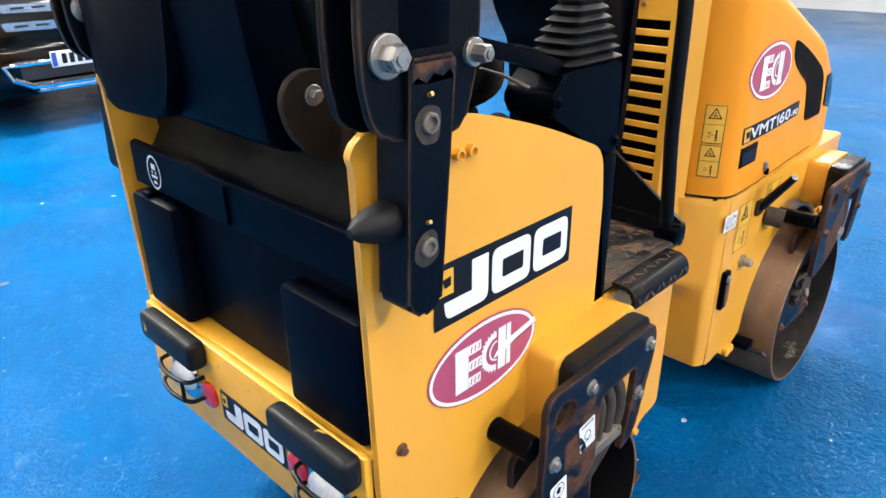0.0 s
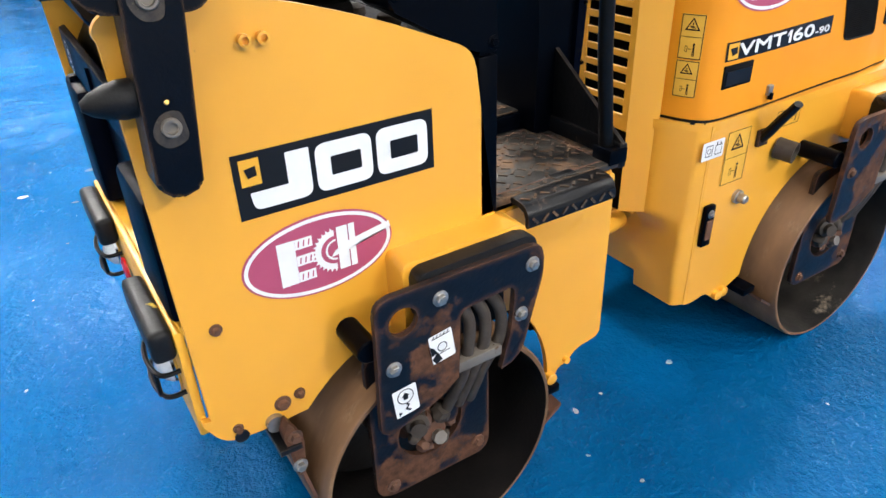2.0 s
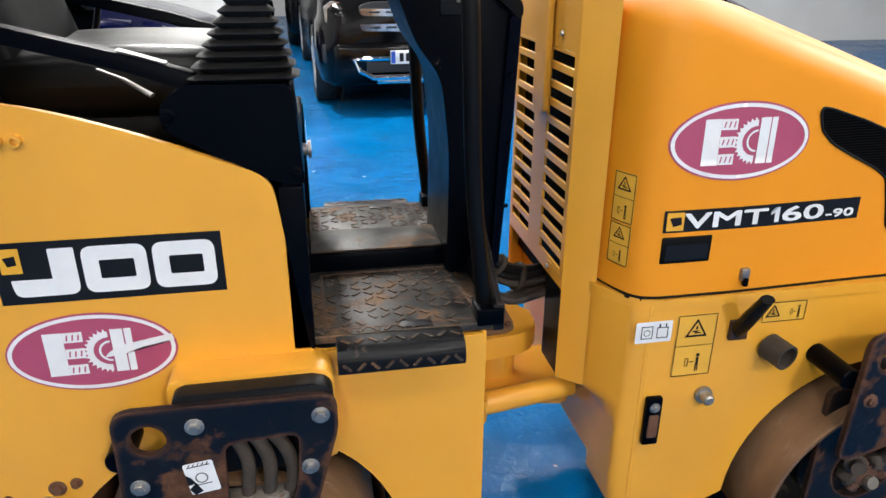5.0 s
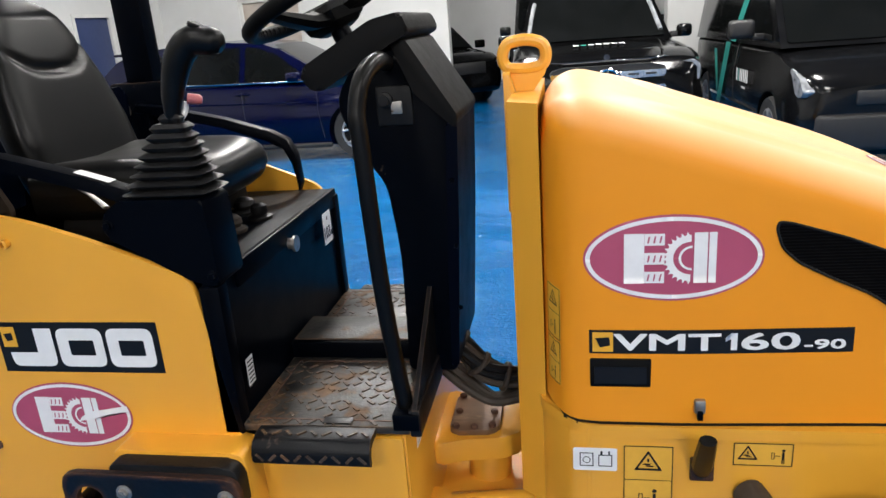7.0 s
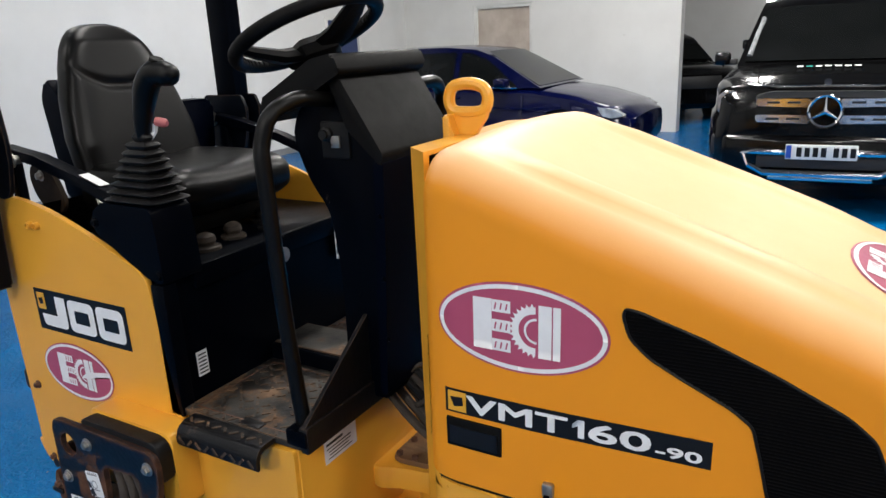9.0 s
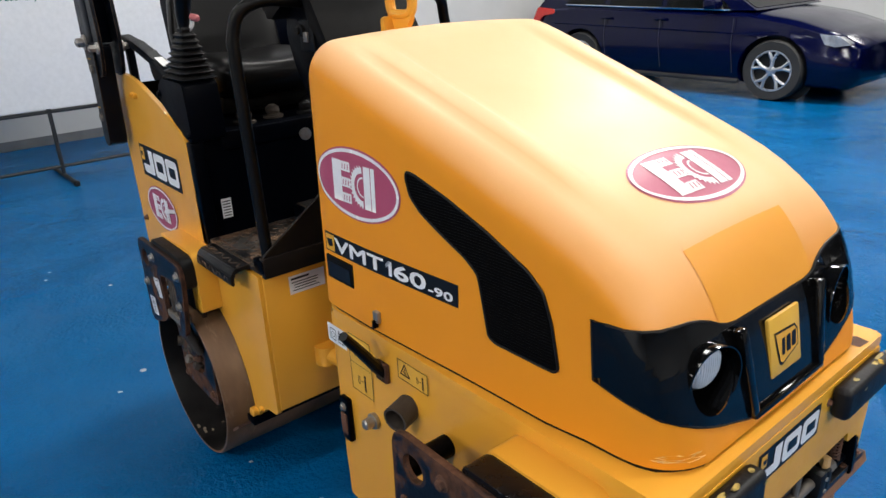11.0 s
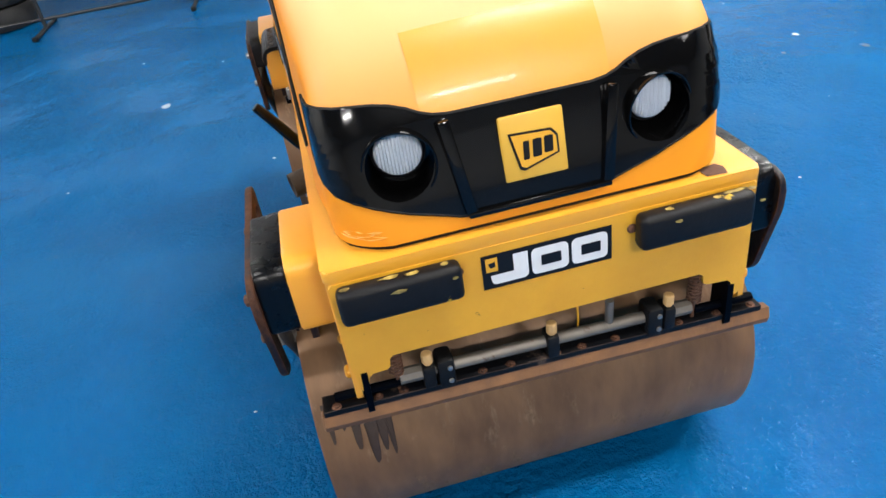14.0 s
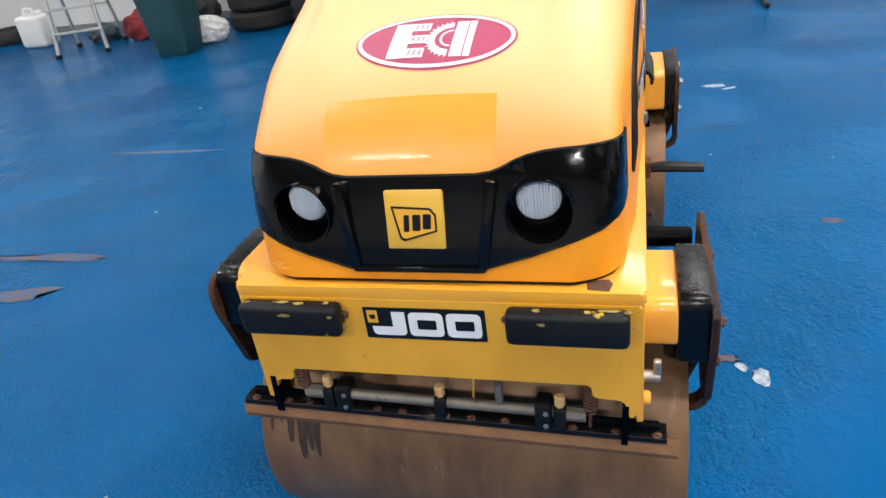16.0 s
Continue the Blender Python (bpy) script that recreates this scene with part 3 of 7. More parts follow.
# drums
def drum(cx, label):
    bm = lathe([(RD - 0.012, 0.0), (RD - 0.004, 0.0), (RD, 0.006), (RD, 2 * WD - 0.006), (RD - 0.004, 2 * WD), (RD - 0.012, 2 * WD)], (cx, YC - WD, AX_Z), (cx, YC + WD, AX_Z), 96, cap=False)
    ob = part("drum", bm, M_DRUM, roller, label)
    for s in (-1, 1):
        bm = lathe([(RD - 0.012, 0), (RD - 0.014, 0.02), (RD - 0.018, 0.29), (0.11, 0.30), (0.10, 0.14), (0.04, 0.135), (0.001, 0.135)], (cx, YC + s * WD, AX_Z), (cx, YC, AX_Z), 72, cap=False)
        part("drum_end", bm, M_MUDDY if cx > 0 else M_DRUMIN, ob, "dark dished end of the drum")
    return ob


drum(AX_R, "rusty brown steel drum under the rear body")
drum(AX_F, "rusty brown steel drum under the front body")

# unseen dark block in the frame's place, added to keep the drum gap black
part("frame_filler", box(-0.186, -0.118, -0.362, 0.392, 0.44, 0.78), M_NAVY, rear_body)
M_DRIP = mat("damp_rust", (0.035, 0.020, 0.012), 0.5, second=(0.06, 0.033, 0.018), scale=20, bump=0.1)
M_PALE = mat("dried_pale_mud", (0.30, 0.24, 0.17), 0.8, second=(0.16, 0.12, 0.08), scale=40, bump=0.3)


def on_drum(cx, r, inward=False):
    """u: across the drum, v: the angle in degrees above level."""
    def at(u, v):
        n = Vector((math.cos(radians(v)), 0, math.sin(radians(v))))
        return Vector((cx, u, AX_Z)) + n * r, (-n if inward else n)
    return at


drums = [o for o in roller.children if o.name.startswith("drum")]
rnd = random.Random(11)
def stain_foot(y):
    """The angle down to which the damp stain has run at y."""
    low = 34.0
    for c, w, a in ((-0.425, 0.007, 19), (-0.400, 0.008, 24), (-0.378, 0.011, 14), (-0.350, 0.014, 6), (-0.328, 0.012, 11), (-0.312, 0.008, 8)):
        k = min(1.0, abs(y - c) / w)
        low = min(low, a + (34.0 - a) * k ** 3)
    return low + 0.8 * noise.noise(Vector((y * 160, 0, 0)))


cells = []
for i in range(48):
    y0, y1 = -0.436 + 0.136 * i / 48, -0.436 + 0.136 * (i + 1) / 48
    f0, f1 = stain_foot(y0), stain_foot(y1)
    for k in range(5):
        cells.append([(y0, 36 + (f0 - 36) * k / 5), (y1, 36 + (f1 - 36) * k / 5), (y1, 36 + (f1 - 36) * (k + 1) / 5), (y0, 36 + (f0 - 36) * (k + 1) / 5)])
sticker("drip", flat(*cells), on_drum(AX_F, RD), M_DRIP, drums[1], 0.0012, 0.0, "dark damp drips run down the drum")
for k, (y, w, a0, a1) in enumerate(((-0.430, 0.005, -97, -103), (-0.405, 0.004, -96, -99), (-0.440, 0.006, -105, -109), (-0.425, 0.004, -101, -104))):
    sticker("mud_drip", flat([(y - w, a0), (y + w * 0.6, a0 - 0.4), (y + w, (a0 + a1) / 2), (y + w * 0.4, a1), (y - w * 0.7, a1 + 0.3)]), on_drum(AX_R, RD - 0.0145, True), M_PALE, drums[0], 0.003, 0.0, "dried pale drip")
# suspension plates and what hangs on them
GUARD = rounded([(-0.648, 0.777), (-0.268, 0.774), (-0.268, 0.70), (-0.320, 0.515), (-0.375, 0.500), (-0.43, 0.505), (-0.455, 0.545), (-0.478, 0.53), (-0.52, 0.50), (-0.62, 0.468), (-0.655, 0.47), (-0.648, 0.70)],
                [0.05, 0.035, 0.02, 0.03, 0.02, 0.02, 0.02, 0.02, 0.02, 0.02, 0.02, 0.02], 5)
LOWER = rounded([(-0.645, 0.60), (-0.352, 0.60), (-0.350, 0.23), (-0.365, 0.205), (-0.62, 0.208), (-0.645, 0.23)], [0.02, 0.02, 0.03, 0.03, 0.03, 0.03], 4)


def suspension(dx, s):
    """One side's plates for one drum; s: -1 right-hand side, 1 left-hand side."""
    T = lambda bm: (bm.transform(Matrix.Translation((dx, 0.036 if s > 0 else 0, 0)) @ Matrix.Diagonal((1, -s, 1, 1))), bm)[1]
    drop = -0.038 if s > 0 else 0.0
    wide = 1.09 if dx else 1.0
    X = lambda x: -0.648 + (x + 0.648) * wide
    P = lambda name, bm, m, par, label="": part(name, T(bm), m, par, label)
    D = lambda bm: (bm.transform(Matrix.Translation((0, 0, drop))), bm)[1]
    ob = P("suspension_plate", D(prism([(X(x), z) for x, z in GUARD], "y", -0.478, -0.492, 0.002)), M_CHIP, roller, "rusty black steel suspension plate, bolted on")
    hole = lambda x, z, r: T(cyl((X(x), -0.45, z), (X(x), -0.52, z), r, 28))
    cut(ob, [hole(-0.591, 0.715 + drop, 0.030), T(D(prism(rounded([(X(x), z) for x, z in ((-0.468, 0.690), (-0.338, 0.698), (-0.345, 0.60), (-0.378, 0.47), (-0.478, 0.47))], 0.02, 4), "y", -0.45, -0.52)))])
    b0, b1 = (-0.560, -0.270) if dx == 0 else (-0.462, -0.248)
    y_mid = -0.422 if dx else -0.442
    low, high = (0.648, 0.796) if dx else (0.60, 0.798)
    body_y = -FP + 0.012 if dx else -YP + 0.01
    block = lambda x0, x1, z0, z1, ya, yb: D(prism(rounded([(x0, z0), (x1, z0), (x1, z1), (x0, z1)], [0.006, 0.012, 0.034, 0.020], 5), "y", ya, yb, 0.004, 2))
    P("cover_box", block(b0, b1, low - drop, high + drop * 0.5, y_mid, body_y), M_YELLOW, ob, "yellow box over the rubber mount")
    P("rubber_mount", block(b0 + (-0.004 if dx else 0.012), b1 - 0.003, (0.652 if dx else 0.690) + drop * (0.2 if dx else 1), 0.790, -0.478, y_mid - 0.0005), M_MOUNT if dx else M_RUBBER, ob, "black mount between box and plate")
    # made-up dark sheet, so that the plate's opening stays dark
    P("dark_backing", D(box(-0.500, -0.330, -0.4375, -0.4435, 0.592, 0.745)), M_WORN, ob, "dark backing sheet added behind the plate's opening")
    low = P("lower_plate", prism(LOWER, "y", -0.405, -0.420, 0.002), M_CHIP, ob, "rusty black lower plate round the hub")
    cut(low, [T(cyl((-0.505, -0.38, 0.362), (-0.505, -0.45, 0.362), 0.080, 32))])
    for x, z in ((-0.512, 0.736), (-0.298, 0.733), (-0.618, 0.620), (-0.323, 0.624)):
        P("bolt", hexbolt((X(x), -0.492, z + drop), (0, -1, 0), 0.011, 0.011), M_RUST if dx else M_STEEL, ob, "dull zinc bolt head")
    for x, z in ((-0.606, 0.237), (-0.382, 0.244)):
        P("bolt", hexbolt((x, -0.420, z), (0, -1, 0), 0.011, 0.011), M_RUST, ob, "rusty bolt head")
    P("hub", lathe([(0.070, 0), (0.070, 0.03), (0.050, 0.04), (0.050, 0.075), (0.028, 0.08), (0.028, 0.10)], (-0.505, -0.335, 0.355), (-0.505, -0.5, 0.355), 20), M_RUST, ob, "greasy rusty hub")
    rnd = random.Random(int(dx * 10) + s)
    for k in range(6):
        lump = B()
        bmesh.ops.create_icosphere(lump, subdivisions=2, radius=1)
        c = Vector((-0.505 + 0.045 * math.cos(k * 1.05), -0.425, 0.355 + 0.04 * math.sin(k * 1.05)))
        size = rnd.uniform(0.013, 0.024)
        for v in lump.verts:
            v.co = c + v.co * size * (1 + 0.45 * noise.noise(v.co * 2 + Vector((k, s, dx))))
        P("grease_lump", lump, M_HOSE if k % 2 else M_RUST, ob)
    P("hose_end", lathe([(0.012, 0), (0.012, 0.05), (0.017, 0.052), (0.017, 0.075)], (-0.432, -0.45, 0.50), (-0.445, -0.43, 0.40), 8), M_HOSE, ob)
    P("port", lathe([(0.026, 0), (0.026, 0.05), (0.018, 0.055), (0.018, 0.07)], (-0.53, -0.39, 0.39), (-0.555, -0.46, 0.40), 12), M_HOSE, ob)
    P("port", lathe([(0.016, 0), (0.016, 0.035), (0.022, 0.036), (0.022, 0.05)], (-0.475, -0.39, 0.38), (-0.455, -0.46, 0.39), 8), M_CHIP, ob)
    P("port", lathe([(0.012, 0), (0.012, 0.04), (0.016, 0.041), (0.016, 0.055)], (-0.50, -0.40, 0.33), (-0.50, -0.46, 0.35), 8), M_PIPE, ob)
    P("clamp", box(-0.492, -0.366, -0.489, -0.45, 0.536, 0.562, 0.004), M_PIPE, ob, "grey hose clamp bar")
    for k, x in enumerate((-0.445, -0.412, -0.378)):
        line = smooth_line([(x - 0.035, -0.452, 0.700), (x - 0.014, -0.462, 0.692), (x + 0.010 + 0.004 * k, -0.470, 0.640), (x + 0.006 + 0.006 * k, -0.470, 0.57), (x - 0.004 - 0.008 * k, -0.462, 0.50), (-0.47 + 0.03 * k, -0.43, 0.40)], 6)
        bm = tube(line, 0.0128, 12)
        P("hose", bm, M_HOSE, ob, "brown-grey hydraulic hose")
    P("cross_tube", cyl((-0.652, -0.47, 0.660), (-0.652, -0.34, 0.660), 0.024, 18, 0.003), M_NAVY, ob, "black stub tube")
    if s < 0 and dx == 0:
        for cx, cz, tilt in ((-0.513, 0.628, -8), (-0.598, 0.535, -6)):
            r = radians(tilt)
            pl = plane_at((cx + dx, -0.4925, cz), (math.cos(r), 0, -math.sin(r)), (math.sin(r), 0, math.cos(r)))
            lab = sticker("label", flat(rect(0, 0, 0.052, 0.068, 0.005)), pl, M_WHITE, ob, 0.001, label="scuffed white pictogram label")
            if cz > 0.6:
                bm = flat(*ring_band(0, 0.0, 0.009, 0.011), rect(0, 0.026, 0.04, 0.002), *[rect(-0.016 + 0.008 * i, 0.029, 0.002, 0.006, 0, 0.002) for i in range(5)], rect(0, -0.014, 0.03, 0.002),
                          [(-0.026, -0.02), (-0.012, -0.008), (-0.004, -0.03), (-0.02, -0.034)], [(-0.026, 0.012), (-0.018, 0.004), (-0.012, -0.01), (-0.026, -0.012)])
            else:
                bm = flat(*ring_band(0, 0.012, 0.016, 0.018), [(-0.009, 0.012), (0, 0.022), (0.009, 0.012), (0.005, 0.012), (0.005, 0.004), (-0.005, 0.004), (-0.005, 0.012)],
                          [(0.002, -0.006), (0.006, -0.012), (0.0, -0.018), (0.008, -0.026), (0.004, -0.028), (-0.006, -0.019), (0.001, -0.012), (-0.003, -0.007)], [(-0.02, -0.02), (-0.012, -0.024), (-0.02, -0.032)])
            sticker("pictogram", bm, pl, M_BLACK, lab, 0.0018)
    if s > 0:
        hook = [(-0.492, 0.545), (-0.494, 0.478), (-0.488, 0.452), (-0.470, 0.436), (-0.440, 0.428), (-0.440, 0.444), (-0.464, 0.452), (-0.476, 0.462), (-0.479, 0.480), (-0.478, 0.545)]
        P("plate_hook", prism(rounded(hook, 0.006), "x", -0.352, -0.318, 0.002), M_CHIP, ob, "lower end of the plate, bent inwards")
    return ob


for dx in (0.0, SHIFT):
    for s in (-1, 1):
        suspension(dx, s)


# scrapers with spray bars
def scraper(x, out, z, full):
    """The bar in front of a drum; out: 1 ahead of it, -1 behind it."""
    ob = part("scraper_bar", box(min(x, x + 0.043 * out), max(x, x + 0.043 * out), -0.43, 0.43, z, z + 0.012), M_WORN, roller, "black scraper bar with rusty bolts")
    if not full:
        part("scraper_blade", prism([(-0.806, 0.432), (-0.799, 0.432), (-0.776, 0.312), (-0.782, 0.308)], "y", -0.425, 0.448), M_RUST, ob, "rusty scraper blade against the drum")
        for y in (-0.41, 0.42):
            part("scraper_lug", prism(rounded([(-0.822, 0.506), (-0.809, 0.54), (-0.785, 0.487), (-0.790, 0.405), (-0.806, 0.395)], 0.006), "y", y - 0.014, y + 0.014, 0.002), M_CHIP, ob)
            for zb in (0.500, 0.425):
                part("bolt", hexbolt((-0.801, y - 0.014, zb), (0, -1, 0), 0.010, 0.012), M_RUST if zb > 0.45 else M_STEEL, ob, "rusting bolt head")
        return ob
    part("scraper_blade", prism([(x + 0.022 * out, z - 0.001), (x + 0.040 * out, z + 0.001), (x + 0.047 * out, z - 0.022), (x + 0.042 * out, z - 0.036), (x - 0.02 * out, z - 0.036)], "y", -0.436, 0.453, 0.003), M_BLADE, ob, "rusty scraper blade against the drum")
    for k in range(13):
        y = -0.405 + 0.81 * k / 12 + 0.012 * math.sin(k * 2.3)
        part("bolt", hexbolt((x + 0.034 * out, y, z + 0.012), (0, 0, 1), 0.0060, 0.005), M_CHIP if k % 3 else M_RUST, ob, "rusty bolt head")
    xp, zp = x + 0.026 * out, z + 0.040
    part("spray_pipe", cyl((xp, -0.275, zp), (xp, 0.275, zp), 0.0115, 16), M_PIPE, ob, "dull grey spray pipe")
    for y in (-0.262, 0.262):
        part("pipe_cap", cyl((xp, y - 0.022, zp), (xp, y + 0.022, zp), 0.015, 8), M_PIPE, ob)
    for y in (-0.231, 0.004, 0.236):
        noz = part("nozzle_clamp", box(xp - 0.02, xp + 0.02, y - 0.012, y + 0.012, zp - 0.03, zp + 0.020, 0.006), M_RUBBER, ob, "black nozzle clamp")
        part("nozzle", lathe([(0.007, 0), (0.007, 0.006), (0.0105, 0.007), (0.0105, 0.026), (0.008, 0.028)], (xp + 0.006, y, zp + 0.018), (xp + 0.006, y, 1), 8), M_TAN, noz, "small tan plastic nozzle")
    for y in (-0.20, 0.205):
        for dz in (-0.018, 0.012):
            part("clip_screw", lathe([(0.005, 0), (0.005, 0.003), (0.002, 0.004)], (xp + 0.022, y + 0.006, zp + dz), (xp + 1, y + 0.006, zp + dz), 8), M_STEEL, ob)
        part("pipe_clip", box(xp - 0.026, xp + 0.022, y - 0.016, y + 0.016, zp - 0.038, zp + 0.028, 0.008), M_RUBBER, ob)
    for y in (-0.288, 0.292):
        bm = B()
        line = [(xp + 0.0125 * math.cos(t * 0.72), y + 0.0125 * math.sin(t * 0.72), zp + 0.012 + t * 0.0009) for t in range(74)]
        add(bm, tube(line, 0.0021, 5))
        add(bm, cyl((xp, y, zp - 0.035), (xp, y, zp + 0.06), 0.004, 6))
        part("spring", bm, M_RUST, ob, "dull coil spring")
    for y in (-0.345, 0.355):
        part("hanger", prism(rounded([(xp - 0.03, zp - 0.05), (xp + 0.024, zp - 0.05), (xp + 0.02, zp + 0.05), (xp - 0.03, zp + 0.05)], 0.01), "y", y - 0.006, y + 0.006), M_NAVY, ob)
        part("hanger_rod", cyl((xp, y - 0.06, zp - 0.012), (xp, y + 0.06, zp - 0.012), 0.009, 10), M_NAVY, ob)
    part("tee", cyl((xp, 0.12, zp), (xp, 0.12, zp + 0.06), 0.008, 10), M_PIPE, ob)
    part("feed_wire", tube(smooth_line([(xp - 0.03, 0.065, zp + 0.09), (xp - 0.02, 0.066, zp + 0.03), (xp - 0.015, 0.064, zp - 0.01)], 4), 0.002, 5), M_AMBER, ob, "thin yellow wire")
    return ob


bar = scraper(1.266, 1, 0.514, True)
bar.matrix_basis = Matrix.Translation((0, 0.010, 0)) @ Matrix.Translation((0, 0, 0.514)) @ Matrix.Rotation(radians(-1.7), 4, "X") @ Matrix.Translation((0, 0, -0.514))
scraper(-0.792, -1, 0.47, False)
for x0, dx2 in ((-0.165, 1), (0.655, -1)):
    ob = part("scraper_arm", box(min(x0, x0 + 0.05 * dx2), max(x0, x0 + 0.05 * dx2), -0.40, 0.40, 0.245, 0.268, 0.003), M_NAVY, roller, "black inner scraper bar")
    part("scraper_blade", prism([(x0 + 0.02 * dx2, 0.25), (x0 + 0.02 * dx2, 0.24), (x0 - 0.035 * dx2, 0.20), (x0 - 0.035 * dx2, 0.21)], "y", -0.44, 0.44), M_RUST, ob)

# step plates, tunnel and footwell
def tread(y0, y1):
    rnd = random.Random(3)
    ob = part("step_plate", box(-0.305, 0.045, y0, y1, 0.805, 0.822, 0.003), M_TREAD, roller, "rusting black chequer-plate footboard")
    bm = B()
    step = 0.026
    for i in range(13):
        for j in range(12):
            x, y = -0.29 + i * step, y0 + 0.012 + j * step
            if x < 0.035 and y < y1 - 0.012:
                a = (45 if (i + j) % 2 else -45) + rnd.uniform(-7, 7)
                if rnd.random() < 0.2:
                    continue
                add(bm, box(-0.010, 0.010, -0.0032, 0.0032, 0, 0.0024, 0, m=pose(x, y, 0.8215, 0, 0, a)))
    part("tread_pattern", bm, M_TREAD, ob, kind="stuff")
    part("slot", box(-0.135, -0.075, (y0 if y0 < 0 else y1 - 0.05) + 0.006, (y0 if y0 < 0 else y1 - 0.05) + 0.030, 0.821, 0.8248, 0.001), M_BLACK, ob)
    for a, b, c, d in ((-0.283, 0.020, y0 + 0.020, y0 + 0.024), (-0.283, 0.020, y1 - 0.024, y1 - 0.020), (-0.283, -0.279, y0 + 0.024, y1 - 0.024), (0.016, 0.020, y0 + 0.024, y1 - 0.024)):
        part("lid_seam", box(a, b, c, d, 0.8205, 0.8228), M_RUST, ob, "rusty seam round the lid")
    s = -1 if y0 < 0 else 1
    ye = y0 if s < 0 else y1
    lip = prism(rounded([(ye, 0.822), (ye + s * 0.045, 0.820), (ye + s * 0.062, 0.80), (ye + s * 0.062, 0.772), (ye + s * 0.052, 0.768), (ye + s * 0.050, 0.798), (ye + s * 0.04, 0.808), (ye, 0.808)], 0.008), "x", -0.262, -0.022, 0.002)
    nose = part("step_nose", lip, M_WORN, ob, "rolled chequer-plate step edge, rusted at the corners")
    bm = B()
    for i in range(9):
        add(bm, box(-0.010, 0.010, -0.0028, 0.0028, 0, 0.0022, 0, m=pose(-0.245 + i * 0.026, ye + s * 0.028, 0.821, 0, 0, 45 if i % 2 else -45)))
        add(bm, box(-0.010, 0.010, -0.0028, 0.0028, 0, 0.0022, 0, m=pose(-0.245 + i * 0.026, ye + s * 0.0625, 0.787, s * -90, 0, 0) @ pose(0, 0, 0, 0, 0, 45 if i % 2 else -45)))
    part("tread_pattern", bm, M_TREAD, nose, kind="stuff")
    return ob


tread(-0.372, -0.075)
tread(0.075, 0.372)
cab = part("footwell", box(-0.335, -0.312, -0.37, 0.37, 0.80, 1.13), M_NAVY, roller, "black painted footwell panels")
bm = box(-0.31, 0.06, -0.075, 0.075, 0.80, 0.862, 0.008)
part("tunnel", bm, M_NAVY, cab, "black centre tunnel")
part("tunnel_top", box(-0.300, 0.040, -0.066, 0.066, 0.8625, 0.8665, 0.001), M_TREAD, cab, "scuffed plate on the tunnel")
for s in (-1, 1):
    part("corner_post", box(-0.342, -0.300, s * 0.378, s * 0.340, 0.80, 1.12, 0.004), M_NAVY, cab)
    ye = -0.372 if s < 0 else 0.404
    part("kick_panel", prism([(ye, 0.858), (s * 0.11, 0.858), (s * 0.11, 1.04)], "x", 0.052, 0.062), M_WORN, cab)
part("toe_board", box(0.045, 0.068, -0.372, 0.372, 0.80, 0.86, 0.004), M_WORN, cab)
pl = plane_at((-0.308, -0.30, 0.905), (0, 1, 0), (0, 0, 1))
lab = sticker("label", flat(rect(0, 0, 0.032, 0.062)), pl, M_WHITE, cab, 0.004, label="white printed label")
sticker("print_bars", flat(*[rect(0, 0.022 - 0.009 * i, 0.024, 0.0035) for i in range(6)]), pl, M_BLACK, lab, 0.005)
part("front_bulkhead", box(0.022, 0.034, -0.366, 0.366, 0.36, 0.80, 0.003), M_YELLOW, rear_body)
pl = shifted(plane_at((0.0345, -0.232, 0.745), (0, 1, 0), (0, 0, 1)), 0, 0, 0.72, 0.9)
lab = sticker("label", flat(rect(0, 0, 0.16, 0.062)), pl, M_WHITE, rear_body, 0.001, label="white data label with printed lines")
sticker("print_bars", flat(rect(-0.03, 0.02, 0.08, 0.007), *[rect(-0.01 + 0.004 * (i % 2), 0.008 - 0.009 * i, 0.12 - 0.012 * (i % 3), 0.003) for i in range(4)]), pl, M_BLACK, lab, 0.002)

# seat deck, console and levers
deck = part("seat_deck", box(-0.86, -0.305, -0.285, 0.37, 1.118, 1.135, 0.003), M_NAVY, roller, "dusty black seat deck")
part("deck_lip", box(-0.318, -0.304, -0.285, 0.37, 1.085, 1.137, 0.003), M_NAVY, deck)
part("deck_lock", lathe([(0.014, 0), (0.014, 0.012), (0.02, 0.013), (0.02, 0.02)], (-0.304, -0.01, 1.09), (-0.2, -0.01, 1.09), 12), M_STEEL, deck)
part("tool_box", box(-0.60, -0.33, 0.10, 0.37, 0.82, 1.118), M_TANK, deck)
for x, y, r in ((-0.40, -0.16, 0.026), (-0.42, -0.05, 0.024), (-0.40, 0.06, 0.022), (-0.47, 0.12, 0.03)):
    k = part("deck_knob", lathe([(r * 1.4, 0), (r * 1.4, 0.008), (r * 0.8, 0.012), (r, 0.022), (r * 0.9, 0.034), (r * 0.4, 0.042)], (x, y, 1.135), (x, y, 2), 18), M_HOSE if y < 0 else M_RUBBER, deck, "worn knob on the deck")
side = rounded([(-0.515, 1.225), (-0.515, 1.265), (-0.47, 1.295), (-0.305, 1.292), (-0.296, 1.12), (-0.352, 1.132)], 0.012)
console = part("lever_console", prism(side, "y", -0.374, -0.268, 0.004), M_NAVY, roller, "blue-black steel lever console")
part("bolt", hexbolt((-0.503, -0.374, 1.246), (0, -1, 0), 0.008, 0.008), M_NAVY, console)
part("bolt", hexbolt((-0.308, -0.374, 1.142), (0, -1, 0), 0.008, 0.008), M_NAVY, console)
bm = B()
rows, cx, cy = [], -0.382, -0.318
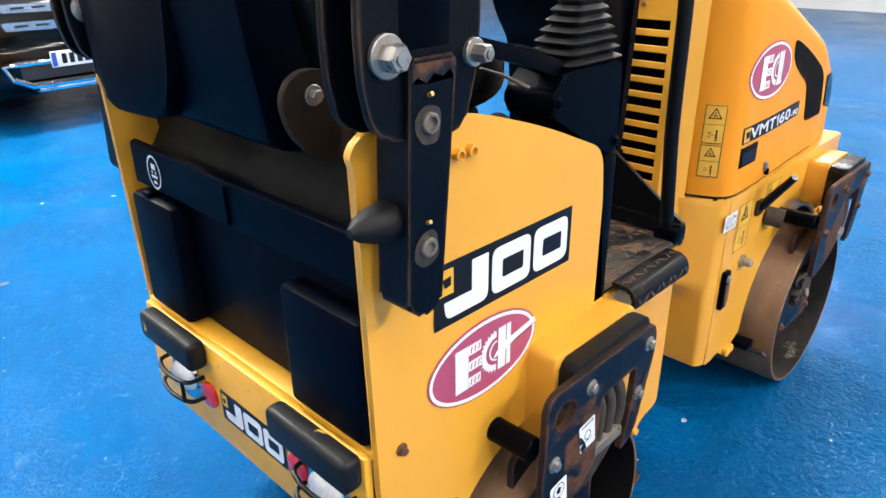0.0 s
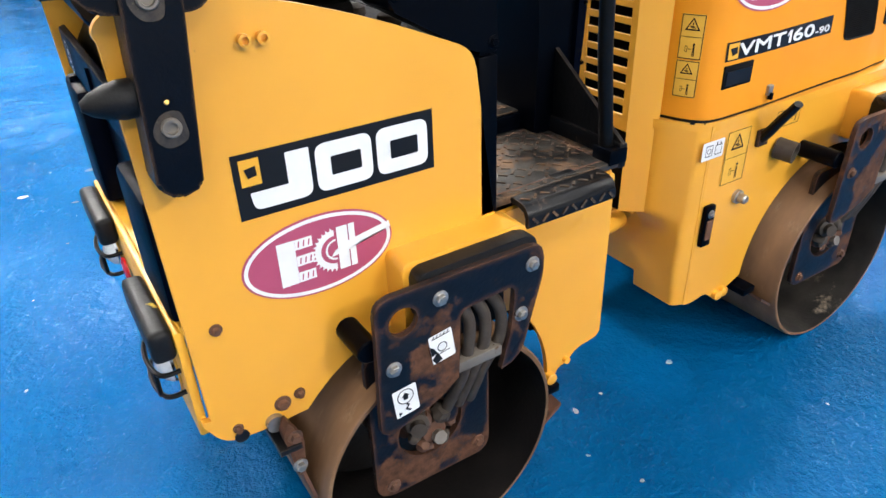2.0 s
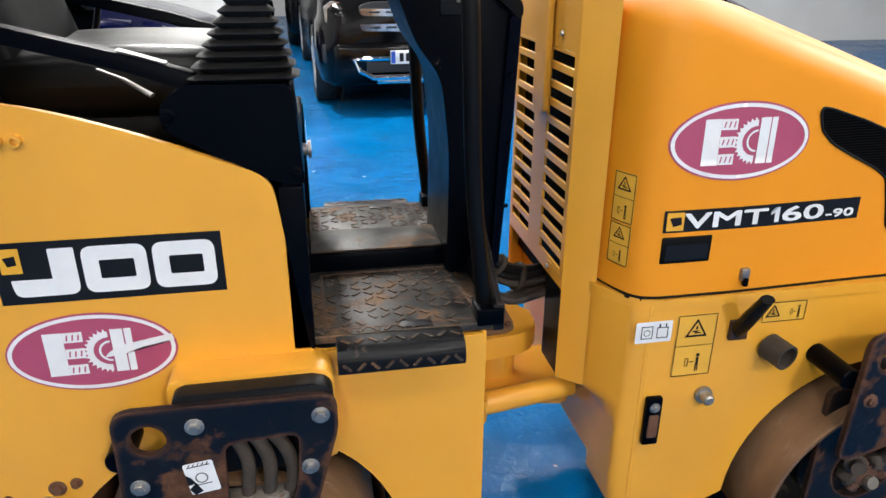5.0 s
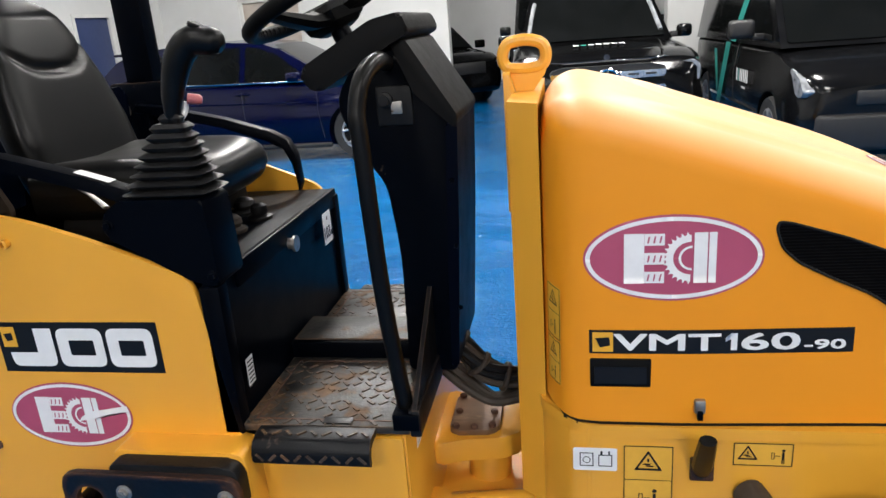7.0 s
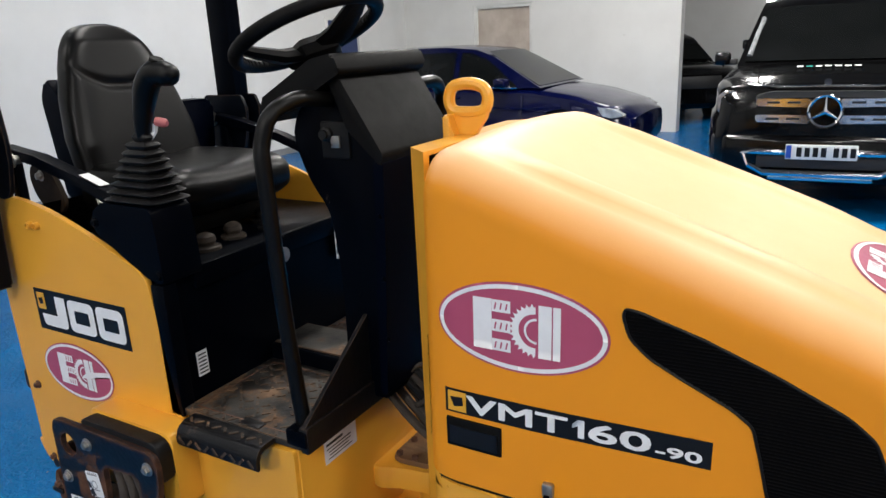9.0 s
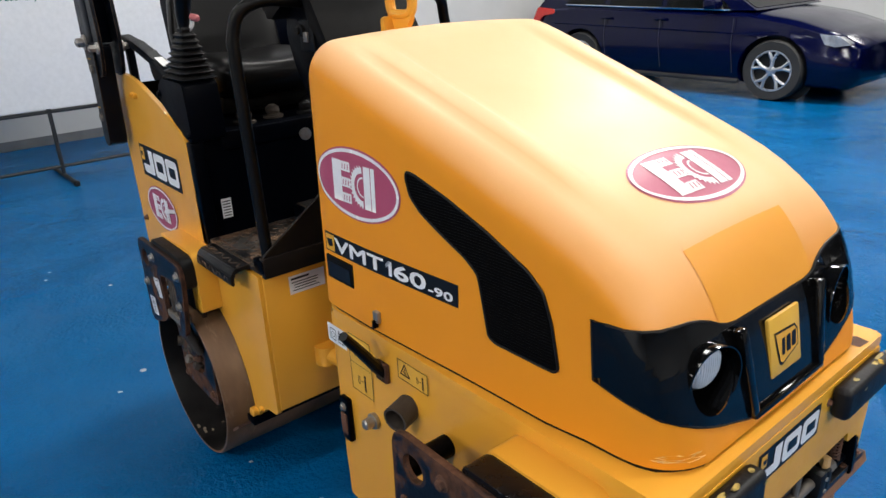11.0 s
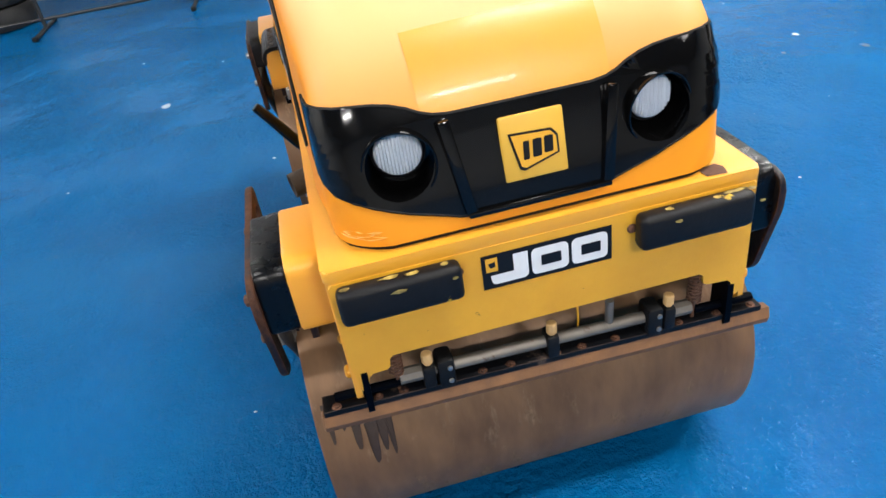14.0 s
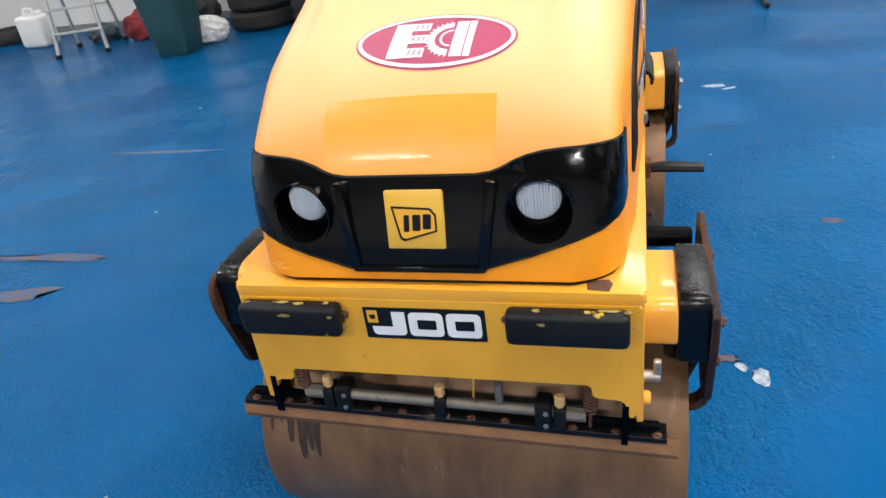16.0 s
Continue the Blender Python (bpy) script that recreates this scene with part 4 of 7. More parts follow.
for k in range(9):
    h = 0.090 - 0.0075 * k if k < 8 else 0.022
    for rr, dz in ((h * 0.78, 0.0), (h * 0.97, 0.0075), (h, 0.009), (h * 0.97, 0.0105), (h * 0.76, 0.0168)):
        z = 1.292 + 0.0168 * k + dz
        o = rounded([(-rr, -rr * 0.62), (rr, -rr * 0.62), (rr, rr * 0.62), (-rr, rr * 0.62)], rr * 0.28, 4)
        rows.append([(cx + p[0] + 0.0022 * k, cy + p[1], z) for p in o])
part("bellows", grid_loft(rows, True, True), M_RUBBER, console, "ribbed black rubber bellows")
line = smooth_line([(-0.362, -0.318, 1.425), (-0.357, -0.317, 1.465), (-0.346, -0.315, 1.505), (-0.328, -0.314, 1.545), (-0.302, -0.312, 1.568), (-0.268, -0.31, 1.566), (-0.246, -0.309, 1.552)], 6)
grip = part("lever_grip", tube(line, [float(np.interp(i / (len(line) - 1), [0, 0.2, 0.45, 0.7, 0.9, 1], [0.012, 0.020, 0.026, 0.027, 0.024, 0.010])) for i in range(len(line))], 14), M_VINYL, console, "black plastic lever grip")
part("button", cyl((-0.290, -0.312, 1.590), (-0.286, -0.312, 1.598), 0.015, 14, 0.002), M_PLASTIC, grip)
part("trigger", lathe([(0.010, 0), (0.010, 0.02), (0.006, 0.026)], (-0.335, -0.300, 1.468), (-0.310, -0.290, 1.462), 10), mat("faded_red_plastic", (0.45, 0.12, 0.12), 0.5, bump=0.1), grip, "faded red button")
part("lever_wire", tube(smooth_line([(-0.352, -0.308, 1.432), (-0.345, -0.300, 1.445), (-0.342, -0.298, 1.462)], 4), 0.006, 6), M_WHITE, grip)
for s in (-1, 1):
    ya, yb = (-0.354, -0.318) if s < 0 else (0.345, 0.381)
    prof = [(-0.865, 1.405), (-0.73, 1.385), (-0.55, 1.338), (-0.455, 1.308), (-0.430, 1.294), (-0.420, 1.262)]
    if s > 0:
        prof = [(-0.865, 1.408), (-0.79, 1.396), (-0.60, 1.352), (-0.47, 1.312), (-0.420, 1.285), (-0.400, 1.24), (-0.395, 1.16)]
    poly = prof + [(x - 0.010, z - 0.024) for x, z in prof[::-1]]
    rail = part("side_rail", prism(poly, "y", ya, yb, 0.004, 2), M_NAVY, roller, "flat glossy black side rail")
    if s < 0:
        pl = plane_at((-0.536, -0.336, 1.3345), (0.955, 0, -0.297), (0, 1, 0))
        sticker("rail_label", flat(rect(0, 0, 0.075, 0.026, 0.002)), pl, M_WHITE, rail, 0.002, label="scuffed white label strip")
    part("rail_leg", box(-0.86, -0.832, min(ya, yb) + 0.006, max(ya, yb) - 0.006, 1.15, 1.385, 0.003), M_NAVY, rail)
part("release_lever", tube([(-0.615, -0.300, 1.312), (-0.575, -0.312, 1.297), (-0.53, -0.330, 1.272)], [0.0035, 0.0055, 0.008], 8, flat=0.5), M_STEEL, console, "thin bare metal lever")

# seat
seat = part("seat", box(-0.76, -0.48, -0.19, 0.19, 1.15, 1.215, 0.02), M_PLASTIC, roller, "black vinyl operator's seat")
rows = []
for i in range(29):
    x = -0.80 + 0.39 * i / 28
    q = max(0.0, (x + 0.50) / 0.09)
    e = math.sqrt(max(0.0, 1 - min(1, q) ** 2.4))
    o = []
    for j in range(41):
        a = 2 * math.pi * j / 40
        ca, sa = math.cos(a), math.sin(a)
        yy = -0.205 * math.copysign(abs(ca) ** 0.45, ca) * (0.86 + 0.14 * e)
        dish = 0.016 * (1 - min(1, abs(yy) / 0.16) ** 2) if sa > 0 else 0
        up = math.copysign(abs(sa) ** 0.45, sa) * (0.30 + 0.70 * e)
        o.append((x, yy, 1.268 + (0.068 - dish + 0.006 * math.sin((x + 0.8) * 9)) * up))
    rows.append(o)
part("seat_cushion", grid_loft(rows, True, True), M_VINYL, seat, "creased black vinyl cushion", smooth=60)


def back_row(t):
    """A level ring round the backrest at height t from 0 to 1."""
    z = 1.235 + 0.460 * t
    w = float(np.interp(z, [1.235, 1.30, 1.40, 1.50, 1.58, 1.63, 1.66, 1.68, 1.692, 1.6955], [0.185, 0.196, 0.198, 0.178, 0.150, 0.127, 0.105, 0.080, 0.050, 0.022]))
    lean = -0.790 - 0.105 * t - 0.02 * t * t
    o = []
    for j in range(48):
        a = 2 * math.pi * j / 48
        ca, sa = math.cos(a), math.sin(a)
        v = math.copysign(abs(ca) ** 0.5, ca)
        d = math.copysign(abs(sa) ** 0.5, sa)
        seam = 0.012 * math.exp(-((z - 1.525 - 0.072 * v * v) / 0.0075) ** 2) if d > 0 else 0
        thick = (0.046 + 0.018 * v * v * (1 - t) - seam) * (1 - max(0, t - 0.9) * 5.5) if d > 0 else 0.035
        o.append((lean + thick * d, w * v, z))
    return o


part("backrest", grid_loft([back_row(i / 60) for i in range(61)], True, True), M_VINYL, seat, "creased black vinyl backrest with a stitched seam", smooth=60)
part("recliner_plate", prism(rounded([(-0.958, 1.315), (-0.925, 1.346), (-0.865, 1.338), (-0.838, 1.29), (-0.815, 1.24), (-0.84, 1.208), (-0.90, 1.212), (-0.945, 1.256)], 0.025), "y", -0.247, -0.233, 0.002), mat("brown_black_plastic", (0.026, 0.018, 0.012), 0.75, spec=0.15, second=(0.014, 0.010, 0.008), scale=18, amount=0.8, bump=0.2), seat, "dark brown seat hinge plate")
part("bolt", hexbolt((-0.903, -0.245, 1.308), (0, -1, 0), 0.010, 0.014), M_STEEL, seat)
part("seat_back", prism(rounded([(-0.86, 1.20), (-0.93, 1.22), (-0.968, 1.50), (-0.935, 1.56), (-0.88, 1.50), (-0.84, 1.30)], 0.02), "y", -0.165, 0.165, 0.02, 3), M_TANK, seat, "blue-black back of the seat")
bm = prism(rounded([(0.375, 1.46), (0.355, 1.245), (0.30, 1.215), (0.10, 1.225), (0.06, 1.30), (0.03, 1.46)], 0.03), "x", -0.965, -0.90, 0.012, 2)
part("document_holder", bm, M_TANK, seat, "blue-black moulded panel behind the seat")

# roll bar
M_BAR = mat("chipped_blue_black_paint", (0.0012, 0.0024, 0.0055), 0.36, spec=0.12, second=(0.002, 0.003, 0.005), scale=6, wear=(0.075, 0.045, 0.026), wear_at=0.64, wear_scale=11, wear_soft=0.05, bump=0.3, bump_scale=130, edge=0.009)
M_HALO = mat("scuffed_ring", (0.045, 0.033, 0.023), 0.6, second=(0.006, 0.006, 0.007), scale=60, amount=1.0, wear=(0.10, 0.075, 0.05), wear_at=0.60, wear_scale=90, bump=0.4)
for s in (-1, 1):
    Y = lambda a: -a if s < 0 else a + 0.032
    name = "roll_bar"
    sl = rounded([(-0.930, 1.058), (-0.905, 1.036), (-0.868, 1.048), (-0.836, 1.380), (-0.916, 1.380)], 0.008)
    bar = part(name, prism(sl, "y", Y(0.396), Y(0.455), 0.006), M_BAR, roller, "blue-black steel roll bar, chipped round its bolts")
    part("upper_post", box(-0.925, -0.835, min(Y(0.385), Y(0.448)), max(Y(0.385), Y(0.448)), 1.385, 2.46, 0.008), M_NAVY, bar)
    for y in (0.372, 0.434):
        ear = rounded([(-0.970, 1.60), (-0.980, 1.41), (-0.978, 1.355), (-0.967, 1.308), (-0.946, 1.287), (-0.834, 1.277), (-0.811, 1.286), (-0.799, 1.32), (-0.788, 1.36), (-0.783, 1.42), (-0.80, 1.60)], 0.012)
        if s > 0:
            ear = [(x, z if z < 1.45 else 1.30 + (z - 1.30) * 0.55) for x, z in ear]
        part("hinge_cheek", prism(ear, "y", Y(y), Y(y + 0.012), 0.003), M_BAR, bar)
    for x, z, r in ((-0.944, 1.386, 0.0172), (-0.798, 1.374, 0.0122)):
        part("hinge_bolt", hexbolt((x, Y(0.446), z), (0, s, 0), r, 0.028), M_STEEL, bar, "large zinc hinge bolt")
        part("hinge_nut", hexbolt((x, Y(0.372), z), (0, -s, 0), r, 0.022), M_STEEL, bar)
    if s < 0:
        crust = [(-0.912, 1.374), (-0.914, 1.352), (-0.903, 1.358), (-0.890, 1.349), (-0.876, 1.360), (-0.862, 1.354), (-0.850, 1.362), (-0.842, 1.350), (-0.840, 1.374)]
        sticker("rusted_top", flat(crust), plane_at((0, Y(0.455), 0), (1, 0, 0), (0, 0, 1)), M_CHIP, bar, 0.001, label="rusted upper edge of the leg")
    for x, z in ((-0.894, 1.140), (-0.887, 1.302)):
        pl = plane_at((x, Y(0.455), z), (s, 0, 0), (0, 0, 1)) if s > 0 else plane_at((x, Y(0.455), z), (1, 0, 0), (0, 0, 1))
        turns = [2 * math.pi * k / 36 for k in range(36)]
        halo = [(0.022 * (1 + 0.10 * math.sin(3 * a + z * 9)) * math.cos(a), 0.027 * (1 + 0.10 * math.cos(2 * a + z * 5)) * math.sin(a) - 0.003) for a in turns]
        sticker("worn_halo", flat(halo), pl if s < 0 else (lambda u, v, x=x, z=z: (Vector((x + u, Y(0.455), z + v)), Vector((0, 1, 0)))), M_HALO, bar, 0.001, label="scuffed rusty ring round the bolt")
        part("mount_bolt", lathe([(0.0135, 0), (0.0135, 0.006), (0.012, 0.008), (0.0085, 0.008), (0.008, 0.0025), (0.001, 0.002)], (x, Y(0.455), z), (x, Y(1), z), 18), M_PIPE, bar, "dull socket bolt in a worn ring")
        part("grease_nib", cyl((x + 0.001, Y(0.455), z + 0.033), (x + 0.001, Y(0.462), z + 0.036), 0.003, 8), M_BRASS, bar)
    if s < 0:
        part("buffer", lathe([(0.026, 0), (0.0265, 0.016), (0.023, 0.034), (0.015, 0.054), (0.006, 0.066)], (-0.924, Y(0.418), 1.177), (-1.2, Y(0.418), 1.177), 24), M_RUBBER, bar, "black rubber cone buffer")
part("top_bar", box(-0.925, -0.835, -0.448, 0.448, 2.462, 2.53, 0.01), M_NAVY, roller)

# steering column
COL = rounded([(-0.004, 0.822), (0.106, 0.822), (0.126, 1.15), (0.134, 1.384), (0.042, 1.53), (-0.06, 1.50), (-0.108, 1.43), (-0.068, 1.325), (-0.016, 1.255), (0.002, 1.10)], [0.01, 0.006, 0.01, 0.01, 0.02, 0.03, 0.03, 0.03, 0.03, 0.06])
column = part("steering_column", prism(COL, "y", -0.132, 0.132, 0.012, 2), M_NAVY, roller, "blue-black steering column")
part("dash_cowl", prism(rounded([(-0.160, 1.465), (-0.162, 1.500), (-0.010, 1.583), (0.050, 1.594), (0.066, 1.555), (0.022, 1.533), (-0.125, 1.452)], [0.014, 0.012, 0.012, 0.010, 0.010, 0.02, 0.01]), "y", -0.165, 0.172, 0.012, 2), M_PLASTIC, column, "grey-black plastic dash cowl")
part("dash_front", prism(rounded([(0.020, 1.54), (0.050, 1.545), (0.147, 1.390), (0.140, 1.365), (0.060, 1.44)], 0.008), "y", -0.150, 0.152, 0.008, 2), M_PLASTIC, column, "sloping grey-black dash front")
part("column_front", prism(rounded([(0.096, 0.84), (0.113, 0.84), (0.133, 1.15), (0.143, 1.375), (0.120, 1.375), (0.105, 1.10)], 0.004), "y", -0.146, 0.146, 0.004), M_TANK, column, "dark blue front sheet")
part("fuse_panel", box(-0.020, 0.055, -0.139, -0.128, 1.375, 1.455, 0.005), M_RUBBER, column)
part("key_tag", box(0.012, 0.034, -0.146, -0.140, 1.40, 1.425, 0.001), M_STEEL, column, "small grey key in the switch")
for z in (0.98, 1.12, 1.26):
    part("rivet", lathe([(0.006, 0), (0.004, 0.004)], (0.125, -0.146, z), (0.125, -1, z), 8), M_NAVY, column)
part("ignition", lathe([(0.016, 0), (0.016, 0.01), (0.010, 0.012), (0.010, 0.02)], (0.0, -0.138, 1.428), (0.0, -1, 1.428), 14), M_RUBBER, column)
wheel_at, tilt = Vector((-0.155, 0.01, 1.638)), radians(24)
ax = Vector((-math.sin(tilt), 0, math.cos(tilt)))
e1, e2 = Vector((math.cos(tilt), 0, math.sin(tilt))), Vector((0, 1, 0))
ring = [wheel_at + 0.175 * (math.cos(a) * e1 + math.sin(a) * e2) for a in np.linspace(0, 2 * math.pi, 48, endpoint=False)]
wheel = part("steering_wheel", tube(ring, 0.017, 12, True), M_PLASTIC, column, "black plastic steering wheel")
hub = wheel_at - ax * 0.045
bm = B()
five = [(math.cos(radians(90 + 72 * k)), math.sin(radians(90 + 72 * k))) for k in range(5)]
rows = [[hub + ax * h + (e2 * p[0] + e1 * p[1]) * r for p in rounded(five, 0.12, 2)] for r, h in ((0.050, -0.030), (0.070, -0.018), (0.078, 0.004), (0.066, 0.020))]
add(bm, grid_loft(rows, True, True))
for a in (90, 205, 335):
    d = math.cos(radians(a)) * e2 + math.sin(radians(a)) * e1
    add(bm, tube([hub + d * 0.03, hub + d * 0.085 + ax * 0.006, wheel_at + d * 0.140 - ax * 0.016, wheel_at + d * 0.174], [0.046, 0.042, 0.034, 0.026], 8, flat=0.42))
part("wheel_spokes", bm, M_PLASTIC, wheel, "moulded black hub and spokes")
bm = B()
for k in range(60):
    a = 2 * math.pi * k / 60
    p = wheel_at + 0.1625 * (math.cos(a) * e1 + math.sin(a) * e2)
    add(bm, box(-0.006, 0.006, -0.005, 0.005, -0.008, 0.008, 0.003, 1, m=Matrix.Translation(p)))
part("finger_grips", bm, M_PLASTIC, wheel, kind="stuff")
knob = wheel_at + 0.175 * (e1 * 0.6 + e2 * 0.8)
part("spinner_knob", lathe([(0.012, 0), (0.012, 0.03), (0.022, 0.04), (0.024, 0.055), (0.015, 0.066)], knob, knob + ax, 14), M_PLASTIC, wheel)
part("shaft", cyl(wheel_at - ax * 0.17, wheel_at - ax * 0.02, 0.022, 14), M_NAVY, column)
for s in (-1, 1):
    q = 1 if s < 0 else 1.07
    line = smooth_line([(x, s * y * q, zz) for x, y, zz in ((0.037, 0.340, 0.815), (0.022, 0.338, 0.95), (0.008, 0.335, 1.104), (-0.002, 0.335, 1.372), (-0.004, 0.33, 1.432), (0.006, 0.31, 1.485), (0.020, 0.25, 1.510), (0.008, 0.14, 1.50))], 7)
    rail = part("grab_rail", tube(line, 0.0165, 12), M_VINYL, roller, "glossy black tubular grab rail")
    part("rail_foot", box(0.012, 0.066, s * 0.376, s * 0.318, 0.815, 0.852, 0.004), M_NAVY, rail)

# articulation joint and hoses
joint = part("articulation", prism(rounded([(0.030, -0.13), (0.10, -0.10), (0.20, -0.085), (0.25, -0.045), (0.25, 0.055), (0.20, 0.095), (0.10, 0.11), (0.030, 0.14)], 0.025), "z", 0.560, 0.618, 0.008, 2), M_YELLOW, roller, "yellow forged articulation joint")
part("joint_tongue", prism(rounded([(0.030, -0.10), (0.20, -0.075), (0.33, -0.10), (0.33, 0.11), (0.20, 0.085), (0.030, 0.11)], 0.02), "z", 0.405, 0.465, 0.008, 2), M_YELLOW, joint)
part("joint_cap", prism(rounded([(0.065, -0.085), (0.185, -0.075), (0.185, 0.085), (0.065, 0.095)], 0.025), "z", 0.618, 0.632, 0.004), M_DRUM, joint, "greasy brown bolted joint cap")
for a, b in ((0.080, -0.068), (0.080, 0.0), (0.080, 0.075), (0.125, -0.07), (0.168, -0.06), (0.168, 0.0)):
    part("bolt", hexbolt((a, b, 0.632), (0, 0, 1), 0.009, 0.009, False), M_RUST, joint, "rusty bolt head")
part("joint_pin", cyl((0.15, 0.005, 0.38), (0.15, 0.005, 0.60), 0.055, 20, 0.004), M_YELLOW, joint)
part("steering_ram", cyl((0.03, -0.20, 0.50), (0.31, -0.15, 0.50), 0.028, 16, 0.003), M_YELLOW, joint)
part("ram_rod", cyl((0.20, -0.172, 0.50), (0.345, -0.144, 0.50), 0.014, 14), M_CHROME, joint)
part("ram_eye", lathe([(0.038, 0), (0.038, 0.06)], (0.045, -0.20, 0.47), (0.045, -0.20, 1), 18), M_YELLOW, joint)
spine = smooth_line([(0.055, -0.015, 0.875), (0.105, -0.02, 0.825), (0.150, -0.02, 0.770), (0.215, -0.01, 0.738), (0.300, 0.0, 0.735)], 7)
for k in range(9):
    r = 0.008 if k == 8 else 0.021 + 0.004 * math.sin(k * 2.7)
    line = []
    for i, q in enumerate(spine):
        a = k * 0.785 + i * 0.10
        line.append(q + Vector((0.35 * r * math.cos(a), r * math.sin(a), r * math.cos(a))))
    part("hose", tube(line, 0.0088 + 0.001 * (k % 3), 8), M_RUBBER if k % 3 else M_HOSE, joint, "black hydraulic hose in a bundle")
for i in (5, 12, 19, 25):
    q, a = spine[i], (spine[i + 1] - spine[i - 1]).normalized()
    part("hose_tie", lathe([(0.034, 0), (0.037, 0.003), (0.037, 0.010), (0.034, 0.013)], q, q + a, 14), M_HOSE, joint)
for k in range(3):
    y = -0.05 + 0.035 * k
    part("hose", tube(smooth_line([(0.045, y, 0.79), (0.10, y, 0.735), (0.17, y - 0.01, 0.700 - 0.012 * k), (0.24, y, 0.705), (0.30, y, 0.725)], 5), 0.011, 8), M_HOSE, joint, "black hydraulic hose")

# front body
FS = rounded([(0.378, 0.832), (0.378, 0.285), (0.42, 0.282), (0.475, 0.292), (0.505, 0.262), (0.56, 0.262)], [0.01, 0.01, 0.02, 0.02, 0.02, 0.01], 4)
FS = FS + arch(AX_F, 0.345, 185, 35)[1:-1] + [(1.262, 0.52), (1.30, 0.56), (1.30, 0.816)]
front_body = part("front_body", prism(FS, "y", -FP, -FP + 0.012, 0.0015), M_YELLOW, roller, "yellow painted steel front body")
part("side_plate", prism(FS, "y", FL - 0.012, FL, 0.0015), M_YELLOW, front_body)
deck_pl = rounded([(0.286, -0.262), (0.362, -FP - 0.003), (1.303, -FP - 0.003), (1.303, FL + 0.003), (0.362, FL + 0.003), (0.286, 0.294)], [0.03, 0.05, 0.012, 0.012, 0.05, 0.03], 6)
part("top_deck", prism(deck_pl, "z", 0.812, 0.836, 0.006, 2), M_YELLOW, front_body)
for s, yo in ((-1, -FP), (1, FL)):
    shell = [(0.291, s * 0.20), (0.290, yo - s * 0.118), (0.302, yo - s * 0.085), (0.335, yo - s * 0.032), (0.352, yo - s * 0.012), (0.386, yo + s * 0.0008)]
    line = smooth_line([(a, b, 0) for a, b in shell], 4)
    inset = [(max(p.x, 0.340), p.y) for p in line]
    rows = [[(p.x, p.y, z) for p in line] for z in (0.815, 0.70, 0.585, 0.57)]
    rows += [[(p.x * (1 - k) + q[0] * k, p.y, z) for p, q in zip(line, inset)] for k, z in ((0.3, 0.556), (0.75, 0.530), (1, 0.508))]
    rows += [[(q[0], q[1], z) for q in inset] for z in (0.49, 0.38)] + [[(q[0] + 0.006, q[1], 0.288) for q in inset]]
    part("rear_corner", grid_loft(rows), M_YELLOW, front_body, "rounded yellow corner of the front body", smooth=60)
part("inner_wall", box(0.292, 0.300, -0.21, 0.21, 0.545, 0.81), M_YELLOW, front_body)
part("inner_wall", box(0.341, 0.349, -0.21, 0.21, 0.34, 0.56), M_YELLOW, front_body)
# same added dark block for the front drum's gap
part("frame_filler", box(0.60, 0.672, -0.345, 0.372, 0.42, 0.60), M_NAVY, front_body)
part("under_tray", box(0.42, 1.16, -0.36, 0.36, 0.665, 0.69), M_NAVY, front_body)
FACE = rounded([(-0.3585, 0.812), (-0.3585, 0.64), (-0.348, 0.574), (-0.338, 0.572), (-0.330, 0.610), (-0.292, 0.612), (-0.289, 0.640), (0.300, 0.640), (0.303, 0.612), (0.358, 0.608), (0.366, 0.568), (0.378, 0.572), (0.3875, 0.64), (0.3875, 0.812)], 0.006)
part("front_beam", prism(FACE, "x", 1.290, 1.304, 0.002), M_EDGE, front_body, "chipped yellow front beam")
for y0, y1 in ((-0.350, -0.146), (0.160, 0.368)):
    rubber(1.304, y0, y1, 0.745, 0.812, 0.036, front_body, 1)
M_SPRAY = mat("yellow_overspray", (0.55, 0.40, 0.10), 0.5, second=(0.05, 0.04, 0.02), scale=60, amount=1.0, bump=0.2)
rnd = random.Random(21)


def splat(place, w, h, parent, k):
    pts = [(w * (0.4 + 0.7 * rnd.random()) * math.cos(i * 0.524), h * (0.4 + 0.7 * rnd.random()) * math.sin(i * 0.524)) for i in range(12)]
    sticker("overspray", flat(pts), place, M_SPRAY, parent, 0.001 + 0.0002 * (k % 3), 0, "yellow paint overspray")


for k, (y, w, dx) in enumerate(((-0.262, 0.032, 0), (-0.225, 0.020, 0.004), (-0.170, 0.012, 0), (-0.335, 0.014, 0.003), (0.215, 0.018, 0.003), (0.335, 0.034, 0), (0.365, 0.012, 0.002), (0.30, 0.014, 0.004))):
    splat(plane_at((1.321 + dx, y, 0.8122), (0, 1, 0), (-1, 0, 0)), w * 0.7, 0.006, front_body, k)
    if k % 2 == 0:
        splat(plane_at((1.3402, y + 0.01, 0.796), (0, 1, 0), (0, 0, 1)), w * 0.5, 0.004, front_body, k)
for k, (x, y) in enumerate(((1.10, -0.462), (1.135, -0.455), (1.02, 0.498), (1.12, 0.492))):
    splat(plane_at((x, y, 0.7892 if y < 0 else 0.7512), (1, 0, 0), (0, 1, 0)), 0.015, 0.005, front_body, k)
sticker("rust_patch", flat([(-0.020, -0.016), (0.016, -0.020), (0.022, 0.004), (0.014, 0.018), (-0.012, 0.014), (-0.022, 0.006)]), plane_at((1.278, 0.318, 0.836), (0, 1, 0), (-1, 0, 0)), M_RUST, front_body, 0.0012, 0, "rusty bare patch")
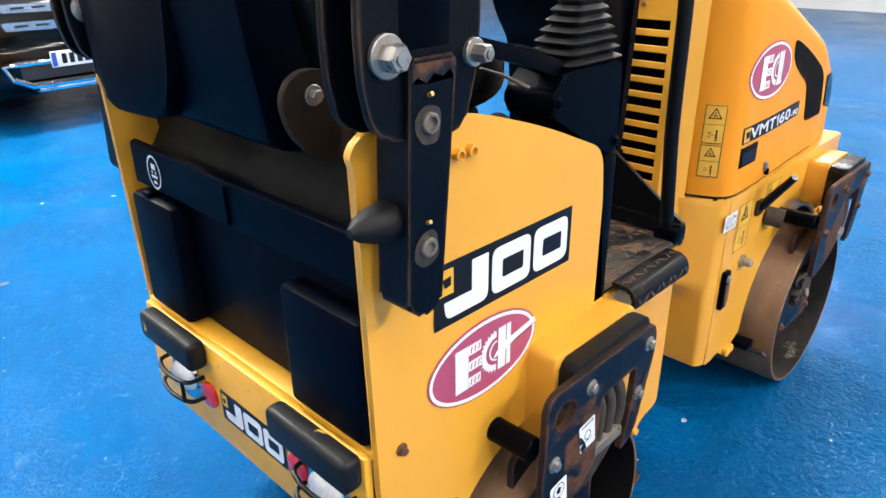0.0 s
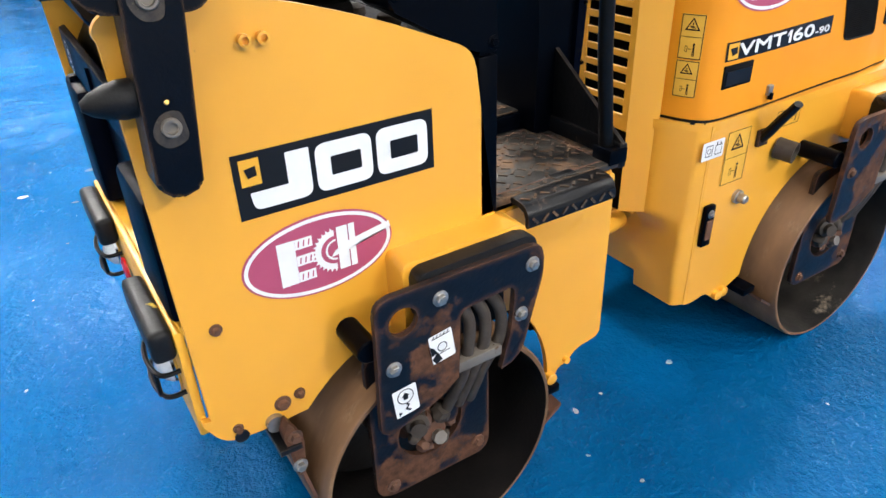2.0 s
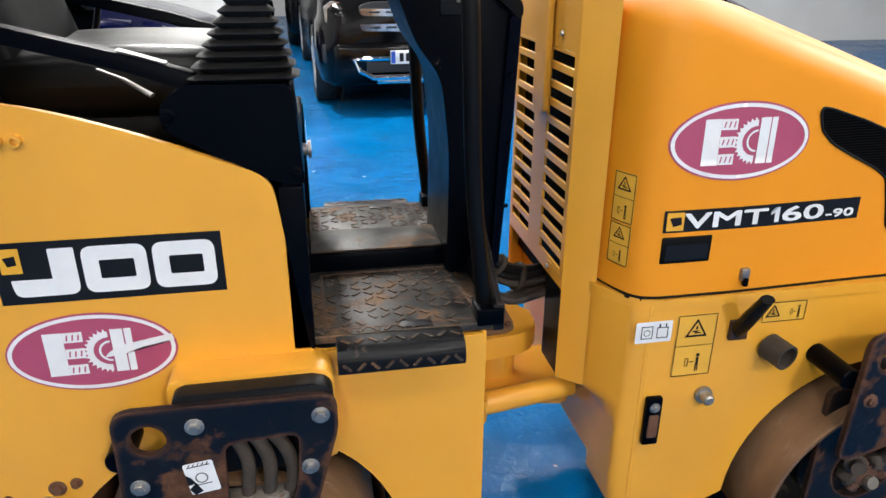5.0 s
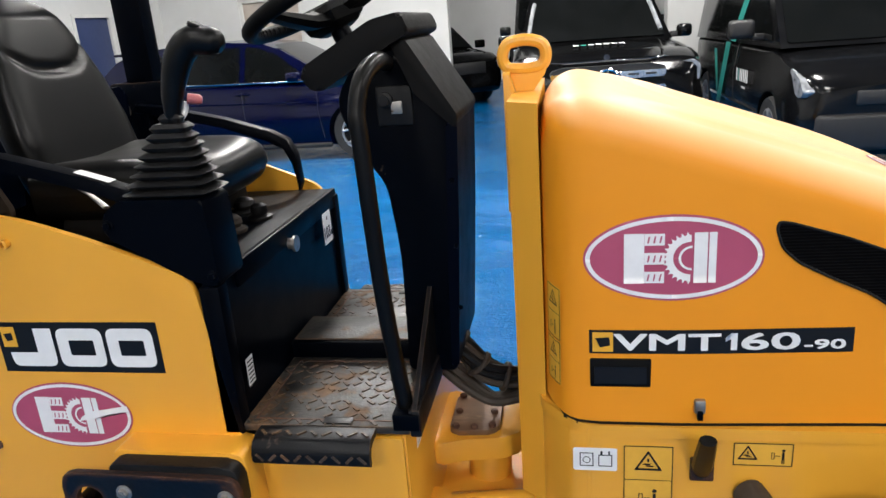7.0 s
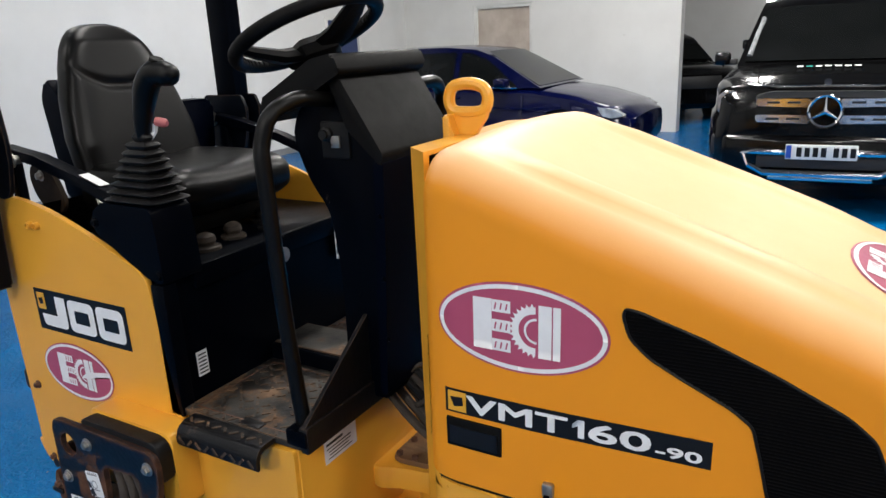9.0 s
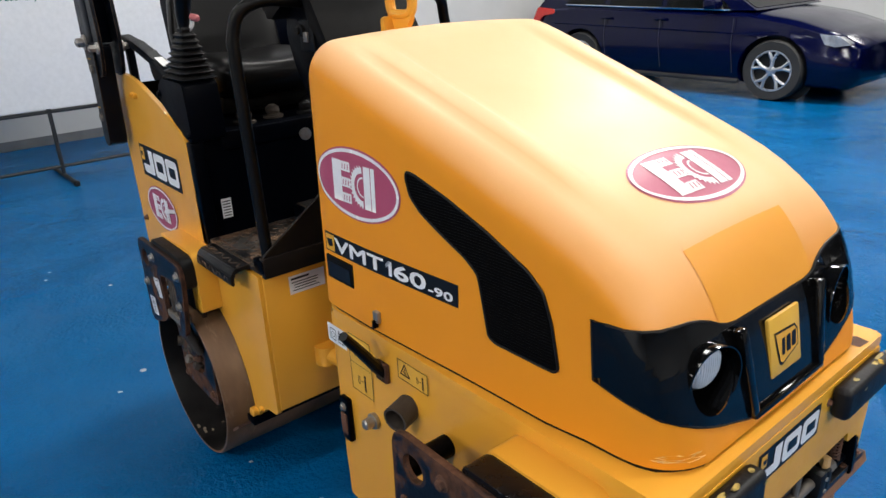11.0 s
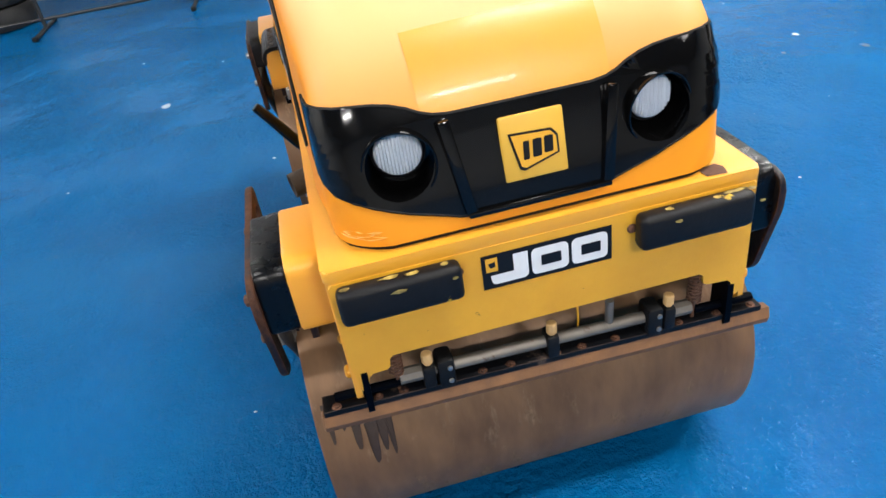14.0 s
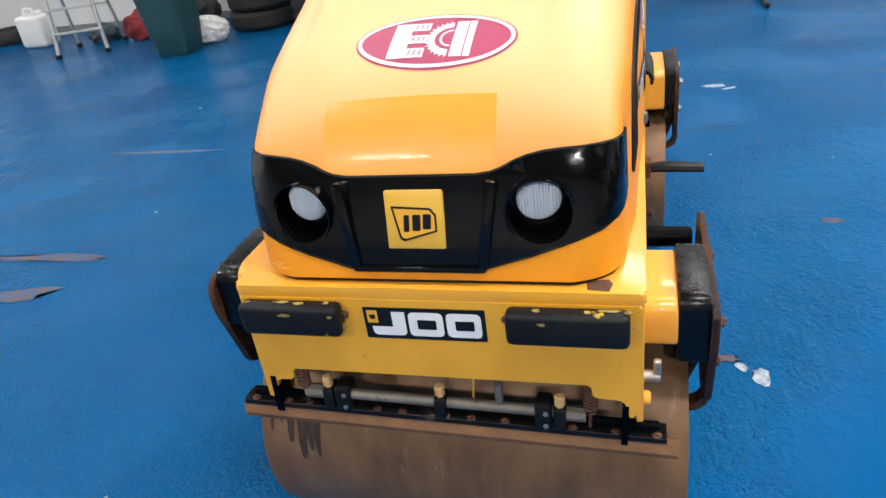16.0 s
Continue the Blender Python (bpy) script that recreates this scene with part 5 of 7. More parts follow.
for y in (-0.148, 0.158):
    part("bolt", hexbolt((1.304, y, 0.778), (1, 0, 0), 0.006, 0.006), M_RUST, front_body)
for x, z in ((0.545, 0.276), (0.52, 0.272)):
    part("bolt", lathe([(0.016, 0), (0.016, 0.018), (0.01, 0.022)], (x, -FP + 0.004, z), (x, -1, z), 14), M_YELLOW, front_body)
part("bolt", lathe([(0.013, 0), (0.013, 0.012), (0.008, 0.016)], (1.28, 0.388, 0.60), (1.28, 1, 0.60), 14), M_YELLOW, front_body)
for x, z, r in ((1.224, 0.560, 0.013), (1.166, 0.592, 0.009)):
    part("bolt", lathe([(r, 0), (r, 0.012), (r * 0.6, 0.016)], (x, -0.36, z), (x, -1, z), 14), M_YELLOW, front_body)
bm = cyl((1.25, 0.388, 0.625), (1.25, 0.420, 0.625), 0.012, 12)
add(bm, box(1.242, 1.258, 0.408, 0.422, 0.615, 0.662, 0.004))
part("drain_tap", bm, M_STEEL, front_body, "grey drain tap")
# fittings on its right-hand face
part("cap_bolt", lathe([(0.020, 0), (0.020, 0.010), (0.014, 0.011), (0.013, 0.03), (0.009, 0.034)], (0.530, -FP, 0.592), (0.53, -1, 0.592), 14), M_STEEL, front_body, "dull zinc bolt head")
catch = part("side_catch", box(0.392, 0.430, -FP - 0.016, -FP, 0.478, 0.602, 0.005), M_NAVY, front_body, "black rusty hood catch")
part("catch_slot", box(0.399, 0.423, -FP - 0.020, -FP - 0.014, 0.50, 0.56, 0.003), M_RUST, catch)
part("bolt", hexbolt((0.411, -FP - 0.016, 0.578), (0, -1, 0), 0.008, 0.007), M_STEEL, catch)
pipe = lathe([(0.030, 0), (0.030, 0.052), (0.025, 0.052), (0.024, 0.012), (0.001, 0.01)], (0.672, -FP, 0.700), (0.688, -FP - 0.06, 0.694), 24, cap=False)
part("exhaust_stub", pipe, M_HOSE, front_body, "short rusty exhaust stub")
for s in (-1, 1):
    lever = tube([(0.586, -FP + 0.002, 0.735), (0.584, -FP - 0.018, 0.765), (0.581, -FP - 0.050, 0.812), (0.577, -FP - 0.090, 0.867)], [0.015, 0.019, 0.018, 0.015], 10, flat=0.7) if s < 0 else tube([(0.54, FL + 0.015, 0.732), (0.54, FL + 0.06, 0.734), (0.54, FL + 0.15, 0.730)], [0.016, 0.02, 0.017], 10, flat=0.7)
    lv = part("bonnet_latch", lever, M_VINYL, front_body, "black rubber bonnet latch")
    part("latch_plate", box(0.565, 0.607, -FP - 0.012, -FP, 0.728, 0.775, 0.003) if s < 0 else box(0.52, 0.565, FL, FL + 0.02, 0.712, 0.756, 0.003), M_CHIP, lv)


# ---- hood ----
def top_of(x):
    return float(np.interp(x, TOPX, TOPZ))


_pts = smooth_line([(0.30, 0, 1.392), (0.325, 0, 1.425), (0.38, 0, 1.441), (0.46, 0, 1.420), (0.60, 0, 1.370), (0.75, 0, 1.318), (0.90, 0, 1.264), (1.0, 0, 1.226), (1.08, 0, 1.190), (1.14, 0, 1.152), (1.19, 0, 1.104), (1.228, 0, 1.045), (1.252, 0, 0.985), (1.270, 0, 0.92), (1.283, 0, 0.86), (1.286, 0, 0.848)], 6)
TOPX, TOPZ = [p.x for p in _pts], [p.z for p in _pts]


def half_width(x):
    w = float(np.interp(x, [0.42, 0.56, 0.85, 1.05, 1.13, 1.29], [0.379, 0.379, 0.365, 0.360, 0.348, 0.342]))
    if x < 0.42:
        w = float(np.interp(x, [0.30, 0.306, 0.315, 0.325, 0.335, 0.347, 0.36, 0.38, 0.40], [0.262, 0.284, 0.311, 0.334, 0.351, 0.364, 0.372, 0.377, 0.379]))
    if x > 1.17:
        w -= 0.110 * (1 - math.sqrt(max(0.0, 1 - min(1, (x - 1.17) / 0.118) ** 2.6)))
    return w


def hood_section(x):
    w, t, b = half_width(x), top_of(x), 0.846
    h = t - b
    r = min(0.078, h * 0.75)
    out = []
    for i in range(6):
        out.append((w - 0.012 * (i / 5) * min(1, (h - r) / 0.3), b + (h - r) * i / 5))
    w2 = out[-1][0]
    for i in range(1, 9):
        a = math.pi / 2 * i / 8
        out.append((w2 - r * (1 - math.cos(a)), t - r + r * math.sin(a)))
    k = w2 - r
    f = float(np.interp(x, [0.42, 0.54, 0.92, 1.12], [0, 1, 1, 0]))
    for u in (0.96, 0.91, 0.86, 0.81, 0.76, 0.71, 0.66, 0.5, 0.25, 0):
        q = min(1, max(0, (u - 0.69) / 0.13))
        lip = q * q * (3 - 2 * q) * (1 - max(0, (u - 0.88) / 0.12) ** 2)
        out.append((k * u, t + (1 - f) * 0.010 * (1 - u * u) * min(1, h / 0.3) + f * (0.000 + 0.013 * lip)))
    half = [(-y, z) for y, z in out]
    return [(x, HC + y, z) for y, z in half] + [(x, HC - y, z) for y, z in half[::-1][1:]]


xs = [0.301, 0.306, 0.315, 0.325, 0.335, 0.347, 0.36, 0.38, 0.40] + list(np.linspace(0.42, 1.08, 17)) + [1.12, 1.15, 1.175, 1.195, 1.21, 1.225, 1.238, 1.25, 1.26, 1.268, 1.275, 1.28, 1.284, 1.286]
hood = part("hood", grid_loft([hood_section(x) for x in xs], True, True), M_HOOD, roller, "orange engine hood, bleached top painted paler with lamp glare", smooth=50)
rim = [(x + (0.006 if x < 0.33 else -0.005 if x > 1.25 else 0), half_width(x) - 0.006) for x in xs[::2]]
part("hood_seal", prism([(x, HC - w) for x, w in rim] + [(x, HC + w) for x, w in rim[::-1]], "z", 0.832, 0.852), M_RUBBER, hood, "black gap strip under the hood")
from_mesh = B()
from_mesh.from_mesh(hood.data)
from mathutils.bvhtree import BVHTree
HOOD = BVHTree.FromBMesh(from_mesh)
from_mesh.free()


def on_hood(start, way):
    p, n, _, _ = HOOD.ray_cast(Vector(start), Vector(way).normalized())
    if p is None:
        p, n, _, _ = HOOD.find_nearest(Vector(start))
    if n.dot(Vector(way)) > 0:
        n = -n
    return p, n


def on_side(s):
    return lambda u, v: on_hood((u, s * 0.9, v), (0, -s, 0))


on_top = lambda u, v: on_hood((u, v, 2.0), (0, 0, -1))


def on_nose(u, v):
    """u: the angle round the nose in degrees, v: the height."""
    d = Vector((math.cos(radians(u)), math.sin(radians(u)), 0))
    return on_hood(Vector((0.92, 0, v)) + d * 0.9, -d)


def emblem(place, parent, w, h, step):
    """An oval sticker: crimson field, white rim, white block, cogged arc and bar."""
    base = sticker("emblem", flat(oval(0, 0, w / 2, h / 2)), place, M_PINK, parent, 0.0012, step, "oval crimson sticker with white shapes")
    k = w / 0.30
    sticker("emblem_rim", flat(*arc_ellipse(w / 2 - 0.004 * k, h / 2 - 0.004 * k, 0.0075 * k)), place, M_WHITE, base, 0.0024, step)
    sticker("emblem_block", flat(rect(-0.064 * k, 0, 0.034 * k, 0.090 * k)), place, M_WHITE, base, 0.0024, step)
    for j in (-1, 0, 1):
        sticker("emblem_tab", flat(rect(-0.030 * k, j * 0.034 * k, 0.0335 * k, 0.021 * k)), place, M_WHITE, base, 0.0025, step)
        for i in range(3):
            sticker("emblem_notch", flat(rect((-0.040 + 0.010 * i) * k, j * 0.034 * k, 0.0028 * k, 0.012 * k, 0, 0.0012 * k)), place, M_PINK, base, 0.0033, step)
    teeth, inner = [], []
    for a in range(90, 271, 4):
        r = 0.047 if (a // 4) % 3 == 0 else 0.041
        teeth.append(((0.030 + r * math.cos(radians(a))) * k, r * math.sin(radians(a)) * k))
        inner.append(((0.030 + 0.029 * math.cos(radians(a))) * k, 0.029 * math.sin(radians(a)) * k))
    quads = [[teeth[i], teeth[i + 1], inner[i + 1], inner[i]] for i in range(len(teeth) - 1)]
    sticker("emblem_cog", flat(*quads), place, M_WHITE, base, 0.0024, step)
    sticker("emblem_arc", flat(*[[(0.032 * k + 0.022 * k * math.cos(radians(a)), 0.022 * k * math.sin(radians(a))), (0.032 * k + 0.022 * k * math.cos(radians(a + 10)), 0.022 * k * math.sin(radians(a + 10))), (0.032 * k + 0.018 * k * math.cos(radians(a + 10)), 0.018 * k * math.sin(radians(a + 10))), (0.032 * k + 0.018 * k * math.cos(radians(a)), 0.018 * k * math.sin(radians(a)))] for a in range(90, 270, 10)]), place, M_WHITE, base, 0.0024, step)
    sticker("emblem_bar", flat(rect(0.046 * k, 0, 0.022 * k, 0.090 * k)), place, M_WHITE, base, 0.0026, step)
    sticker("emblem_bar", flat(rect(0.0655 * k, 0, 0.0125 * k, 0.090 * k)), place, M_WHITE, base, 0.0026, step)
    return base


def arc_ellipse(a, b, t, n=64):
    o, i = oval(0, 0, a, b, n), oval(0, 0, a - t, b - t, n)
    return [[o[k], o[(k + 1) % n], i[(k + 1) % n], i[k]] for k in range(n)]


def maker_plate(place, parent, w, h, step=0.0):
    """A black plate with three heavy white blocks and a small amber square."""
    base = sticker("maker_plate", flat(rect(0, 0, w, h)), place, M_BLACK, parent, 0.0012, step, "black plate with heavy white block shapes")
    q = lambda x, y: (x * w, y * h)
    stem = rounded([q(-0.262, -0.38), q(-0.150, -0.38), q(-0.150, 0.38), q(-0.262, 0.38)], [0, 0.20 * h, 0.02 * h, 0.02 * h], 5)
    foot = rounded([q(-0.430, -0.38), q(-0.262, -0.38), q(-0.262, -0.10), q(-0.440, -0.10)], [0.14 * h, 0, 0, 0.02 * h], 4)
    sticker("white_block", flat(stem, foot), place, M_WHITE, base, 0.0024, step)
    for x0, x1, slots in ((-0.125, 0.160, (0.0,)), (0.185, 0.465, (0.0,))):
        block = sticker("white_block", flat(rounded([q(x0, -0.38), q(x1, -0.38), q(x1, 0.38), q(x0, 0.38)], 0.17 * h, 5)), place, M_WHITE, base, 0.0024, step)
        for v in slots:
            sticker("block_slot", flat(rect((x0 + x1) / 2 * w + 0.008 * w, v * h, (x1 - x0) * 0.54 * w, (0.30 if v == 0 else 0.12) * h, 0.03 * h)), place, M_BLACK, block, 0.0032, step)
    sq = sticker("amber_square", flat(rect(-0.425 * w, 0.21 * h, 0.09 * w, 0.40 * h)), place, M_AMBER, base, 0.0024, step)
    sticker("square_mark", flat([(-0.452 * w, 0.27 * h), (-0.400 * w, 0.30 * h), (-0.398 * w, 0.15 * h), (-0.438 * w, 0.13 * h)]), place, M_BLACK, base, 0.0036, step)
    return base


def heavy(bm, by):
    """Thickens flat lettering with shifted copies laid one above another."""
    me = bpy.data.meshes.new("tmp")
    bm.to_mesh(me)
    for k, (dx, dy) in enumerate(((1, 0.5), (-1, 0.5), (1, -0.5), (-1, -0.5), (0, 0.7), (0, -0.7))):
        n = len(bm.verts)
        bm.from_mesh(me)
        bm.verts.ensure_lookup_table()
        for v in bm.verts[n:]:
            v.co += Vector((dx * by, dy * by, 0.00012 * (k + 1)))
    bpy.data.meshes.remove(me)
    return bm


M_SCUFF = mat("scuffed_orange_paint", (0.80, 0.46, 0.16), 0.6, second=(0.78, 0.36, 0.04), scale=45, amount=1.0, bump=0.2)
# stickers on the hood
emblem(shifted(on_side(-1), 0.524, 1.164), hood, 0.30, 0.155, 0.015)
emblem(shifted(on_side(1), 0.524, 1.164, -1), hood, 0.30, 0.155, 0.015)
emblem(shifted(on_top, 1.050, 0.022, 1, 1, 88), hood, 0.305, 0.145, 0.02)
for s in (-1, 1):
    pl = shifted(on_side(s), 0.606, 1.008, -s)
    base = sticker("model_plate", flat(rect(0, 0, 0.446, 0.046)), pl, M_BLACK, hood, 0.0012, 0.015, "black plate with white model lettering")
    for body, x0, x1, y, h, by in (("VMT", -0.179, 0.002, 0, 0.0305, 0.0016), ("60", 0.039, 0.134, 0, 0.0305, 0.0016), ("-90", 0.143, 0.209, -0.007, 0.017, 0.0010)):
        bm = text_shape(body, h)
        k = (x1 - x0) / 2 / max(v.co.x for v in bm.verts)
        for v in bm.verts:
            v.co.x = v.co.x * k + (x0 + x1) / 2
            v.co.y += y
        sticker("lettering", heavy(bm, by), pl, M_WHITE, base, 0.0024, 0.02)
    sticker("lettering", flat([(0.011, 0.007), (0.020, 0.0160), (0.031, 0.0160), (0.031, -0.0160), (0.0205, -0.0160), (0.0205, 0.005), (0.011, 0.0)]), pl, M_WHITE, base, 0.0024, 0.02)
    sticker("amber_square", flat(rect(-0.199, 0, 0.036, 0.038)), pl, M_AMBER, base, 0.0024, 0.015)
    sticker("square_mark", flat([(-0.212, 0.008), (-0.188, 0.010), (-0.186, -0.006), (-0.204, -0.010)]), pl, M_BLACK, base, 0.0036, 0.03)
    # handle pocket, latch and vent
    pk = on_side(s)
    bm = box(0.384, 0.492, HC + s * 0.368, HC + s * 0.3795, 0.918, 0.975, 0.003)
    rim = part("handle_pocket", bm, M_PLASTIC, hood, "black recessed hood handle")
    part("pocket_hollow", box(0.392, 0.484, HC + s * 0.37, HC + s * 0.3815, 0.926, 0.960), M_BLACK, rim)
    lock = part("hood_lock", box(0.568, 0.588, HC + s * 0.370, HC + s * 0.386, 0.868, 0.896, 0.004), M_STEEL, hood, "small grey hood lock")
    part("lock_tail", box(0.573, 0.583, HC + s * 0.380, HC + s * 0.392, 0.858, 0.876, 0.002), M_NAVY, lock)
    vent = rounded([(0.694, 1.222), (0.715, 1.219), (0.805, 1.190), (0.905, 1.150), (0.995, 1.108), (1.030, 1.080), (1.048, 1.035), (1.066, 0.955), (1.058, 0.947), (0.925, 0.950), (0.908, 0.957), (0.893, 1.02), (0.880, 1.068), (0.850, 1.090), (0.787, 1.120), (0.733, 1.148), (0.702, 1.176), (0.691, 1.21)], 0.010, 3)
    pan = sticker("side_vent", flat(vent), on_side(s), M_MESH, hood, 0.0015, 0.03, "black mesh vent panel")
    edge = [on_side(s)(*p)[0] + Vector((0, s * 0.002, 0)) for p in vent]
    part("vent_edge", tube(edge, 0.0025, 6, True), M_RUBBER, pan)
    bm = B()
    z = 0.958
    while z < 1.22:
        cross = []
        for (x0, z0), (x1, z1) in zip(vent, vent[1:] + vent[:1]):
            if (z0 - z) * (z1 - z) < 0:
                cross.append(x0 + (x1 - x0) * (z - z0) / (z1 - z0))
        cross.sort()
        for a, b in zip(cross[::2], cross[1::2]):
            n = max(2, int((b - a) / 0.05) + 1)
            line = [on_side(s)(a + 0.004 + (b - a - 0.008) * i / n, z)[0] + Vector((0, s * 0.003, 0)) for i in range(n + 1)]
            add(bm, tube(line, 0.0009, 4))
        z += 0.0055
    part("vent_slats", bm, M_MESH, pan, kind="stuff")

# unfaded rectangle where a sticker was, nose panel, lamps
sticker("paint_patch", flat([(1.250, -0.158), (1.250, 0.150), (1.162, 0.150), (1.162, -0.162)]), lambda u, v: on_hood((u, v, 2.0), (0, 0, -1)), M_PATCH, hood, 0.0012, 0.012, "rectangle of unfaded orange paint")
VISOR = [(-58.5, 1.062), (-48, 1.062), (-41, 1.060), (-37, 1.057), (-33.5, 1.052), (-30, 1.044), (-27, 1.035), (-24, 1.029), (-20, 1.026), (20, 1.026), (24, 1.029), (27, 1.035), (30, 1.044), (33.5, 1.052), (37, 1.057), (41, 1.060), (48, 1.062), (58.5, 1.062),
         (57.5, 0.962), (48, 0.944), (40, 0.922), (30, 0.892), (19, 0.868), (14, 0.864), (-14, 0.864), (-19, 0.868), (-30, 0.892), (-40, 0.922), (-48, 0.944), (-57.5, 0.962)]
from mathutils.geometry import tessellate_polygon
outline = [Vector((a * 0.01, z, 0)) for a, z in VISOR]
def lamp_axis(s):
    d = Vector((1, s * 0.16, 0.0)).normalized()
    p, _ = on_hood(Vector((1.2, 0.008 + s * 0.205, 0.966)) + d * 0.5, -d)
    return p + d * 0.004, d


def lamp_hole(s):
    q, d = lamp_axis(s)
    side = Vector((-d.y, d.x, 0))
    pts = []
    for i in range(32):
        a = 2 * math.pi * i / 32
        p, _ = on_hood(q + side * (0.0535 * math.cos(a)) + Vector((0, 0, 0.0535 * math.sin(a))) + d * 0.3, -d)
        pts.append(Vector((math.degrees(math.atan2(p.y, p.x - 0.92)) * 0.01, p.z, 0)))
    return pts


holes = [lamp_hole(-1), lamp_hole(1)]
every = outline + holes[0] + holes[1]
bm = B()
vs = [bm.verts.new(v) for v in every]
for t3 in tessellate_polygon([outline, *holes]):
    bm.faces.new([vs[i] for i in t3])
visor = sticker("visor", bm, lambda u, v: on_nose(u * 100, v), M_GLOSS, roller, 0.004, 0.025, "gloss black nose panel with two lamps")
visor.data.shade_smooth()
edge = []
for (a, z), (a2, z2) in zip(VISOR, VISOR[1:] + VISOR[:1]):
    n = max(1, int(abs(a2 - a) / 3))
    for i in range(n):
        p, nn = on_nose(a + (a2 - a) * i / n, z + (z2 - z) * i / n)
        edge.append(p + nn * 0.002)
part("visor_edge", tube(edge, 0.0028, 6, True), M_RUBBER, visor)
hollows = []
for s in (-1, 1):
    q, d = lamp_axis(s)
    hollows.append(cyl(q - d * 0.075, q + d * 0.08, 0.0565, 36))
    cup = lathe([(0.0565, -0.030), (0.0600, -0.004), (0.0595, 0.004), (0.057, 0.004), (0.0550, -0.020), (0.050, -0.052), (0.001, -0.055)], q, q + d, 40, cap=False)
    part("lamp_bowl", cup, M_GLOSS, visor, "gloss black lamp hollow")
    hp = q - d * 0.040 + Vector((0, 0, 0.014))
    part("headlight", lathe([(0.039, 0), (0.040, 0.012), (0.037, 0.018), (0.026, 0.0225), (0.012, 0.0245), (0.001, 0.025)], hp, hp + d, 32), M_LENS, visor, "round ribbed glass headlight")
    side = Vector((-d.y, d.x, 0))
    bm = B()
    for i in range(-6, 7):
        o = 0.0052 * i
        h = math.sqrt(0.036 ** 2 - o * o)
        pts = [hp + side * o + Vector((0, 0, h * k)) + d * (0.0185 + 0.0075 * math.sqrt(max(0, 1 - (o * o + h * h * k * k) / 0.0375 ** 2))) for k in (-0.95, -0.6, -0.2, 0.2, 0.6, 0.95)]
        add(bm, tube(pts, 0.0022, 6))
    part("lens_ribs", bm, M_LENS, visor, kind="stuff")
    part("lamp_rim", lathe([(0.046, -0.02), (0.0435, 0.0), (0.044, 0.012), (0.039, 0.016)], hp, hp + d, 32, cap=False), M_RUBBER, visor)
cut(hood, hollows, M_GLOSS)
hood.data.shade_smooth()
hood.data.set_sharp_from_angle(angle=radians(50))
for k, (u, v, w) in enumerate(((-41, 0.868, 5.0), (-38, 0.862, 4.0), (-43, 0.861, 3.0), (-36.5, 0.872, 2.0))):
    sticker("scuff", flat([(u + w * (0.6 + 0.4 * math.sin(k + i * 1.9)) * math.cos(i * 0.52), v + 0.0011 * w * (0.7 + 0.3 * math.sin(k * 2 + i * 2.7)) * math.sin(i * 0.52)) for i in range(12)]), on_nose, M_SCUFF, hood, 0.001 + 0.0003 * k, label="pale scuffed patch of paint")
# raised middle panel with the badge
p0, n0 = on_hood((2, 0.007, 0.955), (-1, 0, 0))
slope = Vector((-0.19, 0, 1)).normalized()
nn = Vector((1, 0, 0.19)).normalized()
mid = Vector((p0.x, 0.007, 0.955)) + nn * 0.004
m4 = Matrix((( 0, slope.x, nn.x, mid.x), (1, slope.y, nn.y, mid.y), (0, slope.z, nn.z, mid.z), (0, 0, 0, 1)))
for y in (-0.128, 0.128):
    bm = box(-0.010, 0.010, -0.088, 0.070, -0.01, 0.012, 0.005)
    bm.transform(m4 @ pose(y, 0, 0, 0, 0, 8 if y < 0 else -8))
    part("panel_rib", bm, M_GLOSS, visor)
bm = box(-0.122, 0.122, -0.095, -0.083, -0.01, 0.012, 0.004)
bm.transform(m4)
part("panel_rib", bm, M_GLOSS, visor)
bm = box(-0.053, 0.053, -0.053, 0.053, -0.004, 0.005, 0.004, 2)
bm.transform(m4)
badge = part("badge", bm, mat("yellow_badge", (0.74, 0.42, 0.05), 0.4, bump=0.05), visor, "square yellow badge with a dark emblem")
pl = lambda u, v: (m4 @ Vector((u, v, 0)), nn)
outer = [(-0.041, 0.026), (0.030, 0.022), (0.040, 0.010), (0.040, -0.020), (-0.020, -0.038), (-0.028, -0.034)]
sticker("badge_outline", flat(outer), pl, M_BLACK, badge, 0.0062)
sticker("badge_field", flat([(x * 0.90 + 0.0005, y * 0.86 - 0.0005) for x, y in outer]), pl, M_AMBER, badge, 0.0068)
for block in (rect(-0.014, -0.005, 0.010, 0.030, 0.002, 0.001), rect(0.004, -0.004, 0.015, 0.029, 0.003, 0.001), rect(0.023, -0.002, 0.015, 0.027, 0.003, 0.001)):
    sticker("badge_block", flat(block), pl, M_BLACK, badge, 0.0075)

# stickers on the body
maker_plate(plane_at((-0.627, -YP, 0.994), (1, 0, 0), (0, 0, 1)), rear_body, 0.364, 0.112)
emblem(plane_at((-0.685, -YP, 0.836), (1, 0, 0), (0, 0, 1)), rear_body, 0.285, 0.155, 0)
sticker("scraped_mark", flat([(0.018, -0.012), (0.050, -0.008), (0.085, 0.004), (0.118, 0.010), (0.139, 0.013), (0.136, 0.026), (0.112, 0.022), (0.080, 0.016), (0.046, 0.010), (0.026, -0.002)]), plane_at((-0.685, -YP, 0.836), (1, 0, 0), (0, 0, 1)), M_WHITE, rear_body, 0.0042, label="scraped white patch on the sticker")
maker_plate(plane_at((-0.627, YL, 0.994), (-1, 0, 0), (0, 0, 1)), rear_body, 0.364, 0.112)
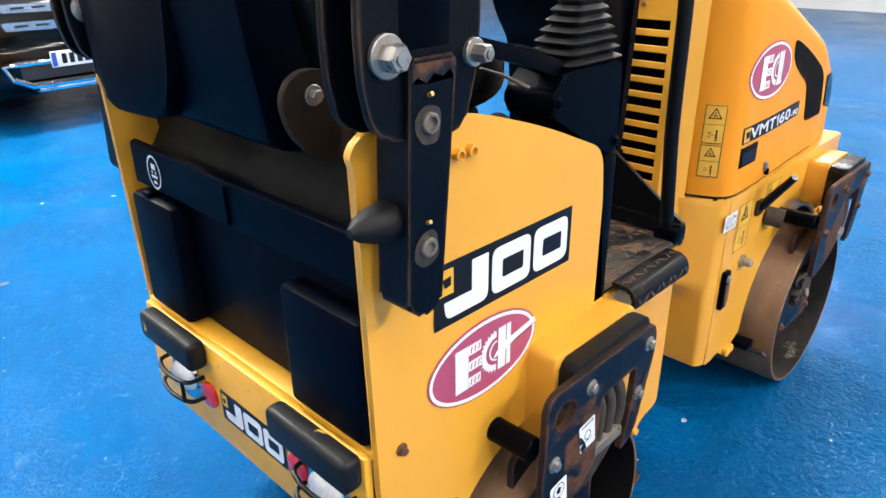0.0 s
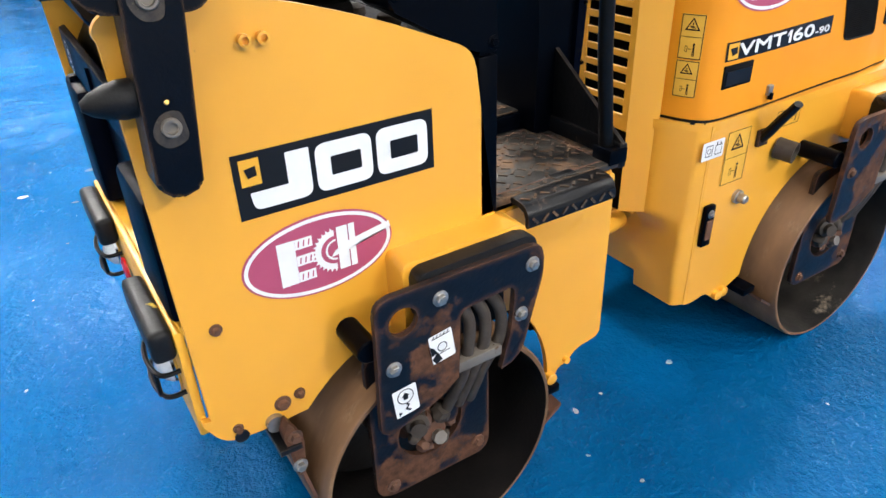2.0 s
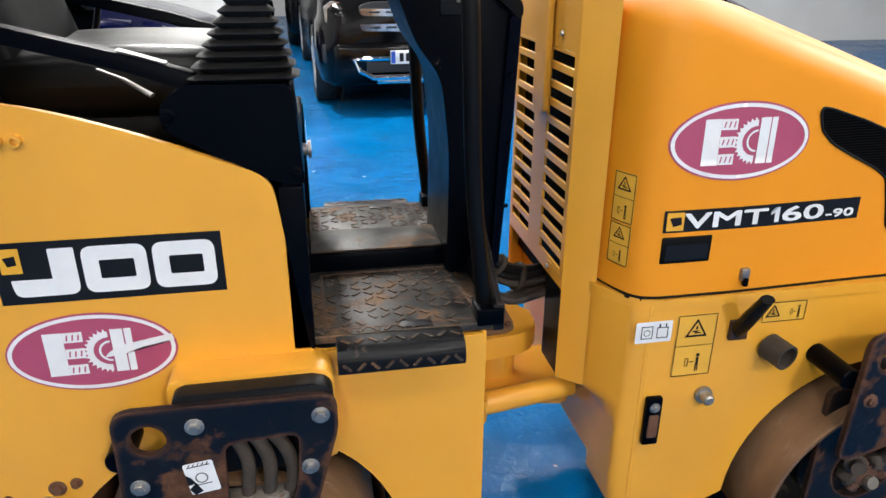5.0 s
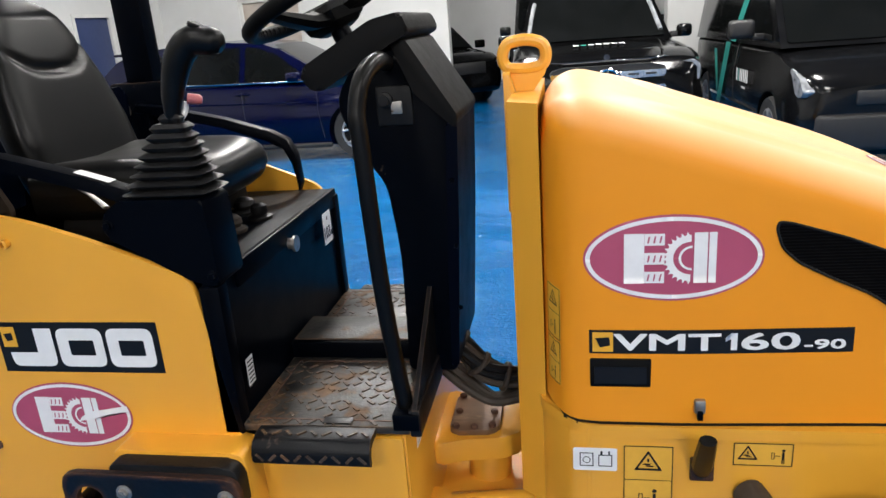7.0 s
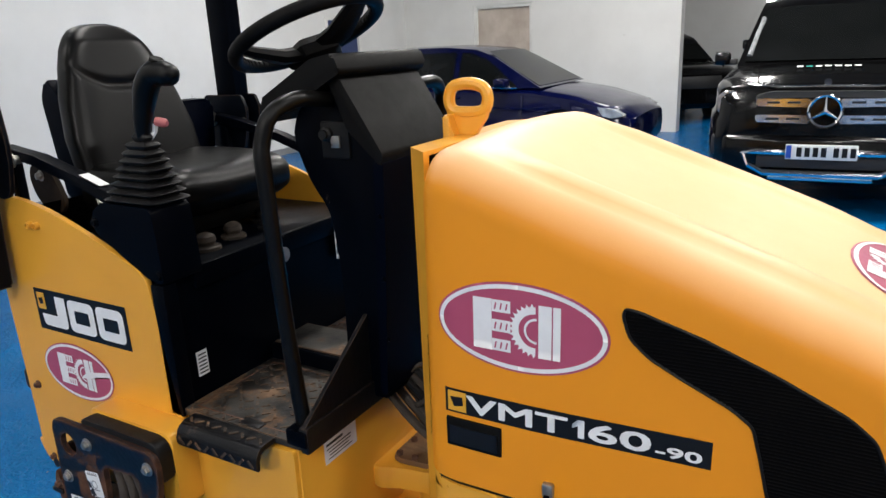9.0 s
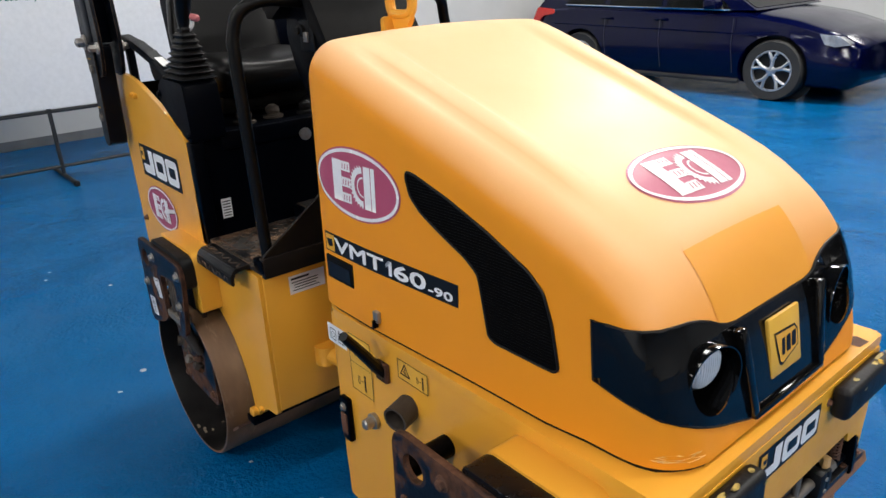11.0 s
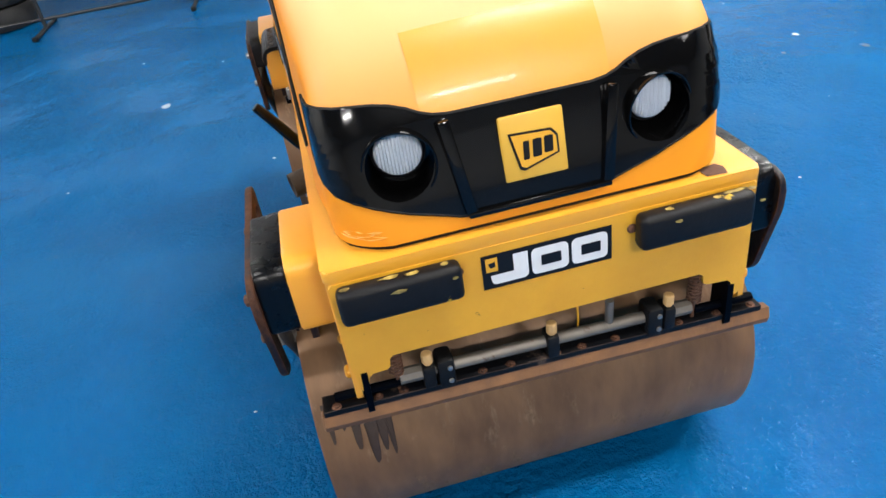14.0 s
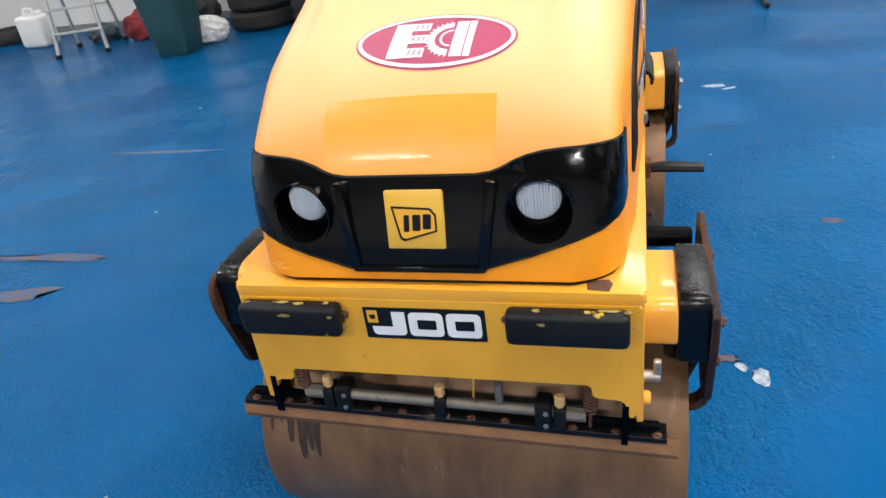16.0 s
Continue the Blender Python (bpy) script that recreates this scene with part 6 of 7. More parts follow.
emblem(plane_at((-0.685, YL, 0.836), (-1, 0, 0), (0, 0, 1)), rear_body, 0.30, 0.135, 0)
maker_plate(plane_at((-0.952, -0.020, 0.640), (0, -1, 0), (0, 0, 1)), rear_body, 0.228, 0.072)
maker_plate(plane_at((1.304, 0.006, 0.762), (0, 1, 0), (0, 0, 1)), front_body, 0.230, 0.069)


def tri(cx, cy, r, t):
    """A triangular sign's outline."""
    o = rounded([(cx - r * 0.95, cy - r * 0.6), (cx + r * 0.95, cy - r * 0.6), (cx, cy + r)], r * 0.12, 3)
    k = 1 - t
    i = [(cx + (x - cx) * k, cy + (y - cy) * k) for x, y in o]
    return [[o[j], o[(j + 1) % len(o)], i[(j + 1) % len(o)], i[j]] for j in range(len(o))]


def warning(place, parent, w, h, rows, step=0.0, wide=False):
    base = sticker("warning_label", flat(rect(0, 0, w, h, 0.004)), place, M_WARN, parent, 0.0012, step, "yellow warning label with black pictograms")
    ink = [arc for arc in [rect(0, h / 2 - 0.002, w - 0.004, 0.0018), rect(0, -h / 2 + 0.002, w - 0.004, 0.0018), rect(-w / 2 + 0.002, 0, 0.0018, h - 0.004), rect(w / 2 - 0.002, 0, 0.0018, h - 0.004)]]
    if wide:
        cells = [(-w / 4, 0), (w / 4, 0)]
        r = h * 0.38
    else:
        cells = [(0, h / 2 - h / rows * (i + 0.5)) for i in range(rows)]
        r = min(w, h / rows) * 0.36
        ink += [rect(0, h / 2 - h / rows * i, w - 0.006, 0.0012) for i in range(1, rows)]
    for i, (x, y) in enumerate(cells):
        if i % 2 == 0:
            ink += tri(x, y, r, 0.28)
            ink += [rect(x - r * 0.1, y - r * 0.1, r * 0.5, r * 0.12, 0, 0.002), rect(x + r * 0.1, y - r * 0.25, r * 0.5, r * 0.12, 0, -0.002), rect(x, y + r * 0.2, r * 0.14, r * 0.3)]
        else:
            ink += [rect(x + r * 0.45, y - r * 0.1, r * 0.22, r * 0.8), oval(x + r * 0.45, y + r * 0.5, r * 0.16, r * 0.16, 12), rect(x + r * 0.36, y - r * 0.7, r * 0.1, r * 0.5), rect(x + r * 0.54, y - r * 0.7, r * 0.1, r * 0.5),
                    rect(x - r * 0.05, y - r * 0.1, r * 0.4, r * 0.08), rect(x - r * 0.6, y - r * 0.1, r * 0.06, r * 0.7), rect(x - r * 0.36, y - r * 0.1, r * 0.06, r * 0.7), rect(x - r * 0.48, y + r * 0.24, r * 0.3, r * 0.06), rect(x - r * 0.48, y - r * 0.44, r * 0.3, r * 0.06)]
    sticker("pictogram", flat(*ink), place, M_BLACK, base, 0.0024, step)
    return base


fp = lambda x, z: plane_at((x, -FP, z), (1, 0, 0), (0, 0, 1))
warning(fp(0.490, 0.720), front_body, 0.092, 0.152, 2)
warning(fp(0.692, 0.784), front_body, 0.105, 0.050, 1, wide=True)
lab = sticker("white_label", flat(rect(0, 0, 0.082, 0.050, 0.004)), fp(0.392, 0.762), M_WHITE, front_body, 0.0012, label="white label with black symbols")
ink = [rect(-0.028, 0, 0.002, 0.030), rect(-0.004, 0, 0.002, 0.030), rect(-0.016, 0.014, 0.026, 0.002), rect(-0.016, -0.014, 0.026, 0.002), *ring_band(-0.016, -0.001, 0.006, 0.0075), rect(0.007, -0.002, 0.002, 0.026), rect(0.031, -0.002, 0.002, 0.026),
       rect(0.019, -0.014, 0.026, 0.002), rect(0.019, 0.010, 0.026, 0.002), rect(0.012, 0.015, 0.004, 0.008), rect(0.026, 0.015, 0.003, 0.008)]
sticker("symbols", flat(*ink), fp(0.392, 0.762), M_BLACK, lab, 0.0024)
corner_pl = lambda u, v: on_hood((-0.2 + 0.44 + u * 0.64, -0.9 - 0.0 - u * 0.0, v), (0.0, 1, 0))
dcorner = Vector((-0.90, -0.43, 0)).normalized()
side_v = Vector((0.43, -0.90, 0)).normalized()
corner_pl = lambda u, v: on_hood(Vector((0.318, -0.305, v)) + side_v * u + dcorner * 0.4, -dcorner)
warning(shifted(corner_pl, 0, 1.045), hood, 0.056, 0.105, 2, 0.01)
warning(shifted(corner_pl, 0, 0.945), hood, 0.056, 0.090, 2, 0.01)

# grille panel and lifting eye behind the hood
GX = 0.250
grille = part("grille_panel", box(GX - 0.003, GX + 0.003, -0.20, 0.232, 1.305, 1.412), M_YELLOW, roller, "yellow slotted radiator panel")
part("panel_foot", box(GX - 0.003, GX + 0.003, -0.20, 0.232, 0.790, 0.822), M_YELLOW, grille)
for a, b in ((-0.20, -0.180), (-0.030, 0.062), (0.212, 0.232)):
    part("panel_stile", box(GX - 0.003, GX + 0.003, a, b, 0.822, 1.305), M_YELLOW, grille)
for c0, c1 in ((-0.180, -0.030), (0.062, 0.212)):
    for k in range(13):
        z = 0.822 + 0.0402 * k - 0.008
        part("slat", box(GX - 0.003, GX + 0.004, c0, c1, max(z, 0.822), min(z + 0.017, 1.305), 0.0015, 1), M_YELLOW, grille)
part("radiator_core", box(GX + 0.028, GX + 0.034, -0.22, 0.24, 0.72, 1.40), M_MESH, grille)
for s in (-1, 1):
    ya, yb = (-0.20, -0.252) if s < 0 else (0.232, 0.284)
    fl = [(GX - 0.003, ya), (GX + 0.056, yb), (GX + 0.056, yb - s * 0.02), (GX + 0.004, ya - s * 0.004)]
    part("panel_flange", prism(fl, "z", 0.560 if s < 0 else 0.62, 1.412, 0.002), M_YELLOW, grille, "angled yellow corner cover")
part("panel_cap", prism([(GX - 0.003, -0.20), (GX + 0.056, -0.252), (GX + 0.056, 0.284), (GX - 0.003, 0.232)], "z", 1.410, 1.418), M_YELLOW, grille)
part("side_brace", box(GX + 0.003, GX + 0.012, -0.19, -0.08, 0.56, 0.79), M_NAVY, grille)
for z in (1.335, 0.806):
    part("rivet", lathe([(0.007, 0), (0.005, 0.005)], (GX - 0.003, -0.10, z), (-1, -0.10, z), 8), M_STEEL, grille)
lift = part("lifting_eye", prism(rounded([(-0.046, 1.16), (0.030, 1.16), (0.030, 1.46), (-0.046, 1.46)], 0.01), "x", GX - 0.020, GX - 0.006, 0.002), M_YELLOW, roller, "yellow lifting eye on a flat bar")
part("eye_plate", prism(rounded([(0.230, 1.405), (0.270, 1.390), (0.318, 1.455), (0.318, 1.475), (0.226, 1.475)], 0.008), "y", -0.020, -0.006, 0.002), M_YELLOW, lift)
part("eye_gusset", prism([(0.228, 1.455), (0.243, 1.455), (0.262, 1.392), (0.245, 1.392)], "y", -0.044, -0.008), M_YELLOW, lift)
ringp = smooth_line([(0.238, -0.012, 1.467), (0.228, -0.012, 1.490), (0.238, -0.012, 1.514), (0.262, -0.012, 1.521), (0.290, -0.012, 1.520), (0.312, -0.012, 1.510), (0.318, -0.012, 1.488), (0.308, -0.012, 1.468), (0.275, -0.012, 1.463)], 4, True)
part("eye_loop", tube(ringp, 0.0125, 10, True), M_YELLOW, lift)
pl = plane_at((-0.303, 0.245, 1.128), (0, 1, 0), (0, 0, 1))
pl = plane_at((-0.300, 0.245, 1.055), (0, 1, 0), (0, 0, 1))
lab = sticker("noise_label", flat(rect(0, 0, 0.066, 0.088, 0.004)), pl, M_WHITE, cab, 0.004, label="white noise-level label")
bm = text_shape("103", 0.034, 0.02, 0.8)
for v in bm.verts:
    v.co.x -= 0.006
    v.co.y -= 0.012
sticker("lettering", bm, pl, M_BLACK, lab, 0.005)
sticker("label_mark", flat(rect(0.0, 0.026, 0.008, 0.010)), pl, M_BLACK, lab, 0.005)
sticker("label_mark", flat(rect(0.026, -0.02, 0.008, 0.014)), pl, M_BLACK, lab, 0.005)


for ob in (front_body, hood, visor):
    ob.location = FRONT_SET


# ---- parked vehicles ----
M_BLUECAR = mat("deep_blue_car_paint", (0.0004, 0.0012, 0.019), 0.16, spec=0.2, second=(0.0005, 0.0015, 0.018), scale=2, bump=0.0, coat=0.25)
M_BLACKCAR = mat("black_car_paint", (0.0018, 0.0018, 0.002), 0.14, spec=0.2, second=(0.003, 0.003, 0.0033), scale=2, bump=0.0, coat=0.15)
M_GREYCAR = mat("dark_metallic_paint", (0.0025, 0.0026, 0.003), 0.2, spec=0.2, second=(0.0035, 0.0035, 0.004), scale=2, bump=0.0, coat=0.3)
M_PANE = mat("dark_car_glass", (0.003, 0.0035, 0.0035), 0.07, spec=0.15, second=(0.007, 0.0075, 0.008), scale=3, bump=0.0, rough_var=0.03)
M_TYRE = mat("tyre_rubber", (0.015, 0.015, 0.015), 0.75, second=(0.025, 0.024, 0.023), scale=20, bump=0.4, bump_scale=120)
M_ALLOY = mat("alloy_wheel", (0.55, 0.55, 0.56), 0.3, metal=0.8, second=(0.4, 0.4, 0.41), scale=10, bump=0.05)
M_TRIM = mat("black_trim_plastic", (0.015, 0.015, 0.016), 0.5, bump=0.2, bump_scale=200)
M_TAIL = mat("tail_lamp_red", (0.60, 0.02, 0.015), 0.2, second=(0.4, 0.01, 0.01), scale=15, bump=0.1, coat=0.6)
M_CLEAR = mat("clear_lamp", (0.55, 0.57, 0.60), 0.12, metal=0.5, second=(0.2, 0.21, 0.22), scale=12, amount=1.0, bump=0.3, bump_scale=40)
M_GREEN = mat("sea_green_vinyl", (0.01, 0.23, 0.19), 0.35, second=(0.008, 0.19, 0.16), scale=4, bump=0.0)
M_PLATE = mat("white_number_plate", (0.72, 0.73, 0.72), 0.35, bump=0.0)
M_BLUEBAND = mat("blue_plate_band", (0.02, 0.08, 0.42), 0.35, bump=0.0)


def road_wheel(parent, x, y, r, wide, out, spokes=5, rim=0.68):
    """A wheel with its tyre and spoked rim; out: the side (+1 or -1 along y) that its face looks to."""
    a, b = (x, y, r), (x, y + out * wide, r)
    ob = part("wheel", lathe([(r * 0.70, 0), (r * 0.95, 0.0), (r, 0.03), (r, wide - 0.03), (r * 0.95, wide), (r * rim, wide * 0.97), (r * rim * 0.97, wide * 0.55), (0.02, wide * 0.5)], a, b, 40), M_TYRE, parent, "black tyre on an alloy rim")
    bm = lathe([(r * rim, wide * 0.90), (r * rim, wide * 0.985), (r * rim * 0.93, wide * 0.985), (r * rim * 0.92, wide * 0.80)], a, b, 40, cap=False)
    part("rim_ring", bm, M_ALLOY, ob)
    yf = y + out * wide * 0.93
    for k in range(spokes):
        ang = 2 * math.pi * k / spokes + 0.3
        for d in (-0.16, 0.16):
            p0 = (x + r * 0.10 * math.cos(ang), yf, r + r * 0.10 * math.sin(ang))
            pm = (x + r * rim * 0.55 * math.cos(ang + d * 0.4), yf, r + r * rim * 0.55 * math.sin(ang + d * 0.4))
            p1 = (x + r * rim * 0.96 * math.cos(ang + d * 1.5), yf, r + r * rim * 0.96 * math.sin(ang + d * 1.5))
            part("spoke", tube([p0, pm, p1], r * 0.055, 6), M_ALLOY, ob)
    part("hub_cap", lathe([(r * 0.16, 0), (r * 0.16, 0.012), (r * 0.1, 0.018)], (x, yf, r), (x, yf + out, r), 16), M_ALLOY, ob)
    return ob


def car_body(parent, L, W, low, line, paint, nose=0.5, tail=0.35, label=""):
    """The lower body: line gives the shoulder's height along the length."""
    xs_, zs_ = [p[0] for p in line], [p[1] for p in line]
    rows = []
    n = 40
    for i in range(n + 1):
        t = 0.5 - 0.5 * math.cos(math.pi * i / n)
        x = -L / 2 + L * t
        w = W / 2
        if x > L / 2 - nose:
            w *= 0.80 + 0.20 * math.sqrt(max(0, 1 - ((x - (L / 2 - nose)) / nose) ** 2.4))
        if x < -L / 2 + tail:
            w *= 0.84 + 0.16 * math.sqrt(max(0, 1 - ((-L / 2 + tail - x) / tail) ** 2.4))
        top = float(np.interp(x, xs_, zs_))
        end = min(1, min(x + L / 2, L / 2 - x) / 0.10)
        lo = low + 0.10 * (1 - end)
        mid = lo + (top - lo) * 0.42
        rows.append([(x, s * a * w, z) for s, pts in ((-1, ((0.0, lo), (0.86, lo), (0.95, lo + 0.04), (0.985, lo + 0.16), (1.0, mid), (0.985, mid + (top - mid) * 0.45), (0.955, mid + (top - mid) * 0.55), (0.945, top - 0.05), (0.90, top - 0.012), (0.80, top + 0.004), (0.4, top + 0.02))),
                                                    (1, ((0.0, top + 0.025), (0.4, top + 0.02), (0.80, top + 0.004), (0.90, top - 0.012), (0.945, top - 0.05), (0.955, mid + (top - mid) * 0.55), (0.985, mid + (top - mid) * 0.45), (1.0, mid), (0.985, lo + 0.16), (0.95, lo + 0.04), (0.86, lo)))) for a, z in pts])
    return part("body", grid_loft(rows, True, True), paint, parent, label, smooth=40)


def cabin(parent, prof, wb, wt, paint, panes, screens, label=""):
    """prof: side outline (x, z) from the tail's base over the roof to the windscreen's base. wb, wt: half widths at its foot and roof."""
    zb, zt = min(p[1] for p in prof), max(p[1] for p in prof)
    hw = lambda z: wb + (wt - wb) * (z - zb) / (zt - zb)
    rows = []
    fine = prof
    for x, z in fine:
        h = hw(z)
        rows.append([(x, h * v, z + 0.02 * (1 - v * v) * (z - zb) / (zt - zb)) for v in (-1, -0.93, -0.5, 0, 0.5, 0.93, 1)])
    bm = grid_loft(rows)
    for s in (0, -1):
        f = [bm.verts.new(r[s]) for r in rows]
        bm.faces.new(f)
    bmesh.ops.remove_doubles(bm, verts=bm.verts[:], dist=0.0005)
    ob = part("cabin", bm, paint, parent, label, smooth=40)
    for poly in panes:
        for s in (-1, 1):
            def at(u, v, s=s):
                return Vector((u, s * hw(v), v)), Vector((0, s, 0.25)).normalized()
            sticker("side_window", flat(rounded(poly, 0.03)), at, M_PANE, ob, 0.006)
    for (x0, z0), (x1, z1) in screens:
        d = Vector((x1 - x0, 0, z1 - z0))
        nrm = Vector((d.z, 0, -d.x)).normalized()
        if nrm.z < 0:
            nrm = -nrm
        h0, h1 = hw(z0) * 0.93, hw(z1) * 0.92
        bm = flat(rounded([(-h0, 0), (h0, 0), (h1, 1), (-h1, 1)], 0.04))
        sticker("windscreen", bm, lambda u, v, x0=x0, z0=z0, d=d, nrm=nrm: (Vector((x0 + d.x * v, u, z0 + d.z * v + 0.02 * (1 - min(1, abs(u) / 0.7) ** 2) * (z0 + d.z * v - zb) / (zt - zb))), nrm), M_PANE, ob, 0.008, 0.12)
    return ob


def arches(body, xs_, r, W):
    cut(body, [cyl((x, s * (W / 2 - 0.28), r), (x, s * (W / 2 + 0.2), r), r + 0.055, 32) for x in xs_ for s in (-1, 1)])
    for x in xs_:
        for s in (-1, 1):
            part("arch_liner", cyl((x, s * (W / 2 - 0.285), r), (x, s * (W / 2 - 0.27), r), r + 0.06, 28), M_TRIM, body.parent)


# blue hatchback
car = thing("hatchback_car", "deep blue five-door hatchback parked by the white wall", "car", (-3.62, 7.93, 0), 0.0)
car.scale = (1.06, 1.0, 1.03)
L, W = 4.36, 1.82
body = car_body(car, L, W, 0.17, [(-2.18, 0.86), (-2.05, 0.98), (-1.2, 1.0), (0.6, 0.955), (0.95, 0.955), (1.5, 0.87), (1.95, 0.74), (2.18, 0.60)], M_BLUECAR, 0.75, 0.5, "glossy deep blue body")
arches(body, (-1.30, 1.345), 0.33, W)
cabin(car, [(-2.12, 0.95), (-2.02, 1.10), (-1.78, 1.33), (-1.55, 1.435), (-1.0, 1.475), (-0.3, 1.48), (0.15, 1.44), (0.42, 1.34), (1.08, 0.965)], 0.84, 0.60, M_BLUECAR,
      [[(-1.62, 1.03), (-0.98, 1.01), (-0.92, 1.39), (-1.35, 1.37)], [(-0.90, 1.01), (-0.12, 0.985), (-0.12, 1.415), (-0.84, 1.40)], [(-0.05, 0.985), (0.78, 0.98), (0.35, 1.30), (0.12, 1.39), (-0.05, 1.41)]],
      [((1.04, 0.985), (0.30, 1.40)), ((-2.04, 1.08), (-1.70, 1.38))])
for s in (-1, 1):
    for x in (-1.30, 1.345):
        road_wheel(car, x, s * (W / 2 - 0.225), 0.33, 0.215, s)
    bm = prism(rounded([(1.62, 0.68), (1.70, 0.75), (1.98, 0.715), (2.10, 0.64), (1.95, 0.61)], 0.02), "y", s * 0.60, s * 0.845, 0.01)
    part("headlamp", bm, M_CLEAR, car, "clear swept-back headlamp")
    bm = prism(rounded([(-2.19, 0.80), (-2.10, 0.98), (-1.80, 0.955), (-1.78, 0.90), (-2.02, 0.86), (-2.08, 0.78)], 0.02), "y", s * 0.62, s * 0.862, 0.01)
    part("tail_lamp", bm, M_TAIL, car, "red tail lamp")
    m = part("door_mirror", box(0.56, 0.72, s * 0.90, s * 1.08, 0.98, 1.09, 0.03, 3), M_BLUECAR, car)
    part("mirror_foot", box(0.60, 0.68, s * 0.82, s * 0.92, 0.97, 1.02, 0.01), M_TRIM, m)
    part("window_trim", tube([(-1.60, s * 0.835, 1.012), (-0.5, s * 0.845, 0.99), (0.78, s * 0.842, 0.968)], 0.010, 6), M_CHROME, car, "thin bright window strip")
    for x in (-0.80, 0.0):
        part("door_handle", box(x - 0.17, x, s * 0.87, s * 0.90, 0.84, 0.868, 0.008), M_BLUECAR, car)
    for x in (-0.90, -0.08, 0.86):
        part("door_gap", tube([(x, s * 0.895, 0.88), (x, s * 0.912, 0.6), (x + 0.04, s * 0.90, 0.28)], 0.004, 4), M_TRIM, car)
    part("sill", box(-0.95, 0.98, s * 0.84, s * 0.905, 0.16, 0.215, 0.02), M_TRIM, car)
    part("fog_lamp", lathe([(0.05, 0), (0.05, 0.02), (0.03, 0.03)], (1.98, s * 0.62, 0.36), (3, s * 0.9, 0.36), 16), M_CLEAR, car)
part("lower_grille", box(2.05, 2.16, -0.62, 0.62, 0.27, 0.50, 0.03), M_TRIM, car)
part("number_plate", box(2.16, 2.175, -0.26, 0.26, 0.44, 0.55, 0.004), M_PLATE, car)
part("spoiler", box(-1.86, -1.60, -0.58, 0.58, 1.40, 1.435, 0.015), M_BLUECAR, car)
part("door_sheen", tube([(-1.8, -0.905, 0.78), (0.9, -0.91, 0.72), (1.35, -0.905, 0.74)], 0.005, 4), M_BLUECAR, car)

# black pickup, its nose towards the roller
car = thing("pickup_truck", "glossy black double-cab pickup truck facing the hall", "pickup truck", (0.645, 8.10, 0), -87.5)
car.scale = (1.0, 1.0, 1.06)
L, W = 5.30, 1.92
body = car_body(car, L, W, 0.26, [(-2.65, 1.05), (-2.4, 1.12), (0.6, 1.14), (1.05, 1.16), (2.2, 1.10), (2.52, 1.03), (2.65, 0.93)], M_BLACKCAR, 0.5, 0.2, "glossy black body")
arches(body, (-1.55, 1.66), 0.38, W)
cabin(car, [(-0.95, 1.12), (-0.85, 1.60), (-0.70, 1.76), (-0.2, 1.81), (0.25, 1.79), (0.52, 1.68), (1.22, 1.15)], 0.86, 0.66, M_BLACKCAR,
      [[(-0.78, 1.20), (-0.05, 1.20), (-0.05, 1.68), (-0.68, 1.66)], [(0.03, 1.20), (0.98, 1.20), (0.50, 1.60), (0.03, 1.69)]], [((1.18, 1.19), (0.50, 1.69)), ((-0.94, 1.2), (-0.84, 1.62))])
for s in (-1, 1):
    for x in (-1.55, 1.66):
        road_wheel(car, x, s * (W / 2 - 0.245), 0.38, 0.235, s)
    lamp = part("headlamp", prism(rounded([(s * 0.56, 0.86), (s * 0.58, 0.98), (s * 0.80, 1.02), (s * 0.87, 0.97), (s * 0.86, 0.83)], 0.02), "x", 2.36, 2.56, 0.01), M_CLEAR, car, "clear block headlamp")
    for k in (0.64, 0.77):
        part("lamp_cell", lathe([(0.045, 0), (0.045, 0.02), (0.02, 0.012)], (2.555, s * k, 0.92), (3, s * k, 0.92), 16), M_CHROME, lamp)
    fog = part("fog_lamp", lathe([(0.075, 0), (0.075, 0.02), (0.05, 0.022), (0.048, 0.005)], (2.585, s * 0.74, 0.565), (3, s * 0.78, 0.565), 20), M_CHROME, car, "round fog lamp")
    part("fog_bezel", box(2.46, 2.585, s * 0.60, s * 0.90, 0.47, 0.66, 0.04, 3), M_TRIM, car)
    m = part("door_mirror", box(0.98, 1.12, s * 0.93, s * 1.09, 1.16, 1.29, 0.04, 3), M_BLACKCAR, car)
    part("mirror_foot", box(1.0, 1.08, s * 0.86, s * 1.0, 1.16, 1.22, 0.01), M_TRIM, m)
    part("pillar_trim", tube([(1.12, s * 0.74, 1.245), (0.86, s * 0.70, 1.43), (0.64, s * 0.655, 1.60)], 0.026, 8), M_CLEAR, car, "pale inner windscreen pillar")
    part("hood_crease", tube([(1.25, s * 0.62, 1.185), (1.9, s * 0.60, 1.165), (2.4, s * 0.55, 1.10)], 0.008, 6), M_BLACKCAR, car)
grille = part("grille", prism(rounded([(-0.52, 0.70), (-0.55, 0.98), (-0.42, 1.01), (0.42, 1.01), (0.55, 0.98), (0.52, 0.70)], 0.04), "x", 2.55, 2.64, 0.01), M_TRIM, car, "black grille with two bright bars")
for z in (0.79, 0.92):
    for s in (-1, 1):
        bar = part("grille_bar", prism(rounded([(s * 0.11, z - 0.035), (s * 0.53, z - 0.025), (s * 0.54, z + 0.035), (s * 0.11, z + 0.032)], 0.015), "x", 2.64, 2.665, 0.006), M_CHROME, grille, "satin chrome bar")
        for k in (0.24, 0.40):
            part("bar_slot", box(2.660, 2.668, s * (k - 0.05), s * (k + 0.05), z - 0.004, z + 0.012), M_TRIM, bar)
